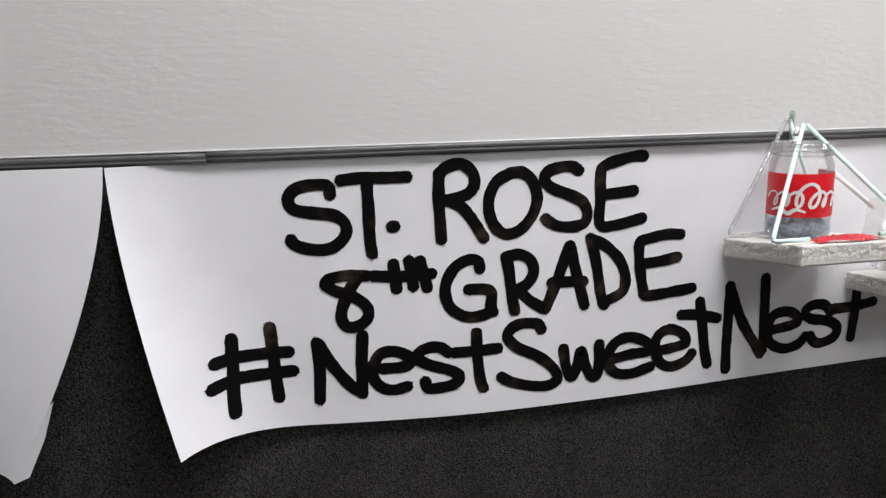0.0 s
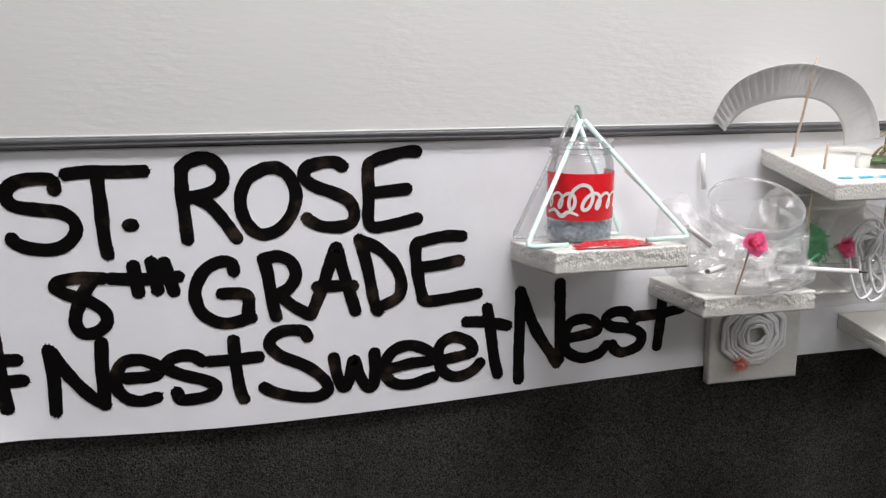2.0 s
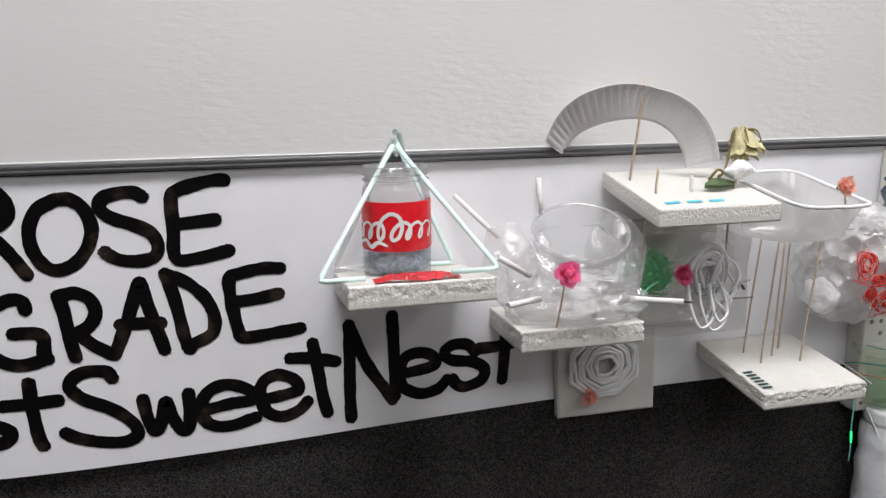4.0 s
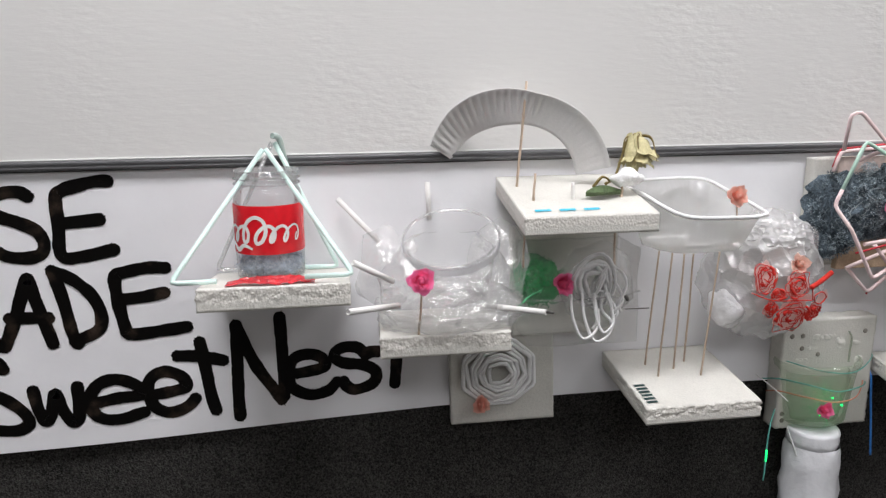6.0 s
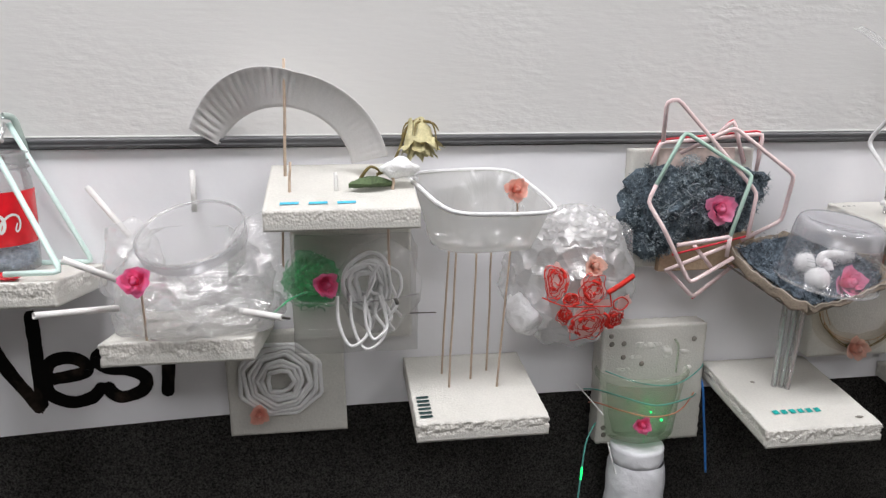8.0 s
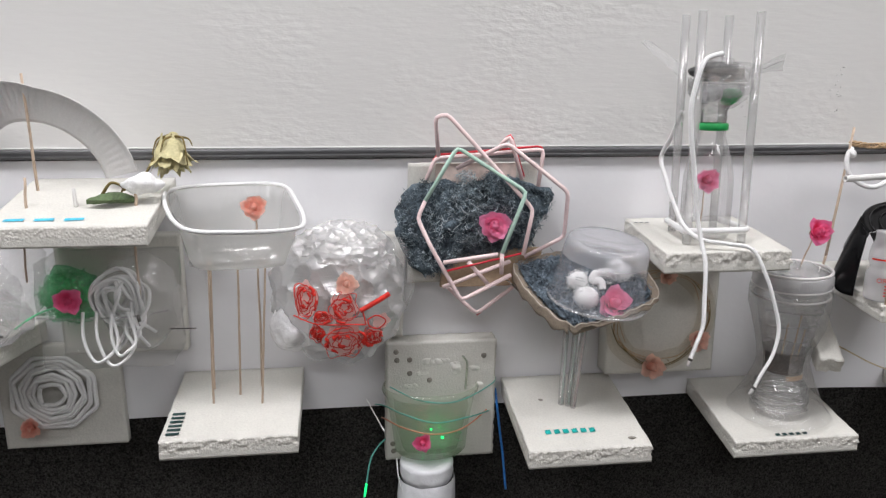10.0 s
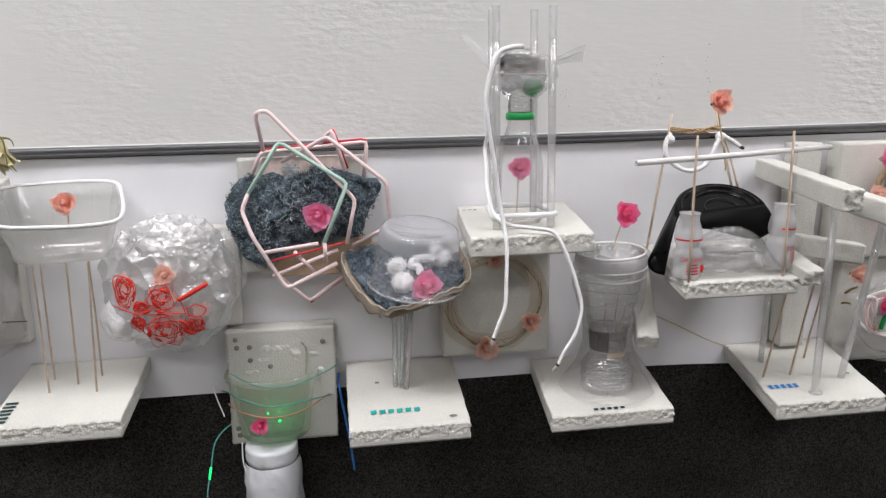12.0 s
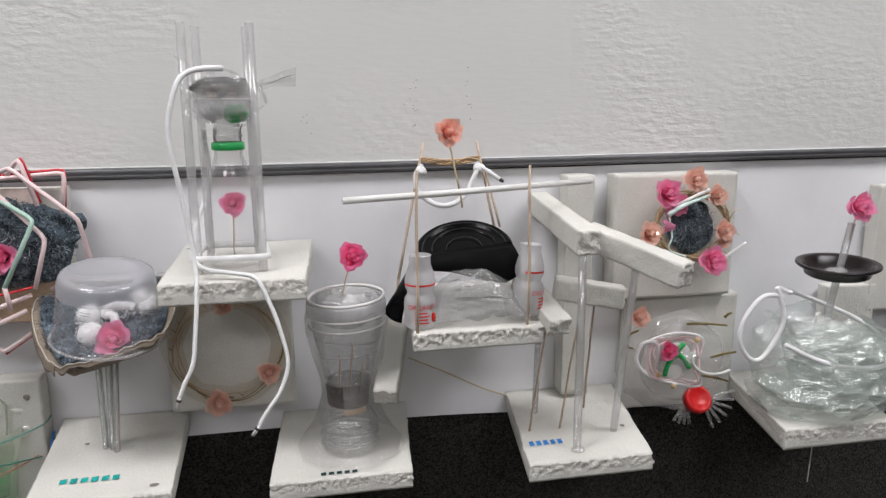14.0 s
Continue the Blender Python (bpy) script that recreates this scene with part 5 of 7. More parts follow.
def print_rose(cx, cz, rx, rz, seed):
    """A line-drawn rose: lobed outlines one inside the other, a coiled heart and a few inked petal shadows."""
    print_patch(cx, cz, rx, rz, SALMON_PRINT, seed)
    rnd = random.Random(int(seed * 10))
    for ring_no in range(7):
        g = 1.02 - 0.125 * ring_no
        ox, oz = rx * rnd.uniform(-0.10, 0.10), rz * rnd.uniform(-0.10, 0.10)
        a0, turn, lobes = rnd.uniform(0, 6.28), rnd.uniform(3.6, 6.4) if ring_no else 6.5, rnd.choice((3, 4, 5))
        pts = []
        for k in range(20):
            a = a0 + turn * k / 19
            f = g * (0.90 + 0.15 * math.sin(lobes * a + seed * 2) + 0.05 * math.sin(11 * a + ring_no))
            pts.append((cx + ox + rx * f * math.cos(a), cz + oz + rz * f * math.sin(a)))
        part("print_line", print_run(pts, rnd.uniform(0.00040, 0.00062)), RED_PRINT, bag)
    for k in range(11):
        a0, g = rnd.uniform(0, 6.28), rnd.uniform(0.2, 0.95)
        span = rnd.uniform(0.12, 0.22)
        part("print_line", print_run([(cx + rx * g * (1 + 0.1 * math.sin(j * 2 + k)) * math.cos(a0 + j * span), cz + rz * g * math.sin(a0 + j * span)) for j in range(5)], rnd.uniform(0.0007, 0.0019)), RED_PRINT, bag)


for cx, cz, rx, rz, seed in ((1.110, 0.851, 0.0135, 0.0215, 0.4), (1.150, 0.841, 0.0165, 0.0185, 1.9), (1.150, 0.800, 0.0240, 0.0225, 3.1), (1.127, 0.831, 0.0105, 0.0075, 4.2), (1.181, 0.803, 0.0125, 0.0130, 5.5), (1.121, 0.811, 0.0080, 0.0115, 6.6)):
    print_rose(cx, cz, rx, rz, seed)
print_patch(1.191, 0.822, 0.011, 0.010, SALMON_PRINT, 2.0)
print_patch(1.158, 0.823, 0.020, 0.007, SALMON_PRINT, 3.0)
part("print_line", print_run([(1.168, 0.837), (1.184, 0.845), (1.200, 0.853)], 0.0030), RED_PRINT, bag, "bold red printed stripe")
part("print_line", print_run([(1.170, 0.838), (1.172, 0.830), (1.174, 0.820)], 0.0008), RED_PRINT, bag)
part("print_line", print_run([(1.176, 0.826), (1.186, 0.830), (1.196, 0.822), (1.188, 0.814), (1.178, 0.818), (1.176, 0.826)], 0.0008), RED_PRINT, bag)
part("print_line", print_run([(1.096, 0.832), (1.116, 0.824), (1.133, 0.822), (1.152, 0.822), (1.174, 0.820)], 0.0008), RED_PRINT, bag)
rose((1.154, -0.119, 0.866), 0.0130, "peach", (0, -1, 0.3), 200, "coral paper rose inside the film bag")

# ---- green cup and hanging bottle ----
plate_g = foam_plate("pitted white foam plate with a broken corner", 1.199, 1.338, 0.606, 0.764, 0.028, 0.002, 1.4, 8)
# Pits are flat dark discs, their inner shade painted on.
for x, z in ((1.214, 0.741), (1.230, 0.741), (1.230, 0.723), (1.255, 0.713), (1.324, 0.743), (1.208, 0.628), (1.209, 0.618), (1.213, 0.752)):
    part("pit", ball((x, -0.0312, z), (0.0036, 0.0008, 0.0036), 2), HOLE, board_face(plate_g))
for k, (x, z, w, h) in enumerate(((1.262, 0.738, 0.030, 0.009), (1.288, 0.728, 0.012, 0.018), (1.230, 0.706, 0.016, 0.006), (1.318, 0.700, 0.010, 0.014), (1.246, 0.722, 0.014, 0.006), (1.310, 0.726, 0.014, 0.007))):
    part("glue_smear", ball((x, -0.0312, z), (w * 0.62, 0.0004, h * 0.5), 4, 0.0022, 130, k), GLUE, board_face(plate_g), "dried glue smear")
cup = thing("green_cup", (1.258, -0.04, 0.612), "green-tinted clear cup strapped to the foam", "plastic cup")
cup_at = (1.256, -0.030, 0.617)
part("cup_wall", lathe([(0.0, 0.0), (0.042, 0.0), (0.0455, 0.004), (0.050, 0.04), (0.0570, 0.080), (0.0605, 0.082), (0.0618, 0.087), (0.0600, 0.0915), (0.0575, 0.090)], cup_at, 48, 0.70, wobble=0.02), GREEN_CUP, cup)
part("lining", lathe([(0.0, 0.003), (0.036, 0.004), (0.041, 0.03), (0.046, 0.06), (0.047, 0.075)], cup_at, 32, 0.62, wobble=0.12, seed=3), GREEN_CUP, cup)
part("nest", fibres((1.257, -0.034, 0.648), (0.036, 0.026, 0.028), 120, 0.03, 0.0006, 21), GREEN_FILM, cup)
part("light_bead", ball((1.266, -0.074, 0.655), (0.0019, 0.0019, 0.0016), 2), GLOW_GREEN, cup, "lit green light bead")
part("light_bead", ball((1.252, -0.073, 0.666), (0.0014, 0.0014, 0.0014), 2), GLOW_GREEN, cup, "lit green light bead")
part("light_bead", ball((1.245, -0.060, 0.636), (0.0014, 0.0014, 0.0014), 2), GLOW_GREEN, cup, "lit green light bead")
glow = bpy.data.lights.new("green_bead_light", "POINT")
glow.energy, glow.color, glow.shadow_soft_size = 0.0036, (0.05, 1.0, 0.35), 0.006
glow_ob = new("green_bead_light", glow)
glow_ob.location = (1.264, -0.045, 0.648)
cord([(1.187, -0.010, 0.674), (1.198, -0.034, 0.682), (1.220, -0.066, 0.684), (1.256, -0.076, 0.676), (1.297, -0.066, 0.676), (1.330, -0.034, 0.668), (1.340, -0.012, 0.662)], 0.0009, TEAL_WIRE, "thin teal wire tied round the cup", "wire", category="wire")
cord([(1.195, -0.010, 0.655), (1.199, -0.034, 0.664), (1.220, -0.066, 0.666), (1.254, -0.074, 0.660), (1.290, -0.068, 0.662), (1.326, -0.034, 0.668), (1.341, -0.012, 0.676)], 0.0009, COPPER, "thin copper wire tied round the cup", "wire", category="wire")
cord([(1.205, -0.036, 0.708), (1.240, -0.070, 0.703), (1.285, -0.070, 0.700), (1.335, -0.036, 0.707), (1.341, -0.010, 0.709)], 0.0008, TEAL_WIRE, "thin teal wire over the cup rim", "wire", category="wire")
cord([(1.296, -0.035, 0.745), (1.302, -0.034, 0.735), (1.301, -0.034, 0.715), (1.300, -0.035, 0.700)], 0.0013, GREEN_CUP, "pale green strip taped to the foam", "plastic_strip", category="strip")
rose((1.241, -0.074, 0.650), 0.0120, "deep", (0, -1, 0.15), 30)
light_string = thing("light_wire", (1.17, -0.05, 0.55), "hanging green wire with one lit segment", "light wire")
hung_wire = part("wire", tube(bend([(1.202, -0.024, 0.634), (1.192, -0.036, 0.632), (1.182, -0.047, 0.624), (1.177, -0.052, 0.612), (1.173, -0.056, 0.590), (1.168, -0.063, 0.564), (1.166, -0.064, 0.548)], 6), 0.0011, 7), TEAL_WIRE, light_string)
part("lit_segment", tube(bend([(1.1728, -0.0565, 0.589), (1.1714, -0.0590, 0.581), (1.1702, -0.0604, 0.574)], 4), 0.0014, 8), GLOW_GREEN, hung_wire, "glowing green light segment")
cord([(1.176, -0.012, 0.682), (1.184, -0.034, 0.674), (1.196, -0.06, 0.660)], 0.0009, CORD, "pale cord tied beside the cup", "cord")
cord([(1.343, -0.014, 0.690), (1.343, -0.028, 0.673), (1.348, -0.027, 0.635), (1.353, -0.026, 0.599), (1.358, -0.026, 0.550)], 0.0016, BLUE_WIRE, "blue wire hanging down the wall", "wire", category="wire")
cord([(1.212, -0.040, 0.612), (1.214, -0.055, 0.590), (1.222, -0.062, 0.566), (1.232, -0.070, 0.556)], 0.0009, CORD, "thin white thread hanging by the bottle", "wire", category="wire")
hang = thing("hanging_bottle", (1.256, -0.045, 0.30), "white plastic-wrapped bottle hanging mouth up", "bottle")
part("neck", lathe([(0.0, 0.3105), (0.030, 0.312), (0.0335, 0.311), (0.0345, 0.307), (0.0335, 0.302), (0.0345, 0.298), (0.0335, 0.292), (0.032, 0.288)], (1.250, -0.043, 0.299), 32), WRAPPED, hang)
part("wrapped_body", lathe([(0.0345, 0.290), (0.037, 0.280), (0.0385, 0.262), (0.036, 0.245), (0.039, 0.225), (0.037, 0.20), (0.039, 0.17), (0.038, 0.12), (0.040, 0.06), (0.036, 0.01), (0.0, 0.0)], (1.250, -0.043, 0.299), 48, wobble=0.09), WRAPPED, hang)

# ---- wool nest in a straw polyhedron ----
foam_plate("white foam plate behind the wool nest", 1.228, 1.385, 0.838, 0.984, 0.018, 0.003, 0.5, 9)
foam_plate("narrow tan card strip under the wool nest", 1.268, 1.390, 0.834, 0.880, 0.010, 0.004, 0.3, 10, y0=-0.022)
bpy.data.objects[[o.name for o in scene.objects if o.name.startswith("foam_plate")][-1]].children[0].data.materials[0] = CARD
single("card_back", block(lambda u, v, w: Vector((1.262 + 0.098 * u, -0.0225 - 0.004 * v, 0.940 + 0.045 * w)), 4, 1, 4), PALE_CARD, "pale pinkish card piece behind the wool nest", "card", smooth=False)
nest = thing("wool_nest", (1.30, -0.04, 0.853), "shaggy slate blue wool nest on the foam plate", "wool nest")


WOOL_RING = [(1.212, 0.922), (1.219, 0.952), (1.242, 0.966), (1.272, 0.965), (1.302, 0.962), (1.324, 0.974), (1.347, 0.973), (1.368, 0.961), (1.386, 0.954), (1.410, 0.953), (1.402, 0.924), (1.389, 0.907), (1.382, 0.882), (1.345, 0.876), (1.292, 0.872), (1.272, 0.853), (1.250, 0.846), (1.232, 0.860), (1.218, 0.886)]


def wool_edge(a, f):
    """A point f of the way from the nest's middle to its ragged outline, at angle a."""
    best = 0.0
    for (ax, az), (bx, bz) in zip(WOOL_RING, WOOL_RING[1:] + WOOL_RING[:1]):
        dx, dz, ex, ez = math.cos(a), math.sin(a), bx - ax, bz - az
        det = dx * ez - dz * ex
        if abs(det) > 1e-9:
            t = ((ax - 1.308) * ez - (az - 0.922) * ex) / det
            s = ((ax - 1.308) * dz - (az - 0.922) * dx) / det
            if t > 0 and -0.001 <= s <= 1.001:
                best = max(best, t)
    return 1.308 + best * f * math.cos(a), 0.922 + best * f * math.sin(a)


core_bm, core_rows = bmesh.new(), []
for i in range(26):
    f = i / 25
    row = []
    for k in range(120):
        x, z = wool_edge(k * math.pi / 60, max(0.02, f * 0.99))
        p = Vector((x, -0.022 - 0.026 * math.sqrt(max(0.0, 1 - f ** 2.5)), z))
        row.append(core_bm.verts.new(p + Vector((noise.noise(p * 70), noise.noise(p * 60 + Vector((3, 0, 0))) * 1.6 - abs(noise.noise(p * 130)) * 0.9, noise.noise(p * 65))) * 0.007))
    core_rows.append(row)
core_bm.faces.new(core_rows[0])
for a, b in zip(core_rows, core_rows[1:]):
    for k in range(120):
        core_bm.faces.new([a[k], a[(k + 1) % 120], b[(k + 1) % 120], b[k]])
part("core", core_bm, WOOL_CORE, nest)
rnd = random.Random(31)
vs, fs = [], []
for k in range(900):
    f = 0.97 * rnd.uniform(0.0, 1.0) ** 0.5
    x, z = wool_edge(rnd.uniform(0, 6.283), f)
    a, b = fibres((x, -0.026 - 0.026 * math.sqrt(max(0.0, 1 - f ** 2.5)), z), (0.004, 0.004, 0.004), 13, 0.0058, 0.00055, k, 0.35)
    fs += [tuple(i + len(vs) for i in q) for q in b]
    vs += a
part("fleece", (vs, fs), WOOL, nest)
# Pale fibres added in place of a piece of white-grey film.
part("pale_tuft", fibres((1.298, -0.040, 0.970), (0.012, 0.006, 0.009), 160, 0.010, 0.0005, 33), PALE_WOOL, nest)
part("loose_curl", fibres((1.310, -0.050, 0.922), (0.070, 0.006, 0.030), 190, 0.020, 0.00045, 35), PALE_WOOL, nest, "pale loose wool curls")
rose((1.328, -0.060, 0.916), 0.0195, "pink", (-0.1, -1, 0.1), 0)
poly = thing("straw_polyhedron", (1.32, -0.05, 0.80), "spiky open frame of pale pink and mint straws", "straw frame")
for run, material in (
    ([(1.265, -0.030, 0.994), (1.259, -0.046, 1.041), (1.273, -0.046, 1.044), (1.374, -0.060, 0.934), (1.361, -0.070, 0.881)], PINK_STRAW),
    ([(1.246, -0.060, 0.946), (1.285, -0.045, 1.006), (1.365, -0.062, 0.955), (1.334, -0.078, 0.886)], SAGE_STRAW),
    ([(1.334, -0.078, 0.886), (1.335, -0.072, 0.860)], PINK_STRAW),
    ([(1.246, -0.060, 0.946), (1.237, -0.060, 0.926), (1.250, -0.080, 0.897), (1.286, -0.080, 0.831), (1.348, -0.064, 0.856)], PINK_STRAW),
    ([(1.275, -0.045, 0.838), (1.311, -0.043, 0.802), (1.366, -0.034, 0.838)], PINK_STRAW),
    ([(1.264, -0.087, 0.879), (1.327, -0.087, 0.887)], PINK_STRAW),
    ([(1.268, -0.052, 0.840), (1.350, -0.052, 0.870)], PINK_STRAW),
    ([(1.297, -0.064, 0.873), (1.321, -0.064, 0.845)], PINK_STRAW),
    ([(1.333, -0.030, 1.000), (1.349, -0.038, 1.019), (1.364, -0.042, 0.967)], PINK_STRAW),
    ([(1.286, -0.034, 0.980), (1.343, -0.052, 1.011), (1.412, -0.072, 0.956), (1.416, -0.050, 0.898), (1.369, -0.044, 0.873)], PINK_STRAW),
    ([(1.250, -0.034, 0.967), (1.261, -0.030, 0.992), (1.392, -0.032, 1.002), (1.386, -0.034, 0.957)], PINK_STRAW),
    ([(1.252, -0.029, 0.972), (1.262, -0.0265, 0.9955), (1.392, -0.0275, 1.0055), (1.3885, -0.0295, 0.962)], RED_STRAW),
    ([(1.268, -0.068, 0.8635), (1.362, -0.068, 0.8835)], RED_STRAW),
    ([(1.334, -0.0275, 1.001), (1.3505, -0.0345, 1.0215), (1.367, -0.0385, 0.97)], RED_STRAW),
    ([(1.312, -0.0395, 0.7995), (1.367, -0.0305, 0.8355)], RED_STRAW),
):
    r = 0.0013 if material is RED_STRAW else 0.0025
    straw(run, r, material, "", poly)

# ---- tray nest under a clear dome ----
shelf_j, top_j = foam_shelf("white foam board with teal marker near its front", 1.353, 1.498, 0.675, 0.700, 0.021, seed=11)
ink_bars(shelf_j, top_j, 1.380, 1.444, -0.134, -0.118, 6, MARK_TEAL)
part("pit", ball((1.392, -0.060, top_j(1.392, -0.06) + 0.0008), (0.003, 0.003, 0.0006), 2), HOLE, board_face(shelf_j))
part("pit", ball((1.479, -0.145, top_j(1.479, -0.145) + 0.0008), (0.005, 0.003, 0.0006), 2), HOLE, board_face(shelf_j))
for k, (x, y, mt) in enumerate(((1.415, -0.070, MINT), (1.423, -0.073, BLUE_WIRE), (1.428, -0.078, PINK_STRAW))):
    straw([(x, y, top_j(x, y) - 0.002), (x + 0.002 + 0.004 * k, y - 0.005, 0.812)], 0.0036, TUBE_CLEAR, "clear drinking straw holding up the tray")
    straw([(x + 0.0015, y + 0.001, top_j(x, y)), (x + 0.0035 + 0.004 * k, y - 0.004, 0.810)], 0.0012, mt if mt is not BLUE_WIRE else MINT, "thin coloured stripe of a drinking straw")
C0, C1, C2, C3 = Vector((1.345, -0.046, 0.868)), Vector((1.397, -0.150, 0.812)), Vector((1.507, -0.140, 0.846)), Vector((1.492, -0.022, 0.880))


def tray(u, v, depth):
    """Across the tray from corner to corner: u, v in 0 to 1, pressed down by depth in the middle."""
    e = min(u, 1 - u, v, 1 - v) * 2
    k = 1 - 0.17 * abs((2 * u - 1) * (2 * v - 1)) ** 2.2
    u, v = 0.5 + (u - 0.5) * k, 0.5 + (v - 0.5) * k
    p = (C0 * (1 - u) + C3 * u) * (1 - v) + (C1 * (1 - u) + C2 * u) * v
    return p - Vector((0, 0, depth * min(1.0, e * 2.4) ** 0.7))


tray_ob = thing("pulp_tray", (1.43, -0.085, 0.80), "torn egg-carton tray of grey-brown pulp", "tray")


def tray_skin(u, v):
    p = tray(u, v, 0.030)
    e = min(u, 1 - u, v, 1 - v)
    out = Vector((u - 0.5, v - 0.5, 0))
    return p + (Vector((out.x, -out.y, 0)) * 0.012 + Vector((0, 0, 0.005 * noise.noise((u * 9, v * 9, 1))))) * (e < 0.02) + Vector((0, 0, 0.0015 * noise.noise((u * 16, v * 16, 5))))


bm = sheet(40, 40, tray_skin)
part("tray_wall", bm, PULP, tray_ob).modifiers.new("thickness", "SOLIDIFY").thickness = 0.0016
def lip_at(edge):
    """The torn rim turned down along one side of the tray."""
    def place(u, v):
        p = tray_skin(u, 1.0) if edge == "front" else tray_skin(0.0, u)
        out = Vector((0, -1, 0)) if edge == "front" else Vector((-0.8, -0.5, 0))
        drop = (0.012 if edge == "side" else 0.005) + 0.004 * noise.noise((u * 7, 3, len(edge)))
        return p + out * (0.0015 * v) + Vector((0, 0, 0.0006 - drop * v))
    return place


rim_pts = [tray_skin(0.0, k / 24) for k in range(25)] + [tray_skin(k / 30, 1.0) for k in range(1, 31)] + [tray_skin(1.0, 1 - k / 24) for k in range(1, 25)]
part("torn_edge", tube([p + Vector((0, -0.0006, 0.0010 + 0.0016 * noise.noise(p * 240))) for p in rim_pts], 0.0007, 6), TORN_CARD, tray_ob, "pale torn edge of the pulp")
for edge in ("front", "side"):
    part("rim_lip", sheet(40, 4, lip_at(edge)), PULP, tray_ob).modifiers.new("thickness", "SOLIDIFY").thickness = 0.0009
cord([(1.347, -0.046, 0.846), (1.368, -0.080, 0.828), (1.394, -0.118, 0.806)], 0.0012, WAIST, "thin smoky plastic strip under the pulp tray", "plastic_strip", category="strip")
lining = thing("wool_lining", (1.43, -0.085, 0.82), "slate blue wool lining the pulp tray", "wool")
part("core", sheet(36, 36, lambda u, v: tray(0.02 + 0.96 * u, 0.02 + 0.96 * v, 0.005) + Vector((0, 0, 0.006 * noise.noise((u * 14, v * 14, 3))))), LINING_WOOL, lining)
rnd = random.Random(77)
vs, fs = [], []
for k in range(420):
    u, v = rnd.uniform(0.04, 0.96), rnd.uniform(0.04, 0.97)
    a, b = fibres(tray(u, v, 0.002), (0.007, 0.007, 0.005), 11, 0.014, 0.00042, k)
    fs += [tuple(i + len(vs) for i in q) for q in b]
    vs += a
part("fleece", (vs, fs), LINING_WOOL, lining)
dome_tilt = Matrix.Translation((1.441, -0.108, 0.843)) @ pose(0, 0, 0, 9, 5, 0)
dome = thing("clear_dome", (1.452, -0.098, 0.836), "upturned frosted clear plastic cup", "plastic cup")
bm = lathe([(0.0575, -0.006), (0.056, -0.002), (0.0535, 0.0), (0.0505, 0.03), (0.0475, 0.058), (0.0455, 0.064), (0.042, 0.0665), (0.034, 0.0645), (0.031, 0.062), (0.0, 0.0615)], (0, 0, 0), 48)
bm.transform(dome_tilt)
part("dome_wall", bm, DOME, dome).visible_shadow = False
bm = lathe([(0.0484, 0.046), (0.0472, 0.0578), (0.0452, 0.0635), (0.0415, 0.066), (0.034, 0.064), (0.031, 0.0616), (0.0, 0.0612)], (0, 0, 0), 48)
bm.transform(dome_tilt)
part("frosted_base", bm, FROST, dome, "frosted base of the cup").visible_shadow = False
bm = tube([dome_tilt @ Vector((0.0575 * math.cos(a), 0.0575 * math.sin(a), -0.005)) for a in [k * math.pi / 24 for k in range(48)]], 0.0016, 6, True)
part("rim", bm, TUBE_CLEAR, dome)
for k, (x, y, z, r) in enumerate(((1.420, -0.098, 0.856, 0.0115), (1.425, -0.116, 0.840, 0.0140), (1.478, -0.085, 0.859, 0.0135), (1.470, -0.084, 0.869, 0.0085))):
    pom = thing("pompom", (x, y, z - r), "fluffy white cotton pompom", "pompom", "white pompoms")
    r *= 1.12
    pom_core = part("core", ball((x, y, z), (r * 0.9, r * 0.8, r * 0.85), 3, 0.0014, 160, k), COTTON, pom)
    part("fluff", fibres((x, y, z), (r * 1.04, r, r * 1.04), 900, 0.0075, 0.00022, k), COTTON, pom_core)
    if k == 0:
        for j in (1, 2, 4):
            part("print_bar", tube(bend([(x + r * (0.95 * math.sin(a)), y - r * (0.90 * math.cos(a)) - 0.0025, z + r * (0.75 - 0.24 * j) - 0.0016 * math.sin(a * 2)) for a in (-0.6, -0.3, 0.0, 0.3 + 0.05 * j)], 4), 0.00020, 5), MARK_INK, pom_core, "thin dark printed line")
wisp = thing("cotton_wisp", (1.448, -0.102, 0.848), "twisted white cotton wisp between pompoms", "cotton")
wisp_core = part("core", tube(bend([(1.447, -0.106, 0.847), (1.445, -0.103, 0.856), (1.437, -0.101, 0.857), (1.441, -0.099, 0.864), (1.455, -0.097, 0.865), (1.466, -0.098, 0.863)], 6), 0.0048, 10), COTTON, wisp)
part("fluff", fibres((1.450, -0.101, 0.860), (0.018, 0.006, 0.009), 300, 0.006, 0.0003, 91), COTTON, wisp_core)
rose((1.451, -0.134, 0.839), 0.0200, "pink", (0.05, -1, 0.45), 60)

# ---- faded wreath plate ----
foam_plate("pale foam plate with a thin dried wreath", 1.484, 1.630, 0.710, 0.862, 0.030, 0.0, 0.2, 12)
ring = thing("vine_wreath", (1.552, -0.039, 0.72), "thin ring of dried brown vine", "wreath")
rnd = random.Random(3)
for k in range(7):
    r0 = 0.061 + 0.004 * math.sin(k * 2.2)
    a0 = rnd.uniform(0, 6)
    pts = [(1.552 + (r0 + 0.003 * math.sin(i * 1.7 + k)) * math.cos(a0 + i * 0.42), -0.0385 - 0.002 * math.sin(i + k) - 0.0015, 0.787 + (r0 + 0.003 * math.cos(i * 1.3 + k)) * math.sin(a0 + i * 0.42)) for i in range(9)]
    part("vine", tube(bend(pts, 4), 0.0005, 6), STALK if k % 3 == 1 else RAFFIA, ring)
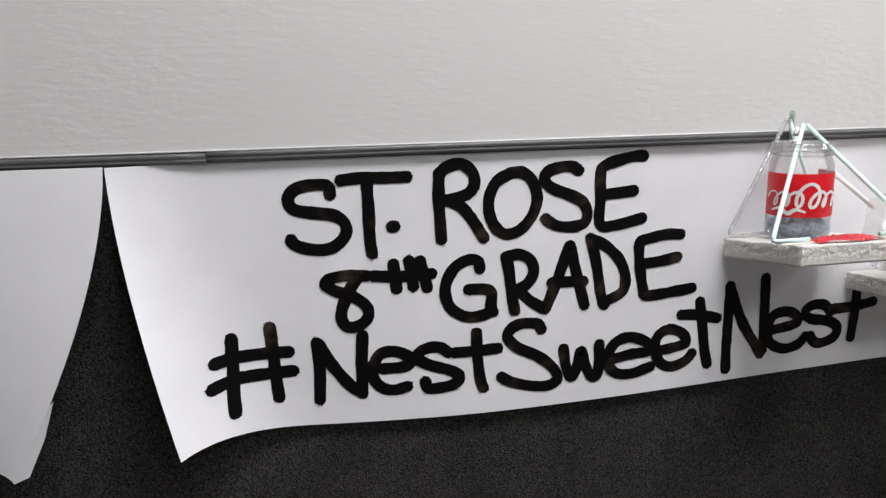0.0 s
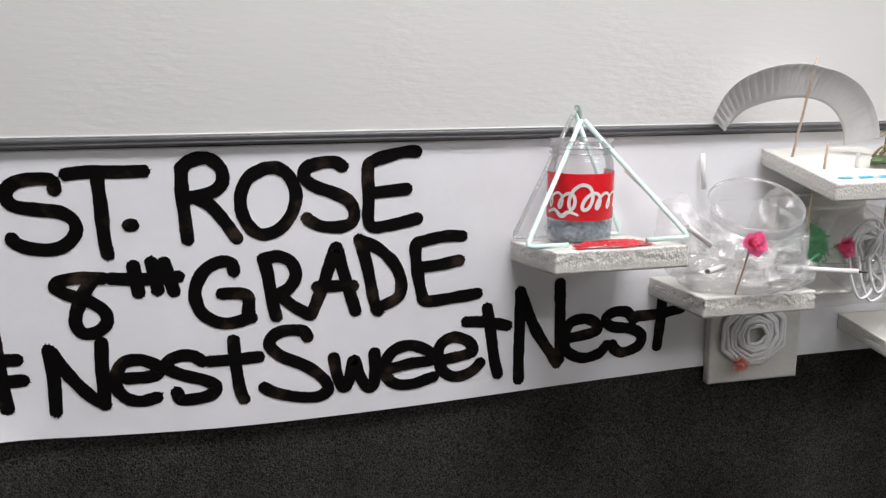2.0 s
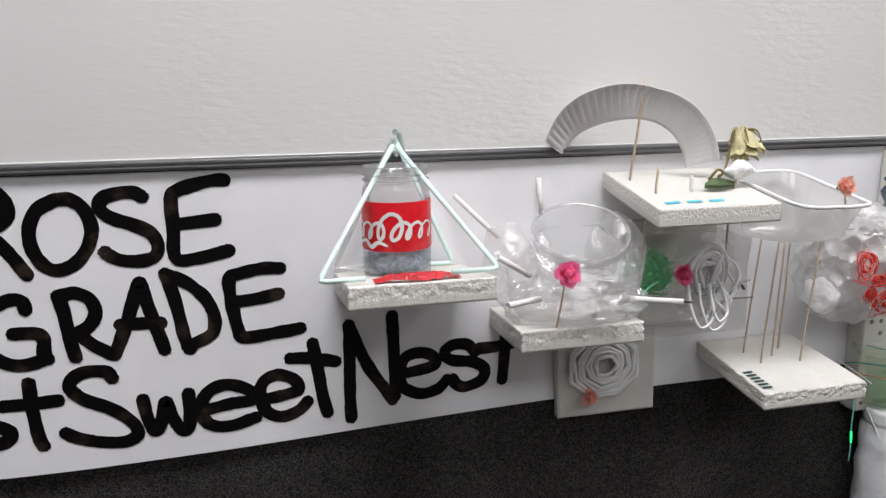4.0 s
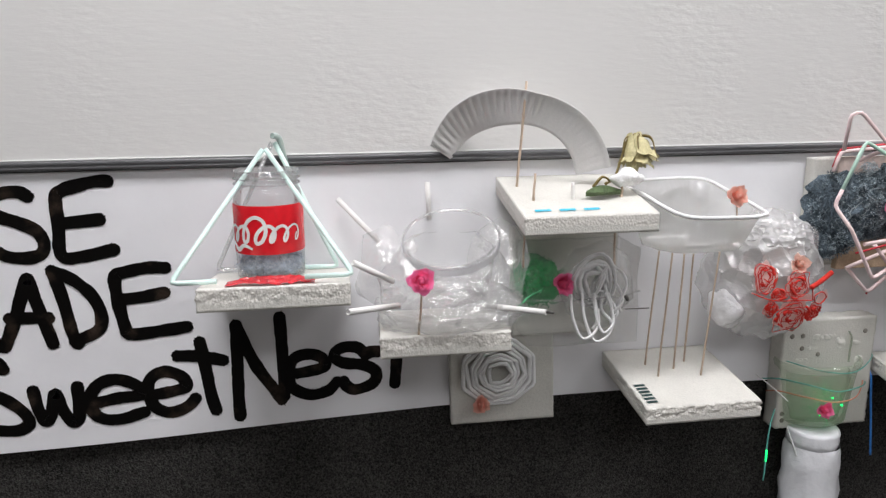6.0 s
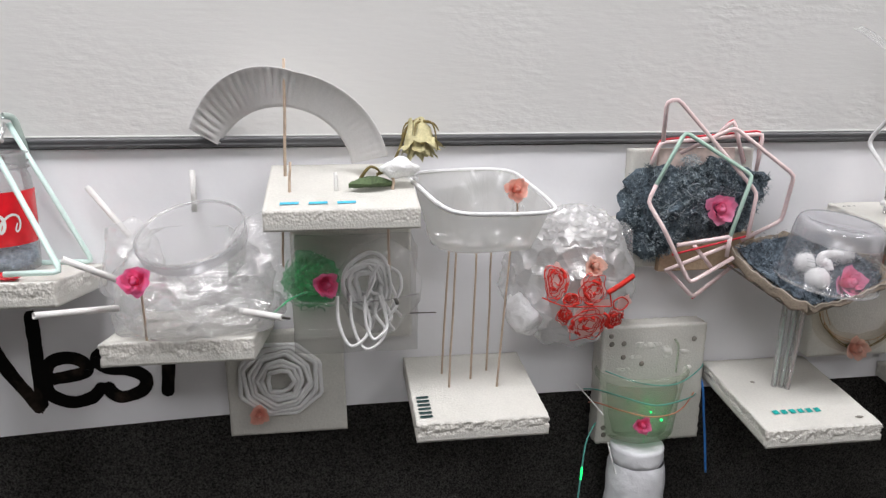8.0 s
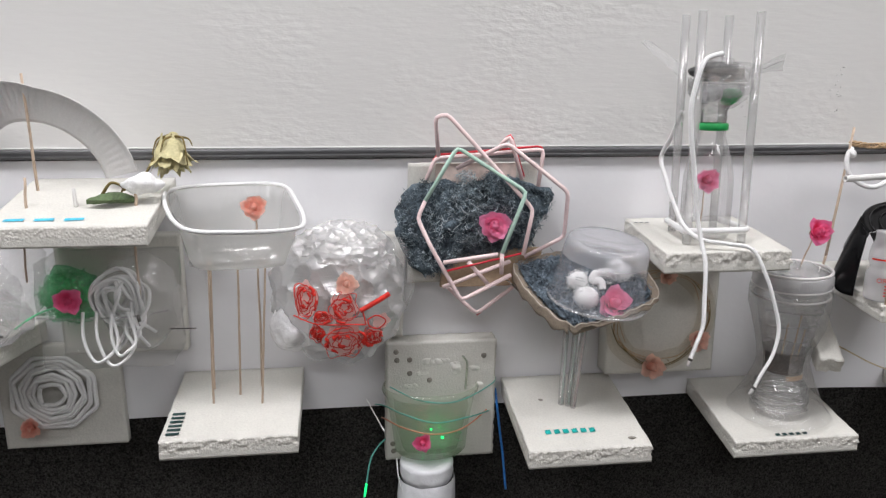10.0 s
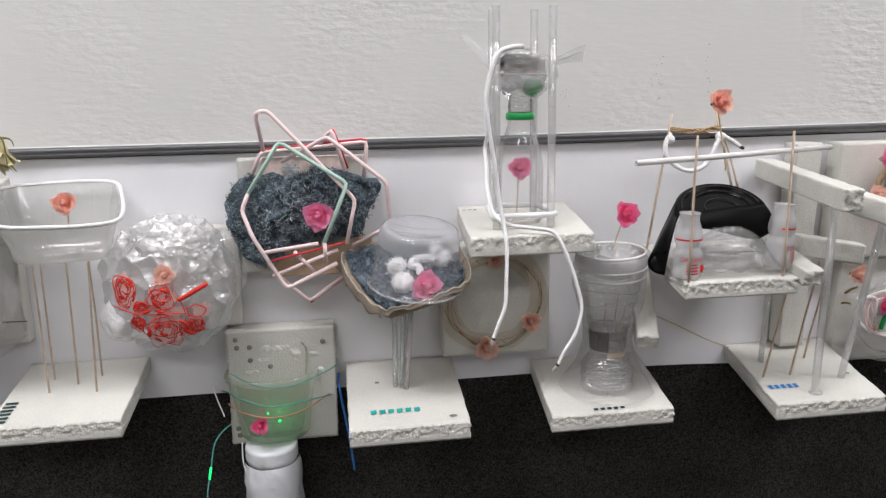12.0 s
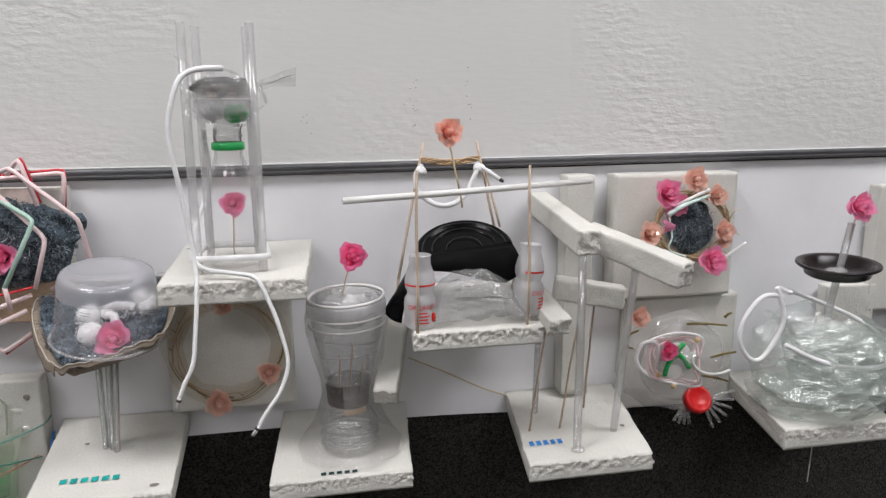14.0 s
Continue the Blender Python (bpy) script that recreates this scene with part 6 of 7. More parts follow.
for k in range(34):
    a = k * 0.187 + 0.1
    p = Vector((1.552 + 0.062 * math.cos(a), -0.039, 0.787 + 0.062 * math.sin(a)))
    d = Vector((math.cos(a * 3.3), -0.3, math.sin(a * 2.7))) * 0.008
    part("sprig", tube([p, p + d * 0.7], 0.0007, 5, taper=0.4), STALK if k % 3 else TWIG, ring)
part("faded_film", sheet(64, 5, lambda u, v: Vector((1.552 + (0.0500 + 0.026 * v + 0.006 * noise.noise((math.cos(u * 6.2832) * 2.2, math.sin(u * 6.2832) * 2.2, v))) * math.cos(u * 6.2832), -0.0350 - 0.002 * math.sin(3.14159 * v), 0.787 + (0.0490 + 0.025 * v + 0.006 * noise.noise((math.cos(u * 6.2832) * 2.2, math.sin(u * 6.2832) * 2.2, v + 5))) * math.sin(u * 6.2832)))), FADED, ring, "beige film of dried glue")
for x, z, s in ((1.540, 0.725, 0.017), (1.600, 0.759, 0.015), (1.552, 0.845, 0.012)):
    rose((x, -0.049, z), s, "peach", (0.1, -1, 0.1), x * 900)

# ---- tower with the bottle ----
shelf_t, top_t = foam_shelf("white foam board with a ragged front under a bottle", 1.500, 1.648, 0.899, 0.910, 0.023, yf=-0.152, shift=0.010, torn=1.4, seed=13)
ink_bars(shelf_t, top_t, 1.513, 1.534, -0.030, -0.024, 3, MARK_INK)
for x, y in ((1.538, -0.121), (1.604, -0.121), (1.597, -0.066), (1.545, -0.066)):
    straw([(x, y, top_t(x, y) + 0.001), (x - 0.001, y + 0.002, 1.156)], 0.0048, TUBE_CLEAR, "tall clear plastic tube standing upright", n=14)
band = [(1.532, -0.127, 0.918), (1.610, -0.127, 0.918), (1.604, -0.060, 0.919), (1.539, -0.060, 0.919)]
loop = []
for k in range(4):
    a, b = Vector(band[k]), Vector(band[(k + 1) % 4])
    loop += [a.lerp(b, 0.08), a.lerp(b, 0.5), a.lerp(b, 0.92)]
single("cord_band", tube(loop, 0.0036, 8, True), CORD, "white cord band round the clear tubes", "cord", at=(1.57, -0.09, 0.912))
tb = (1.573, -0.091, top_t(1.573, -0.09))
tall = thing("clear_bottle", tb, "small clear bottle with a green collar", "bottle")
part("bottle_wall", lathe([(0.0, 0.001), (0.025, 0.001), (0.0282, 0.005), (0.0285, 0.05), (0.0278, 0.072), (0.024, 0.092), (0.0185, 0.108), (0.0148, 0.118), (0.0148, 0.131)], tb, 40), CLEAR, tall)
part("collar", lathe([(0.0150, 0.1245), (0.0172, 0.1250), (0.0175, 0.128), (0.0172, 0.1325), (0.0150, 0.133)], tb, 32), GREEN_PLASTIC, tall, "green plastic collar")
part("upper_neck", lathe([(0.0145, 0.131), (0.0145, 0.138), (0.0158, 0.1395), (0.0145, 0.141), (0.0145, 0.146), (0.017, 0.152), (0.0260, 0.158), (0.0305, 0.168), (0.0310, 0.181), (0.0320, 0.183)], tb, 40), CUP_SILVER, tall).visible_shadow = False
part("film_wrap", crumple((1.573, -0.088, tb[2] + 0.176), (0.036, 0.033, 0.026), 60, 0.006, 31, 0.0, 5), CUP_FILM, tall, "loose film round the upper cup")
# White lump added to give the silvery reflections inside the clear cup.
part("pebble", ball((1.561, -0.100, tb[2] + 0.167), (0.0165, 0.014, 0.0115), 4, 0.003, 90, 1), BAG_WHITE, tall, "white lump for the cup's bright reflections")
part("grey_bit", ball((1.575, -0.080, tb[2] + 0.164), (0.018, 0.010, 0.008), 3, 0.004, 90, 6), GREY_BIT, tall)
part("green_bit", ball((1.584, -0.103, tb[2] + 0.163), (0.0135, 0.012, 0.010), 3, 0.003, 90, 2), GREEN_PLASTIC, tall)
part("grey_bit", crumple((1.569, -0.092, tb[2] + 0.190), (0.026, 0.022, 0.010), 40, 0.004, 33, 1.1, 4), GREY_BIT, tall, "crumpled dark film in the cup", smooth=False)
part("peach_bit", ball((1.580, -0.106, tb[2] + 0.182), (0.006, 0.004, 0.004), 3, 0.001, 90, 4), PEACH, tall)
part("peach_bit", ball((1.562, -0.108, tb[2] + 0.182), (0.006, 0.004, 0.003), 3, 0.001, 90, 5), PEACH, tall)
part("water_line", lathe([(0.0, 0.1765), (0.0295, 0.1765), (0.0303, 0.1778), (0.0295, 0.179), (0.0, 0.1788)], tb, 40), CRYSTAL, tall)
part("cup_rim", tube([(tb[0] + 0.0305 * math.cos(a), tb[1] + 0.0305 * math.sin(a), tb[2] + 0.1775) for a in [math.pi * (1.08 + 0.84 * k / 20) for k in range(21)]], 0.0011, 6), MILK_PLASTIC, tall, "bright cut rim of the cup")
part("dark_film", lathe([(0.0300, 0.181), (0.0312, 0.186), (0.0300, 0.193)], tb, 30, turn=150, start=195, wobble=0.10, seed=2), WAIST, tall, "dark torn film band")
rose((1.574, -0.086, 0.970), 0.0150, "pink", (0, -1, 0.1), 15)
skewer((1.572, -0.084, 0.910), (1.573, -0.083, 0.960), 0.0009, WOOD, "thin stick under a pink paper rose", "toothpick", "toothpick")
for a, b, c, d in (((1.513, -0.010, 1.128), (1.522, -0.012, 1.130), (1.548, -0.060, 1.098), (1.540, -0.060, 1.090)), ((1.598, -0.115, 1.090), (1.600, -0.115, 1.098), (1.648, -0.10, 1.114), (1.646, -0.10, 1.093)), ((1.545, -0.126, 1.105), (1.600, -0.126, 1.102), (1.600, -0.126, 1.068), (1.545, -0.126, 1.062))):
    bm = sheet(10, 6, lambda u, v: (Vector(a) * (1 - v) + Vector(d) * v) * (1 - u) + (Vector(b) * (1 - v) + Vector(c) * v) * u + Vector((0, 0.004 * noise.noise((u * 5, v * 3, a[0] * 20)), 0.004 * noise.noise((u * 4, v * 2, a[0] * 9)))))
    single("film_strip", bm, STRIP, "loose strip of clear film on the tower", "film strip", at=a)
lace = thing("shoelace", (1.537, -0.15, 0.79), "white shoelace looping down from the tower", "shoelace", "white laces on the tower")
part("lace", tube(bend([(1.572, -0.100, 1.112), (1.555, -0.128, 1.111), (1.540, -0.130, 1.106), (1.531, -0.135, 1.094), (1.522, -0.140, 1.060), (1.523, -0.142, 1.030), (1.530, -0.143, 0.985), (1.535, -0.145, 0.945), (1.539, -0.152, 0.915), (1.540, -0.165, 0.890), (1.537, -0.176, 0.850), (1.534, -0.183, 0.825), (1.526, -0.188, 0.808), (1.520, -0.190, 0.793)], 6), 0.0030, 8, taper=0.7), CORD, lace)
lace_tip = part("aglet", tube([(1.520, -0.190, 0.794), (1.517, -0.191, 0.783)], 0.0022, 8), MILK_PLASTIC, lace, "white plastic lace tip")
part("aglet_band", tube([(1.5195, -0.1902, 0.7915), (1.5185, -0.1905, 0.789)], 0.0026, 8), SCREW, lace_tip, "dark band on the lace tip")
lace2 = thing("shoelace", (1.60, -0.16, 0.74), "white shoelace hanging over the foam edge", "shoelace", "white laces on the tower")
part("lace", tube(bend([(1.546, -0.068, 1.048), (1.546, -0.045, 1.018), (1.544, -0.023, 0.990), (1.540, -0.050, 0.968), (1.534, -0.085, 0.947), (1.533, -0.125, 0.922), (1.548, -0.142, 0.911), (1.575, -0.148, 0.907), (1.598, -0.157, 0.902), (1.612, -0.166, 0.874), (1.621, -0.172, 0.845), (1.626, -0.178, 0.816), (1.617, -0.186, 0.790), (1.602, -0.192, 0.770), (1.594, -0.195, 0.757)], 6), 0.0028, 8, taper=0.7), CORD, lace2)
lace2_tip = part("aglet", tube([(1.595, -0.195, 0.758), (1.588, -0.196, 0.749)], 0.0020, 8), MILK_PLASTIC, lace2, "white plastic lace tip")
part("aglet_band", tube([(1.5938, -0.1952, 0.7565), (1.592, -0.1954, 0.7545)], 0.0025, 8), SCREW, lace2_tip, "dark band on the lace tip")

# ---- hourglass vase ----
shelf_k, top_k = foam_shelf("white foam board with black marker under a vase", 1.599, 1.756, 0.672, 0.686, 0.020, yf=-0.160, shift=0.014, seed=14)
ink_bars(shelf_k, top_k, 1.655, 1.698, -0.1555, -0.1455, 5, MARK_INK)
va = (1.692, -0.093, top_k(1.692, -0.093))
vase = thing("bottle_vase", va, "hourglass vase of two clear ribbed bottles", "vase")
prof = [(0.033, 0.001), (0.0345, 0.006), (0.0325, 0.012), (0.0345, 0.018), (0.0320, 0.024), (0.0335, 0.030), (0.0300, 0.038), (0.0240, 0.046), (0.0210, 0.052)]
for k in range(10):
    grow = 0.0212 + 0.0178 * (k / 9) ** 1.1
    prof += [(grow, 0.056 + 0.0095 * k), (grow + 0.0012, 0.059 + 0.0095 * k), (grow + 0.0002, 0.063 + 0.0095 * k)]
prof += [(0.0405, 0.156), (0.0395, 0.160), (0.0405, 0.168), (0.0385, 0.174), (0.0385, 0.181)]
part("vase_wall", lathe(prof, va, 48, wobble=0.012), RIBBED, vase)
part("film_sleeve", lathe([(0.061, 0.001), (0.053, 0.012), (0.043, 0.032), (0.034, 0.052), (0.030, 0.066), (0.0330, 0.085), (0.0410, 0.112), (0.0465, 0.140), (0.0470, 0.158), (0.0445, 0.178)], va, 72, wobble=0.07, seed=4), SLEEVE, vase, "loose clear film sleeve")
part("rim_band", lathe([(0.0440, 0.163), (0.0455, 0.168), (0.0452, 0.178), (0.0430, 0.183), (0.0405, 0.181)], va, 48, wobble=0.02), CLOUD_PLASTIC, vase, "milky rolled rim")
# Rim rings; the lowest, at 0.153, is a milky ring modelling a bright highlight.
for h, r, thick in ((0.153, 0.0440, 0.0013), (0.183, 0.0430, 0.0018), (0.165, 0.0452, 0.0010)):
    part("rim_ring", tube([(va[0] + r * math.cos(a), va[1] + r * math.sin(a), va[2] + h + 0.0020 * math.sin(a + 1)) for a in [k * math.pi / 16 for k in range(32)]], thick, 8, True), MILK_PLASTIC, vase, "pale ring of rim plastic and painted highlight")
for h, r in ((0.008, 0.030), (0.015, 0.031), (0.022, 0.031), (0.029, 0.029), (0.035, 0.027)):
    part("coil", tube([(va[0] + r * math.cos(a), va[1] + r * math.sin(a), va[2] + h) for a in [k * math.pi / 14 for k in range(28)]], 0.0021, 8, True), TUBE_CLEAR, vase)
part("waist_band", lathe([(0.0222, 0.054), (0.0232, 0.057), (0.0226, 0.063), (0.0238, 0.068), (0.0240, 0.075), (0.0258, 0.083)], va, 40, wobble=0.03, seed=5), WAIST, vase, "silvery brown band round the vase waist")
part("waist_panel", lathe([(0.0250, 0.0555), (0.0258, 0.060), (0.0264, 0.070), (0.0278, 0.082)], va, 24, turn=66, start=186), WAIST_BROWN, vase, "dark brown side of the waist band")
part("waist_line", lathe([(0.0238, 0.0475), (0.0236, 0.0510), (0.0234, 0.0535)], va, 30, turn=70, start=250), CARD, vase, "thin brown line under the band")
# Pale arcs added across the front as modelled highlights of the ribbed wall.
for h, r in ((0.100, 0.0305), (0.118, 0.0340), (0.136, 0.0375), (0.088, 0.0282)):
    part("rib", tube([(va[0] + r * math.cos(a), va[1] + r * math.sin(a), va[2] + h + 0.002 * math.sin(a * 2 + h * 90)) for a in [math.pi * (1.05 + 0.9 * k / 20) for k in range(21)]], 0.0011, 6), TUBE_CLEAR, vase)
part("mouth_film", crumple((va[0], va[1] - 0.004, va[2] + 0.172), (0.036, 0.034, 0.019), 90, 0.004, 61, 1.1, 5), BAG_FILM, vase, "wadded film in the mouth")
part("top_film", lathe([(0.0, 0.166), (0.018, 0.168), (0.028, 0.174), (0.0375, 0.178)], va, 40, wobble=0.10), VEIL, vase)
for k in range(3):
    a = 3.9 + k * 0.75
    part("twig", tube([(va[0] + 0.015 * math.cos(a), va[1] + 0.015 * math.sin(a), va[2] + 0.068), (va[0] + 0.021 * math.cos(a + 0.3), va[1] + 0.020 * math.sin(a + 0.3), va[2] + 0.120 + 0.014 * math.sin(k * 2))], 0.0009, 6), RAFFIA, vase)
for a, b in (((1.676, -0.100, 0.845), (1.671, -0.105, 0.872)), ((1.682, -0.11, 0.845), (1.684, -0.112, 0.874)), ((1.705, -0.10, 0.84), (1.716, -0.108, 0.866))):
    straw([a, b], 0.0042, TUBE_CLEAR, "clear straw standing in the vase")
skewer((1.686, -0.110, 0.86), (1.695, -0.118, 0.906), 0.0009, WOOD, "thin stick under a pink paper rose", "toothpick", "toothpick")
rose((1.698, -0.122, 0.913), 0.0165, "deep", (0, -1, 0.35), 100)

# ---- black bowl nest ----
foam_bar("white foam bar sloping out from the wall", (1.765, -0.004, 0.815), (1.731, -0.128, 0.748), 0.027, 0.022, 3)
shelf_h, top_h = foam_shelf("white foam board with a very ragged front", 1.758, 1.903, 0.835, 0.846, 0.020, yf=-0.168, shift=0.015, torn=1.7, seed=15)
bowl_m = Matrix.Translation((1.825, -0.115, 0.9130)) @ pose(0, 0, 0, 25, -6, -4)
bowl = thing("black_bowl", (1.828, -0.08, 0.85), "glossy black plastic bowl cut open and upturned", "plastic bowl")
base_bm = lathe([(0.0545, -0.002), (0.0555, 0.001), (0.0530, 0.0030), (0.0500, 0.0025), (0.0470, 0.0030), (0.0440, 0.0010), (0.0380, 0.0012), (0.0365, 0.0024), (0.0350, 0.0012), (0.0, 0.0014)], (0, 0, 0), 40, turn=180)
base_bm.transform(bowl_m)
part("bowl_base", base_bm, BLACK_PLASTIC, bowl, "", False).modifiers.new("thickness", "SOLIDIFY").thickness = 0.001
wall_bm = lathe([(0.0545, -0.002), (0.058, -0.016), (0.062, -0.034), (0.064, -0.048)], (0, 0, 0), 32, turn=180)
wall_bm.transform(bowl_m)
part("bowl_wall", wall_bm, BLACK_PLASTIC, bowl).modifiers.new("thickness", "SOLIDIFY").thickness = 0.001


def cut_panel(u, v):
    """The wall panel folded down along the straight cut, deeper at one end."""
    top_edge = bowl_m @ Vector((-0.0545 + 0.109 * u, -0.001, 0.002))
    drop = 0.018 + 0.026 * u ** 1.2 - 0.010 * max(0.0, u - 0.88) * 8
    bulge = 0.010 * math.sin(math.pi * v * 0.7) * max(0.0, u - 0.7) * 3
    return top_edge + Vector((bulge, -0.004 * math.sin(math.pi * v) - 0.010 * v, -drop * v + 0.003 * math.sin(u * 6) * v))


# Base rings in a greyer black, with their highlights painted in.
for r in (0.0475, 0.0365, 0.0200):
    ring_bm = tube([(r * math.cos(a), r * math.sin(a), 0.0034) for a in [math.pi * k / 24 for k in range(25)]], 0.0006, 6)
    ring_bm.transform(bowl_m)
    part("base_ring", ring_bm, BLACK_LINE, bowl)
part("cut_panel", sheet(24, 8, cut_panel), BLACK_MATTE, bowl).modifiers.new("thickness", "SOLIDIFY").thickness = 0.001


def flap_at(u, v):
    """The bowl's side wall hanging down beside the cut, ragged and curling in at its end."""
    front = (bowl_m @ Vector((-0.0550, 0.0, -0.003))).lerp(Vector((1.751, -0.124, 0.834)), v)
    back = (bowl_m @ Vector((-0.0410, 0.0380, -0.003))).lerp(Vector((1.747, -0.086, 0.848 - 0.004 * math.sin(u * 9))), v)
    bow = math.sin(math.pi * u) * v ** 1.6
    return front.lerp(back, u) + Vector((-0.014 * bow - 0.001 * math.sin(math.pi * v), -0.003 * bow, 0.004 * noise.noise((u * 4, v * 4, 2)) * v))


part("side_flap", sheet(12, 16, flap_at), BLACK_PLASTIC, bowl).modifiers.new("thickness", "SOLIDIFY").thickness = 0.001


def cloudy(u, v):
    """Film slumped from under the cut down to the board, in shallow folds."""
    q = Vector((u * 3.2, v * 4.5, 1.0))
    fold = 0.5 - 1.4 * abs(noise.noise(q)) + 0.3 - 0.8 * abs(noise.noise(q * 2.3 + Vector((4, 0, 2))))
    edge = math.sin(math.pi * u) ** 0.35
    return Vector((1.780 + 0.108 * u, -0.130 - 0.030 * v ** 0.85 + 0.003 * fold, 0.842 + (0.054 * (1 - v) ** 0.80 - 0.012 * u * (1 - v)) * edge + 0.004 * fold * edge + 0.002))


inner = single("cloudy_film", sheet(60, 40, cloudy), SMOKE, "cloudy crumpled film heaped under the bowl", "plastic film", at=(1.832, -0.105, 0.838))


def wrapped_text(words, size, at, r, height):
    """Printed words wrapped round an upright bottle's front."""
    cu = bpy.data.curves.new("print", "FONT")
    cu.body, cu.size, cu.align_x, cu.resolution_u = words, size, "CENTER", 2
    ob = bpy.data.objects.new("print", cu)
    me = bpy.data.meshes.new_from_object(ob)
    bm = bmesh.new()
    bm.from_mesh(me)
    bpy.data.objects.remove(ob)
    bpy.data.meshes.remove(me)
    for v in bm.verts:
        a = v.co.x / r - math.pi / 2
        v.co = Vector((at[0] + r * math.cos(a), at[1] + r * math.sin(a), height + v.co.y))
    return bm


def drink_bottle(at, lean, words, size):
    ob = thing("drink_bottle", at, "small milky drink bottle printed in red", "bottle", "small drink bottles")
    part("bottle_wall", lathe([(0.0, 0.0), (0.0155, 0.0), (0.0175, 0.003), (0.0178, 0.026), (0.0170, 0.031), (0.0142, 0.035), (0.0142, 0.038), (0.0165, 0.043), (0.0168, 0.050), (0.0150, 0.058), (0.0120, 0.066), (0.0118, 0.074), (0.0128, 0.0755), (0.0105, 0.0758), (0.0100, 0.066)], at, 32), CLOUD_PLASTIC, ob)
    part("label_text", wrapped_text(words, 0.0078, at, 0.0182, at[2] + 0.0215), RED_PRINT, ob, "red printed word")
    for k, (w, h) in enumerate(((0.014, 0.0175), (0.017, 0.0140), (0.015, 0.0105), (0.016, 0.0070))):
        part("label_bar", lathe([(0.0181, h), (0.0181, h + 0.0016)], at, 14, turn=w / 0.018 * 57, start=-118), RED_PRINT, ob)
    part("label_bar", lathe([(0.0170, 0.0455), (0.0171, 0.0475)], at, 30, turn=170, start=-175), RED_PRINT, ob)
    part("label_drop", ball((at[0] + 0.0120, at[1] - 0.0138, at[2] + 0.013), (0.0028, 0.0010, 0.0050), 2), RED_PRINT, ob)
    ob.rotation_euler = lean
    ob.scale = (size, size, size * 1.07)
    return ob


drink_bottle((1.769, -0.145, top_h(1.769, -0.145)), (0, 0, 0), "ORGANIC", 0.99)
drink_bottle((1.892, -0.139, top_h(1.89, -0.139) + 0.006), (0.02, 0.08, 0.9), "ORGANIC", 0.97)
single("film_scrap", sheet(8, 8, lambda u, v: Vector((1.866 + 0.028 * u, -0.135 - 0.02 * v, 0.842 + 0.032 * (1 - v) * (0.4 + 0.6 * u) + 0.002 * noise.noise((u * 5, v * 5, 2))))), VEIL, "crumpled film scrap beside a bottle", "film scrap", at=(1.87, -0.14, 0.84))
skewer((1.763, -0.164, top_h(1.763, -0.164) - 0.004), (1.763, -0.163, 1.015), 0.0017)
skewer((1.887, -0.160, top_h(1.887, -0.16) - 0.004), (1.887, -0.156, 1.017), 0.0017)
skewer((1.757, -0.058, 0.868), (1.793, -0.032, 1.032), 0.0017)
skewer((1.757, -0.058, 0.868), (1.754, -0.055, 0.842), 0.0016)
skewer((1.878, -0.045, 0.925), (1.862, -0.014, 1.030), 0.0017)
skewer((1.884, -0.05, 0.925), (1.868, -0.03, 1.0), 0.0015)
straw([(1.687, -0.172, 0.9815), (1.790, -0.155, 0.9835), (1.985, -0.088, 0.9835)], 0.0035, WHITE_STRAW, "long white paper straw laid across two skewers", corner=0.02)
twist = thing("raffia_twist", (1.82, -0.03, 1.0), "twisted brown raffia between two skewers", "raffia")
for k in range(5):
    pts = [(1.789 + 0.072 * i / 10, -0.034 + (0.0022 + 0.0010 * k % 0.003) * math.sin(i * (0.8 + 0.25 * k) + k * 1.25), 1.008 - 0.004 * math.sin(math.pi * i / 10) + 0.0030 * math.cos(i * 1.4 + k * 1.25)) for i in range(11)]
    part("strand", tube(bend(pts, 3), 0.0012, 6), RAFFIA, twist)
cord([(1.790, -0.036, 1.002), (1.782, -0.040, 0.988), (1.785, -0.043, 0.970), (1.803, -0.047, 0.956), (1.822, -0.048, 0.954), (1.840, -0.045, 0.964), (1.853, -0.040, 0.985), (1.860, -0.036, 0.998)], 0.0031, CORD, "white cord loop tied to two skewers", "cord")
single("cord_knot", ball((1.789, -0.038, 0.995), (0.0065, 0.005, 0.006), 3, 0.0015, 150), CORD, "white cord knot on a skewer", "knot", at=(1.789, -0.038, 0.99))
single("cord_knot", ball((1.861, -0.036, 0.996), (0.0075, 0.005, 0.0065), 3, 0.0015, 150, 4), CORD, "white cord knot on a skewer", "knot", at=(1.861, -0.036, 0.99))
cord([(1.862, -0.038, 0.998), (1.872, -0.042, 0.992), (1.884, -0.046, 0.983)], 0.0026, CORD, "short loose end of white cord", "cord")
skewer((1.8835, -0.046, 0.9835), (1.888, -0.047, 0.980), 0.0024, SCREW, "dark tip of a white cord", "cord_tip", "cord")
rose((1.802, -0.137, 1.046), 0.0165, "coral", (0.2, -1, 0.25), 0)
skewer((1.816, -0.130, 0.983), (1.804, -0.128, 1.038), 0.0011, TWIG, "thin pale stick under a coral rose", "toothpick", "toothpick")
skewer((1.816, -0.130, 0.983), (1.820, -0.128, 0.963), 0.0011, TWIG, "thin pale stick under a coral rose", "toothpick", "toothpick")

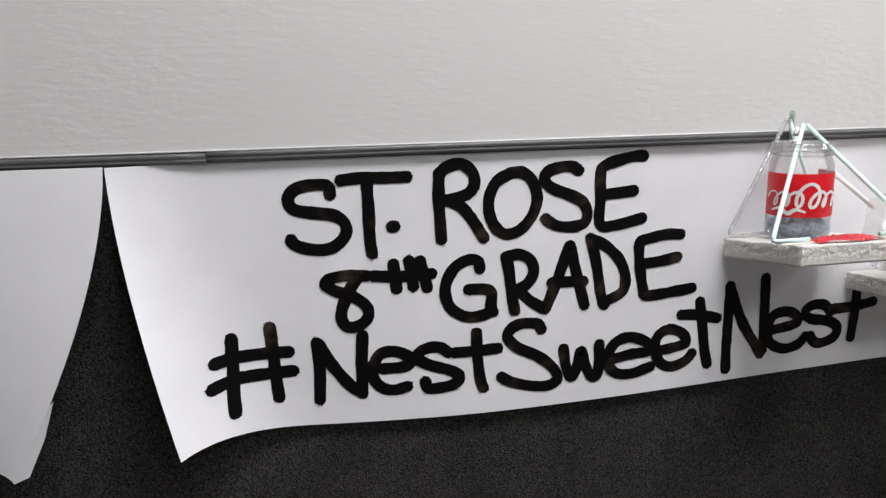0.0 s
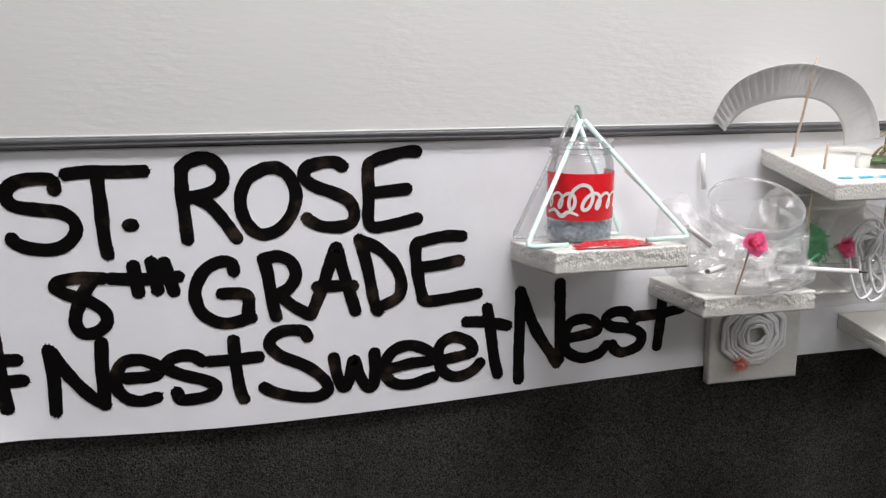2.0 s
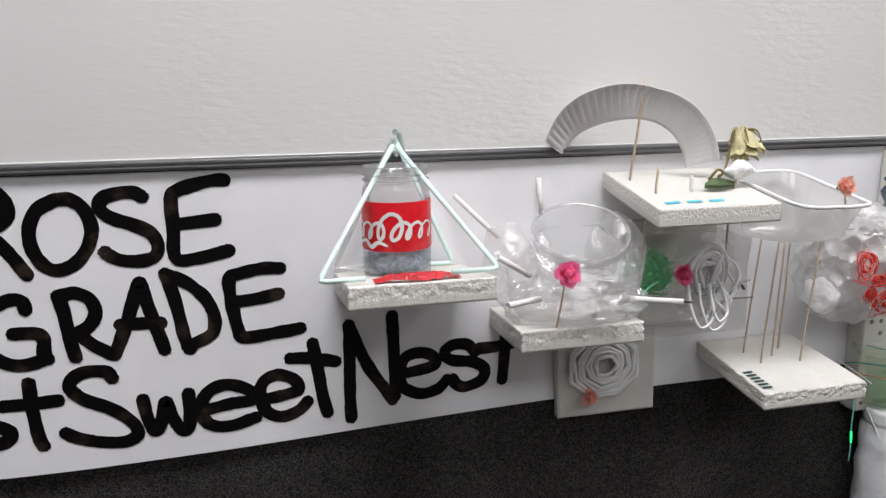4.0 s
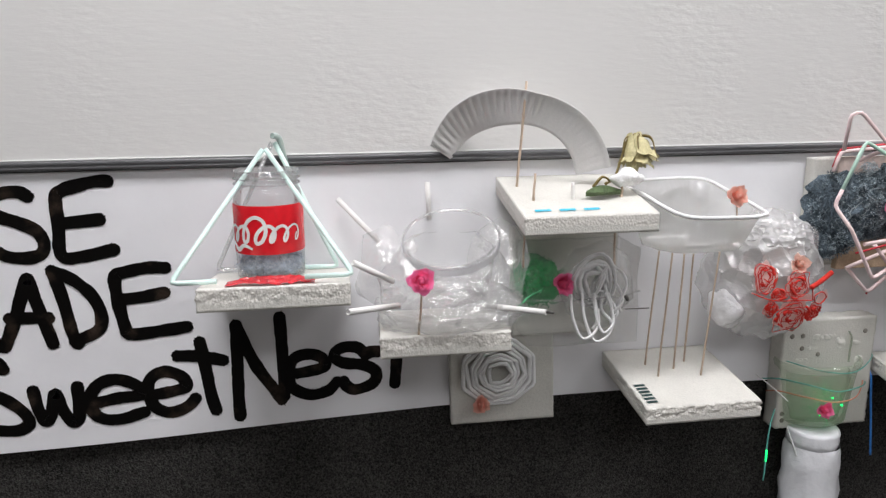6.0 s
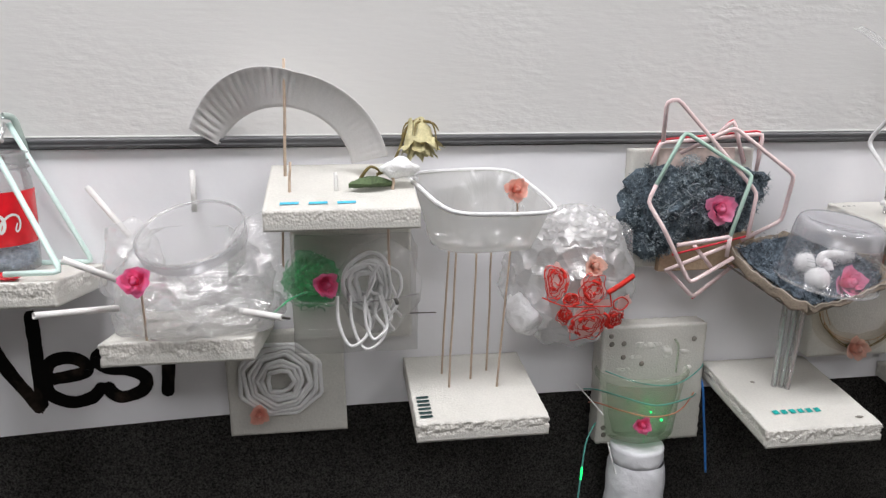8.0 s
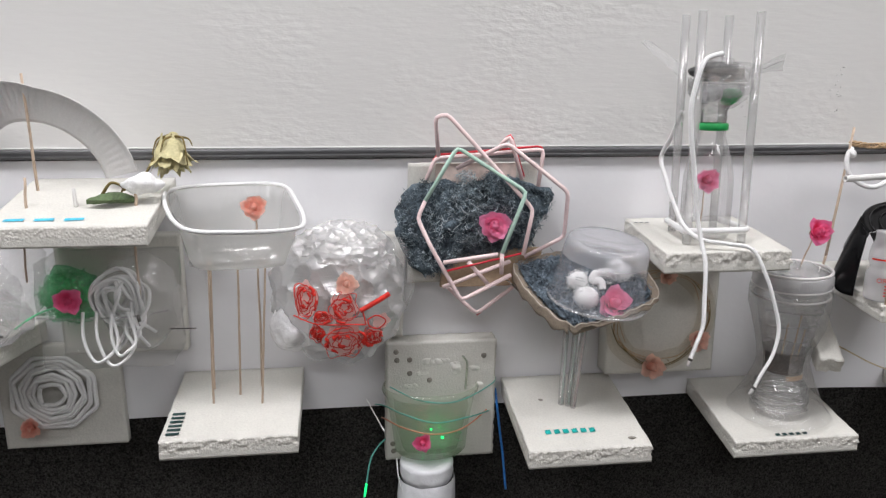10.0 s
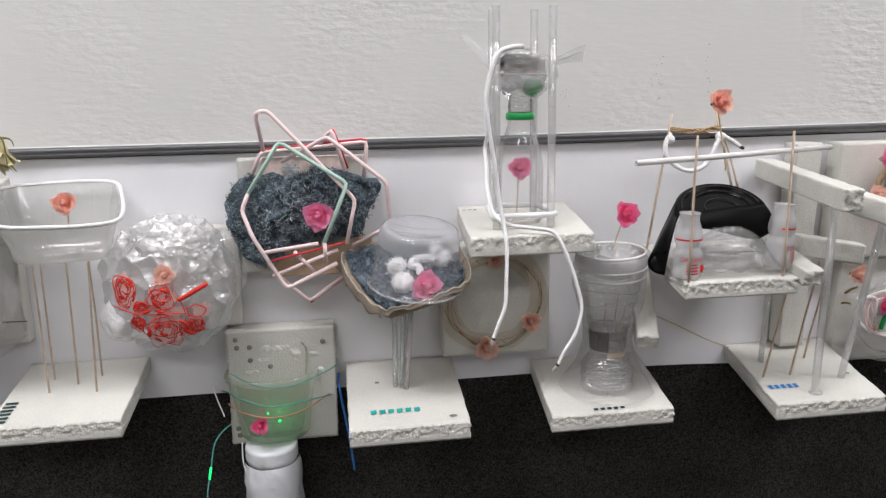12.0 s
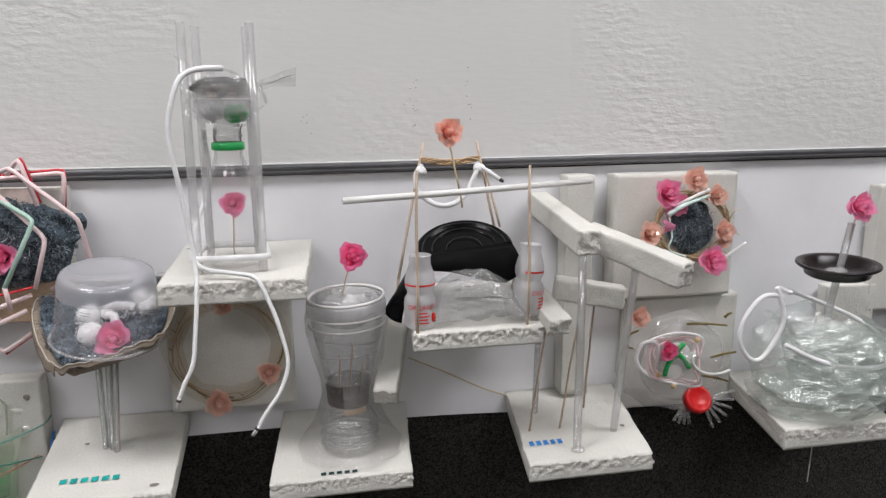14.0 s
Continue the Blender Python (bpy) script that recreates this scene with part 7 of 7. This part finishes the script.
# ---- foam bars on tubes ----
shelf_c, top_c = foam_shelf("white foam board with blue marker, sticks and tubes", 1.890, 2.042, 0.669, 0.688, 0.021, yf=-0.170, shift=0.018, torn=1.3, seed=16)
ink_bars(shelf_c, top_c, 1.902, 1.946, -0.138, -0.120, 5, MARK_NAVY)
part("pit", ball((2.030, -0.108, top_c(2.03, -0.108) + 0.0008), (0.0032, 0.003, 0.0006), 2), HOLE, board_face(shelf_c))
foam_bar("white foam bar reaching out over a glass-clear tube", (1.945, -0.004, 0.948), (1.937, -0.205, 0.934), 0.024, 0.026, 5)
foam_bar("white foam bar set at an angle on a clear tube", (1.965, -0.128, 0.928), (2.033, -0.234, 0.902), 0.024, 0.026, 7)
foam_bar("short white foam bar propped on thin sticks", (1.905, -0.075, 0.862), (1.920, -0.172, 0.834), 0.026, 0.019, 9)
foam_bar("short white foam bar lying across behind the tubes", (1.935, -0.110, 0.862), (2.013, -0.128, 0.850), 0.024, 0.025, 11)
foam_plate("narrow upright white foam strip on the wall", 1.976, 2.012, 0.690, 0.983, 0.030, 0.0, 0.6, 17, name="foam_strip")
straw([(1.955, -0.148, top_c(1.955, -0.148)), (1.951, -0.155, 0.918)], 0.0050, TUBE_CLEAR, "clear plastic tube propping a foam bar", n=14)
straw([(2.015, -0.116, top_c(2.015, -0.116)), (2.010, -0.165, 0.897)], 0.0046, TUBE_CLEAR, "clear plastic tube propping a foam bar", n=14)
straw([(1.931, -0.060, top_c(1.931, -0.06)), (1.933, -0.062, 0.79)], 0.0040, TUBE_CLEAR, "short clear plastic tube standing upright", n=12)
skewer((1.911, -0.100, top_c(1.911, -0.1) - 0.003), (1.921, -0.130, 0.836), 0.0015)
skewer((1.950, -0.100, top_c(1.95, -0.1) - 0.003), (1.966, -0.118, 0.844), 0.0015)
skewer((1.998, -0.058, top_c(1.998, -0.058) - 0.003), (1.985, -0.113, 0.846), 0.0015)
single("glue_blob", ball((1.9545, -0.150, top_c(1.955, -0.15) + 0.001), (0.009, 0.007, 0.003), 3, 0.001, 80), VEIL, "shiny dried glue blob round a tube", "glue", at=(1.9545, -0.15, 0.67))
cord([(1.773, -0.016, 0.752), (1.82, -0.018, 0.730), (1.87, -0.020, 0.704), (1.905, -0.020, 0.690)], 0.0009, TWIG, "thin brown thread on the paper", "thread", category="thread")

# ---- rose wreath plate ----
foam_plate("square white foam plate with a rose wreath", 2.042, 2.212, 0.817, 0.982, 0.028, 0.0, 0.3, 18)
wreath = thing("twig_wreath", (2.142, -0.04, 0.87), "bent twig wreath round dark wool", "wreath")
for k in range(26):
    a0 = k * 0.9
    pts = []
    for i in range(8):
        a = a0 + i * 0.38
        r = 1 + 0.12 * math.sin(k * 1.9 + i)
        pts.append((2.143 + 0.047 * r * math.cos(a), -0.040 - 0.008 * abs(math.sin(i * 0.8 + k)), 0.915 + 0.044 * r * math.sin(a)))
    part("twig", tube(bend(pts, 4), 0.0010, 6, taper=0.6), RAFFIA if k % 3 == 0 else TWIG, wreath)
for k in range(12):
    a = 0.2 + k * 0.52
    p = Vector((2.143 + 0.050 * math.cos(a), -0.052, 0.915 + 0.046 * math.sin(a)))
    part("raffia_end", tube(bend([p, p + Vector((0.010 * math.cos(a + 1.2), -0.006, 0.010 * math.sin(a + 1.2))), p + Vector((0.017 * math.cos(a + 0.6), -0.004, 0.017 * math.sin(a + 0.6)))], 4), 0.0007, 5, taper=0.4), TWIG if k % 2 else RAFFIA, wreath)
for k, (x, z) in enumerate(((2.112, 0.933), (2.126, 0.944), (2.106, 0.921))):
    petal = petal_shape(0.8, 0.9, k * 2.0)
    petal.transform(Matrix.Translation((x, -0.058, z)) @ pose(0, 0, 0, 80, 10 * k, 140 + 40 * k) @ Matrix.Scale(0.017, 4))
    part("petal", petal, PINK, wreath, "loose pink paper petal")
part("wool", ball((2.145, -0.038, 0.913), (0.031, 0.012, 0.036), 4, 0.004, 90), WOOL_CORE, wreath, "dark slate wool filling")
part("fleece", fibres((2.145, -0.044, 0.913), (0.032, 0.010, 0.037), 1500, 0.009, 0.0003, 41), WOOL, wreath)
part("mint_ribbon", tube(bend([(2.100, -0.062, 0.934), (2.118, -0.066, 0.946), (2.140, -0.064, 0.953), (2.158, -0.058, 0.957)], 4), 0.0035, 8, taper=0.5), MINT, wreath, "mint green straw piece")
part("pale_ribbon", tube(bend([(2.108, -0.060, 0.944), (2.130, -0.066, 0.956), (2.155, -0.060, 0.964)], 4), 0.0024, 8), WHITE_STRAW, wreath, "white straw piece")
part("pale_ribbon", tube(bend([(2.172, -0.055, 0.872), (2.190, -0.056, 0.876), (2.216, -0.056, 0.892)], 4), 0.0024, 8), CORD, wreath, "white cord end")
part("mint_thread", tube(bend([(2.104, -0.058, 0.930), (2.108, -0.060, 0.905), (2.106, -0.058, 0.888), (2.130, -0.058, 0.878)], 4), 0.0013, 6), MINT, wreath)
part("light_bead", ball((2.070, -0.094, 0.918), (0.0017, 0.0014, 0.0017), 2), GLOW_WARM, wreath, "lit warm light bead")
for x, y, z, s, c in ((2.098, -0.058, 0.962, 0.0195, "pink"), (2.138, -0.054, 0.977, 0.0175, "peach"), (2.070, -0.074, 0.914, 0.0170, "peach"), (2.142, -0.100, 0.882, 0.0190, "pink"), (2.176, -0.066, 0.912, 0.0150, "peach"), (2.168, -0.056, 0.956, 0.0150, "peach"), (2.116, -0.054, 0.946, 0.0150, "pink"), (2.182, -0.056, 0.896, 0.0110, "peach"), (2.120, -0.056, 0.852, 0.0125, "deep")):
    rose((x, y, z), s, c, (0.15 * math.sin(x * 70), -1, 0.15), x * 800)

# ---- bagged lid plate ----
foam_plate("white foam plate holding a film-wrapped ring", 2.068, 2.232, 0.656, 0.813, 0.016, 0.002, 0.4, 19)
lidnest = thing("film_disc", (2.140, -0.045, 0.67), "film-wrapped clear disc with pink cords", "plastic disc")
part("disc_film", crumple((2.134, -0.028, 0.727), (0.080, 0.040, 0.064), 130, 0.0055, 21, 0.0), FILM, lidnest)
part("disc_rim", tube([(2.136 + 0.060 * math.cos(a), -0.056, 0.735 + 0.055 * math.sin(a)) for a in [k * math.pi / 20 for k in range(40)]], 0.0016, 6, True), TUBE_CLEAR, lidnest)
part("white_centre", ball((2.122, -0.064, 0.737), (0.024, 0.005, 0.027), 4, 0.001, 60), MILK_PLASTIC, lidnest, "milky white oval centre")
SQUARE = [(2.090, 0.722), (2.083, 0.745), (2.088, 0.765), (2.118, 0.771), (2.150, 0.766), (2.151, 0.738), (2.155, 0.704), (2.128, 0.709)]
for k in range(4):
    grow = 1.0 + 0.09 * (k - 1.5)
    pts = [(2.120 + (x - 2.120) * grow + 0.003 * math.sin(i * 2.3 + k * 1.9), -0.066 - 0.003 * math.sin(i * 1.4 + k), 0.738 + (z - 0.738) * grow + 0.003 * math.cos(i * 1.9 + k * 2.3)) for i, (x, z) in enumerate(SQUARE)]
    part("pink_cord", tube(bend(pts, 5, True), 0.0016 + 0.0003 * (k % 2), 7, True), CORD if k == 3 else PINK_STRAW, lidnest)
part("cord_loop", tube(bend([(2.092, -0.066, 0.716), (2.072, -0.068, 0.732), (2.064, -0.068, 0.750), (2.073, -0.068, 0.768), (2.092, -0.068, 0.766), (2.094, -0.067, 0.740)], 6), 0.0026, 7), CORD, lidnest)
part("cord_loop", tube(bend([(2.148, -0.066, 0.752), (2.144, -0.070, 0.736), (2.158, -0.069, 0.722), (2.182, -0.066, 0.716), (2.204, -0.062, 0.718)], 6), 0.0022, 7), WHITE_STRAW, lidnest)
part("green_stem", tube(bend([(2.106, -0.068, 0.721), (2.109, -0.070, 0.738), (2.119, -0.071, 0.750), (2.128, -0.070, 0.745), (2.140, -0.068, 0.729)], 5), 0.0032, 7), GREEN_PLASTIC, lidnest, "green stem piece")
part("green_stem", tube(bend([(2.119, -0.071, 0.750), (2.122, -0.070, 0.757), (2.130, -0.069, 0.764)], 3), 0.0034, 7), GREEN_PLASTIC, lidnest)
for a, b in (((2.056, -0.052, 0.772), (2.072, -0.055, 0.781)), ((2.176, -0.058, 0.737), (2.212, -0.060, 0.743)), ((2.160, -0.060, 0.714), (2.202, -0.062, 0.703)), ((2.054, -0.05, 0.757), (2.066, -0.053, 0.756)), ((2.140, -0.056, 0.786), (2.198, -0.056, 0.780)), ((2.196, -0.052, 0.790), (2.206, -0.052, 0.796))):
    part("stick", tube([a, Vector(a).lerp(Vector(b), 0.5) + Vector((0, 0, 0.0015)), b], 0.0020, 6, taper=0.7), STALK, lidnest)
for k, (x, z) in enumerate(((2.118, 0.706), (2.148, 0.768), (2.096, 0.724))):
    part("raffia_knot", ball((x, -0.070, z), (0.004, 0.003, 0.004), 2, 0.001, 200, k), RAFFIA, lidnest)
rose((2.070, -0.056, 0.800), 0.0155, "peach", (0.1, -1, 0.2), 40)
rose((2.104, -0.076, 0.758), 0.0135, "deep", (0, -1, 0.2), 80)
cap = thing("red_cap", (2.155, -0.065, 0.668), "round red bottle cap on clear bristles", "bottle cap")
bm = lathe([(0.0, 0.0045), (0.0130, 0.0045), (0.0140, 0.006), (0.0172, 0.006), (0.0185, 0.004), (0.0185, -0.005), (0.0170, -0.005)], (0, 0, 0), 32)
bm.transform(Matrix.Translation((2.154, -0.070, 0.684)) @ pose(0, 0, 0, 52, -10, 8))
part("cap", bm, RED_PLASTIC, cap)
for k in range(6):
    for base, lo, hi, reach in ((Vector((2.162, -0.068, 0.684)), -68, 12, 0.044), (Vector((2.142, -0.066, 0.682)), -128, -84, 0.033)):
        if reach < 0.04 and k > 3:
            continue
        a = radians(lo + (hi - lo) * k / (5 if reach > 0.04 else 3))
        d = Vector((math.cos(a), -0.1, math.sin(a)))
        part("bristle", tube([base + d * 0.010, base + d * reach], 0.0023, 6), TUBE_CLEAR, cap)

# ---- green film bowl with the dark lid ----
shelf_l, top_l = foam_shelf("white foam board under a green-tinted film bowl", 2.219, 2.372, 0.678, 0.690, 0.026, yf=-0.165, shift=0.018, torn=1.3, seed=20)
fbowl = thing("film_bowl", (2.335, -0.085, 0.69), "film-wrapped green-tinted clear bowl", "plastic bowl")
part("bowl_film", crumple((2.318, -0.085, 0.742), (0.094, 0.078, 0.072), 260, 0.0060, 24, 0.25, lip=lambda c: 0.815 - 0.33 * (c.x - 2.25) + 0.25 * (c.y + 0.15)), GREEN_BAG, fbowl, smooth=False)
part("bowl_pool", sheet(60, 40, lambda u, v: Vector((2.255 + 0.150 * u, -0.145 + 0.100 * v, 0.765 - 0.30 * (2.255 + 0.150 * u - 2.30) * 0.5 + 0.20 * 0.1 * v + 0.012 * abs(noise.noise((u * 7, v * 5, 4))) - 0.010 * math.sin(math.pi * u)))), GREEN_BAG, fbowl, "crinkled film lying in the bowl")
part("bowl_inner", lathe([(0.0, 0.0), (0.045, 0.0), (0.058, 0.02), (0.066, 0.05), (0.070, 0.075)], (2.340, -0.085, 0.694), 40, 0.85, wobble=0.05), GREEN_BAG, fbowl)
part("skirt_film", crumple((2.314, -0.096, 0.704), (0.098, 0.080, 0.034), 240, 0.0070, 26, 0.2, slack=0.8), GREEN_BAG, fbowl, smooth=False)
part("shreds", fibres((2.345, -0.085, 0.745), (0.050, 0.040, 0.030), 160, 0.03, 0.0012, 51), GREEN_BAG, fbowl)
part("cord_rim", tube(bend([(2.247, -0.112, 0.838), (2.275, -0.05, 0.826), (2.33, -0.03, 0.806), (2.40, -0.05, 0.775), (2.412, -0.10, 0.752), (2.370, -0.145, 0.745), (2.310, -0.153, 0.748), (2.262, -0.151, 0.762), (2.222, -0.145, 0.782)], 6), 0.0032, 8), CORD, fbowl, "white cord round the bowl rim")
part("cord_loop", tube(bend([(2.232, -0.118, 0.835), (2.205, -0.12, 0.838), (2.182, -0.121, 0.815), (2.174, -0.122, 0.785), (2.188, -0.123, 0.760), (2.206, -0.123, 0.757), (2.224, -0.122, 0.780), (2.234, -0.121, 0.806), (2.228, -0.12, 0.832), (2.222, -0.119, 0.848)], 6), 0.0031, 8), CORD, fbowl, "standing loop of white cord")
stem = straw([(2.313, -0.095, 0.770), (2.322, -0.098, 0.845), (2.332, -0.102, 0.922)], 0.0048, TUBE_CLEAR, "clear straw through the dark lid", corner=0.01, n=12)
lid_m = Matrix.Translation((2.320, -0.100, 0.864)) @ pose(0, 0, 0, 2, -2, 0)
lid_m = lid_m @ Matrix.Scale(0.82, 4)
dark_lid = thing("dark_lid", (2.320, -0.100, 0.85), "dark brown plastic lid skewered on a straw", "plastic lid")
bm = lathe([(0.0048, -0.012), (0.044, -0.012), (0.0475, -0.010), (0.050, 0.000), (0.0555, 0.003), (0.058, 0.0025), (0.0615, 0.005), (0.0610, 0.008), (0.056, 0.0078), (0.049, 0.005), (0.045, -0.006), (0.0048, -0.008)], (0, 0, 0), 56)
bm.transform(lid_m)
part("lid", bm, BROWN_PLASTIC, dark_lid)
part("glue", ball((2.320, -0.100, 0.860), (0.014, 0.012, 0.004), 3, 0.002, 80), VEIL, dark_lid)
skewer((2.330, -0.103, 0.90), (2.335, -0.104, 0.935), 0.0010, WOOD, "thin stick under a pink paper rose", "toothpick", "toothpick")
rose((2.336, -0.106, 0.943), 0.0200, "pink", (0, -1, 0.3), 30)
foam_plate("white foam plate at the end of the display", 2.438, 2.58, 0.775, 0.957, 0.02, 0.0, 0.4, 21)
foam_plate("low white foam plate behind the film bowl", 2.372, 2.45, 0.690, 0.815, 0.02, 0.0, 0.4, 22)
cord([(2.352, -0.05, 0.662), (2.353, -0.05, 0.60), (2.351, -0.05, 0.53)], 0.0008, CORD, "thin pale thread hanging below the board", "thread", category="thread")
cord([(2.366, -0.09, 0.653), (2.367, -0.09, 0.636)], 0.002, BLUE_WIRE, "short blue straw end below the board", "straw_end", category="straw")
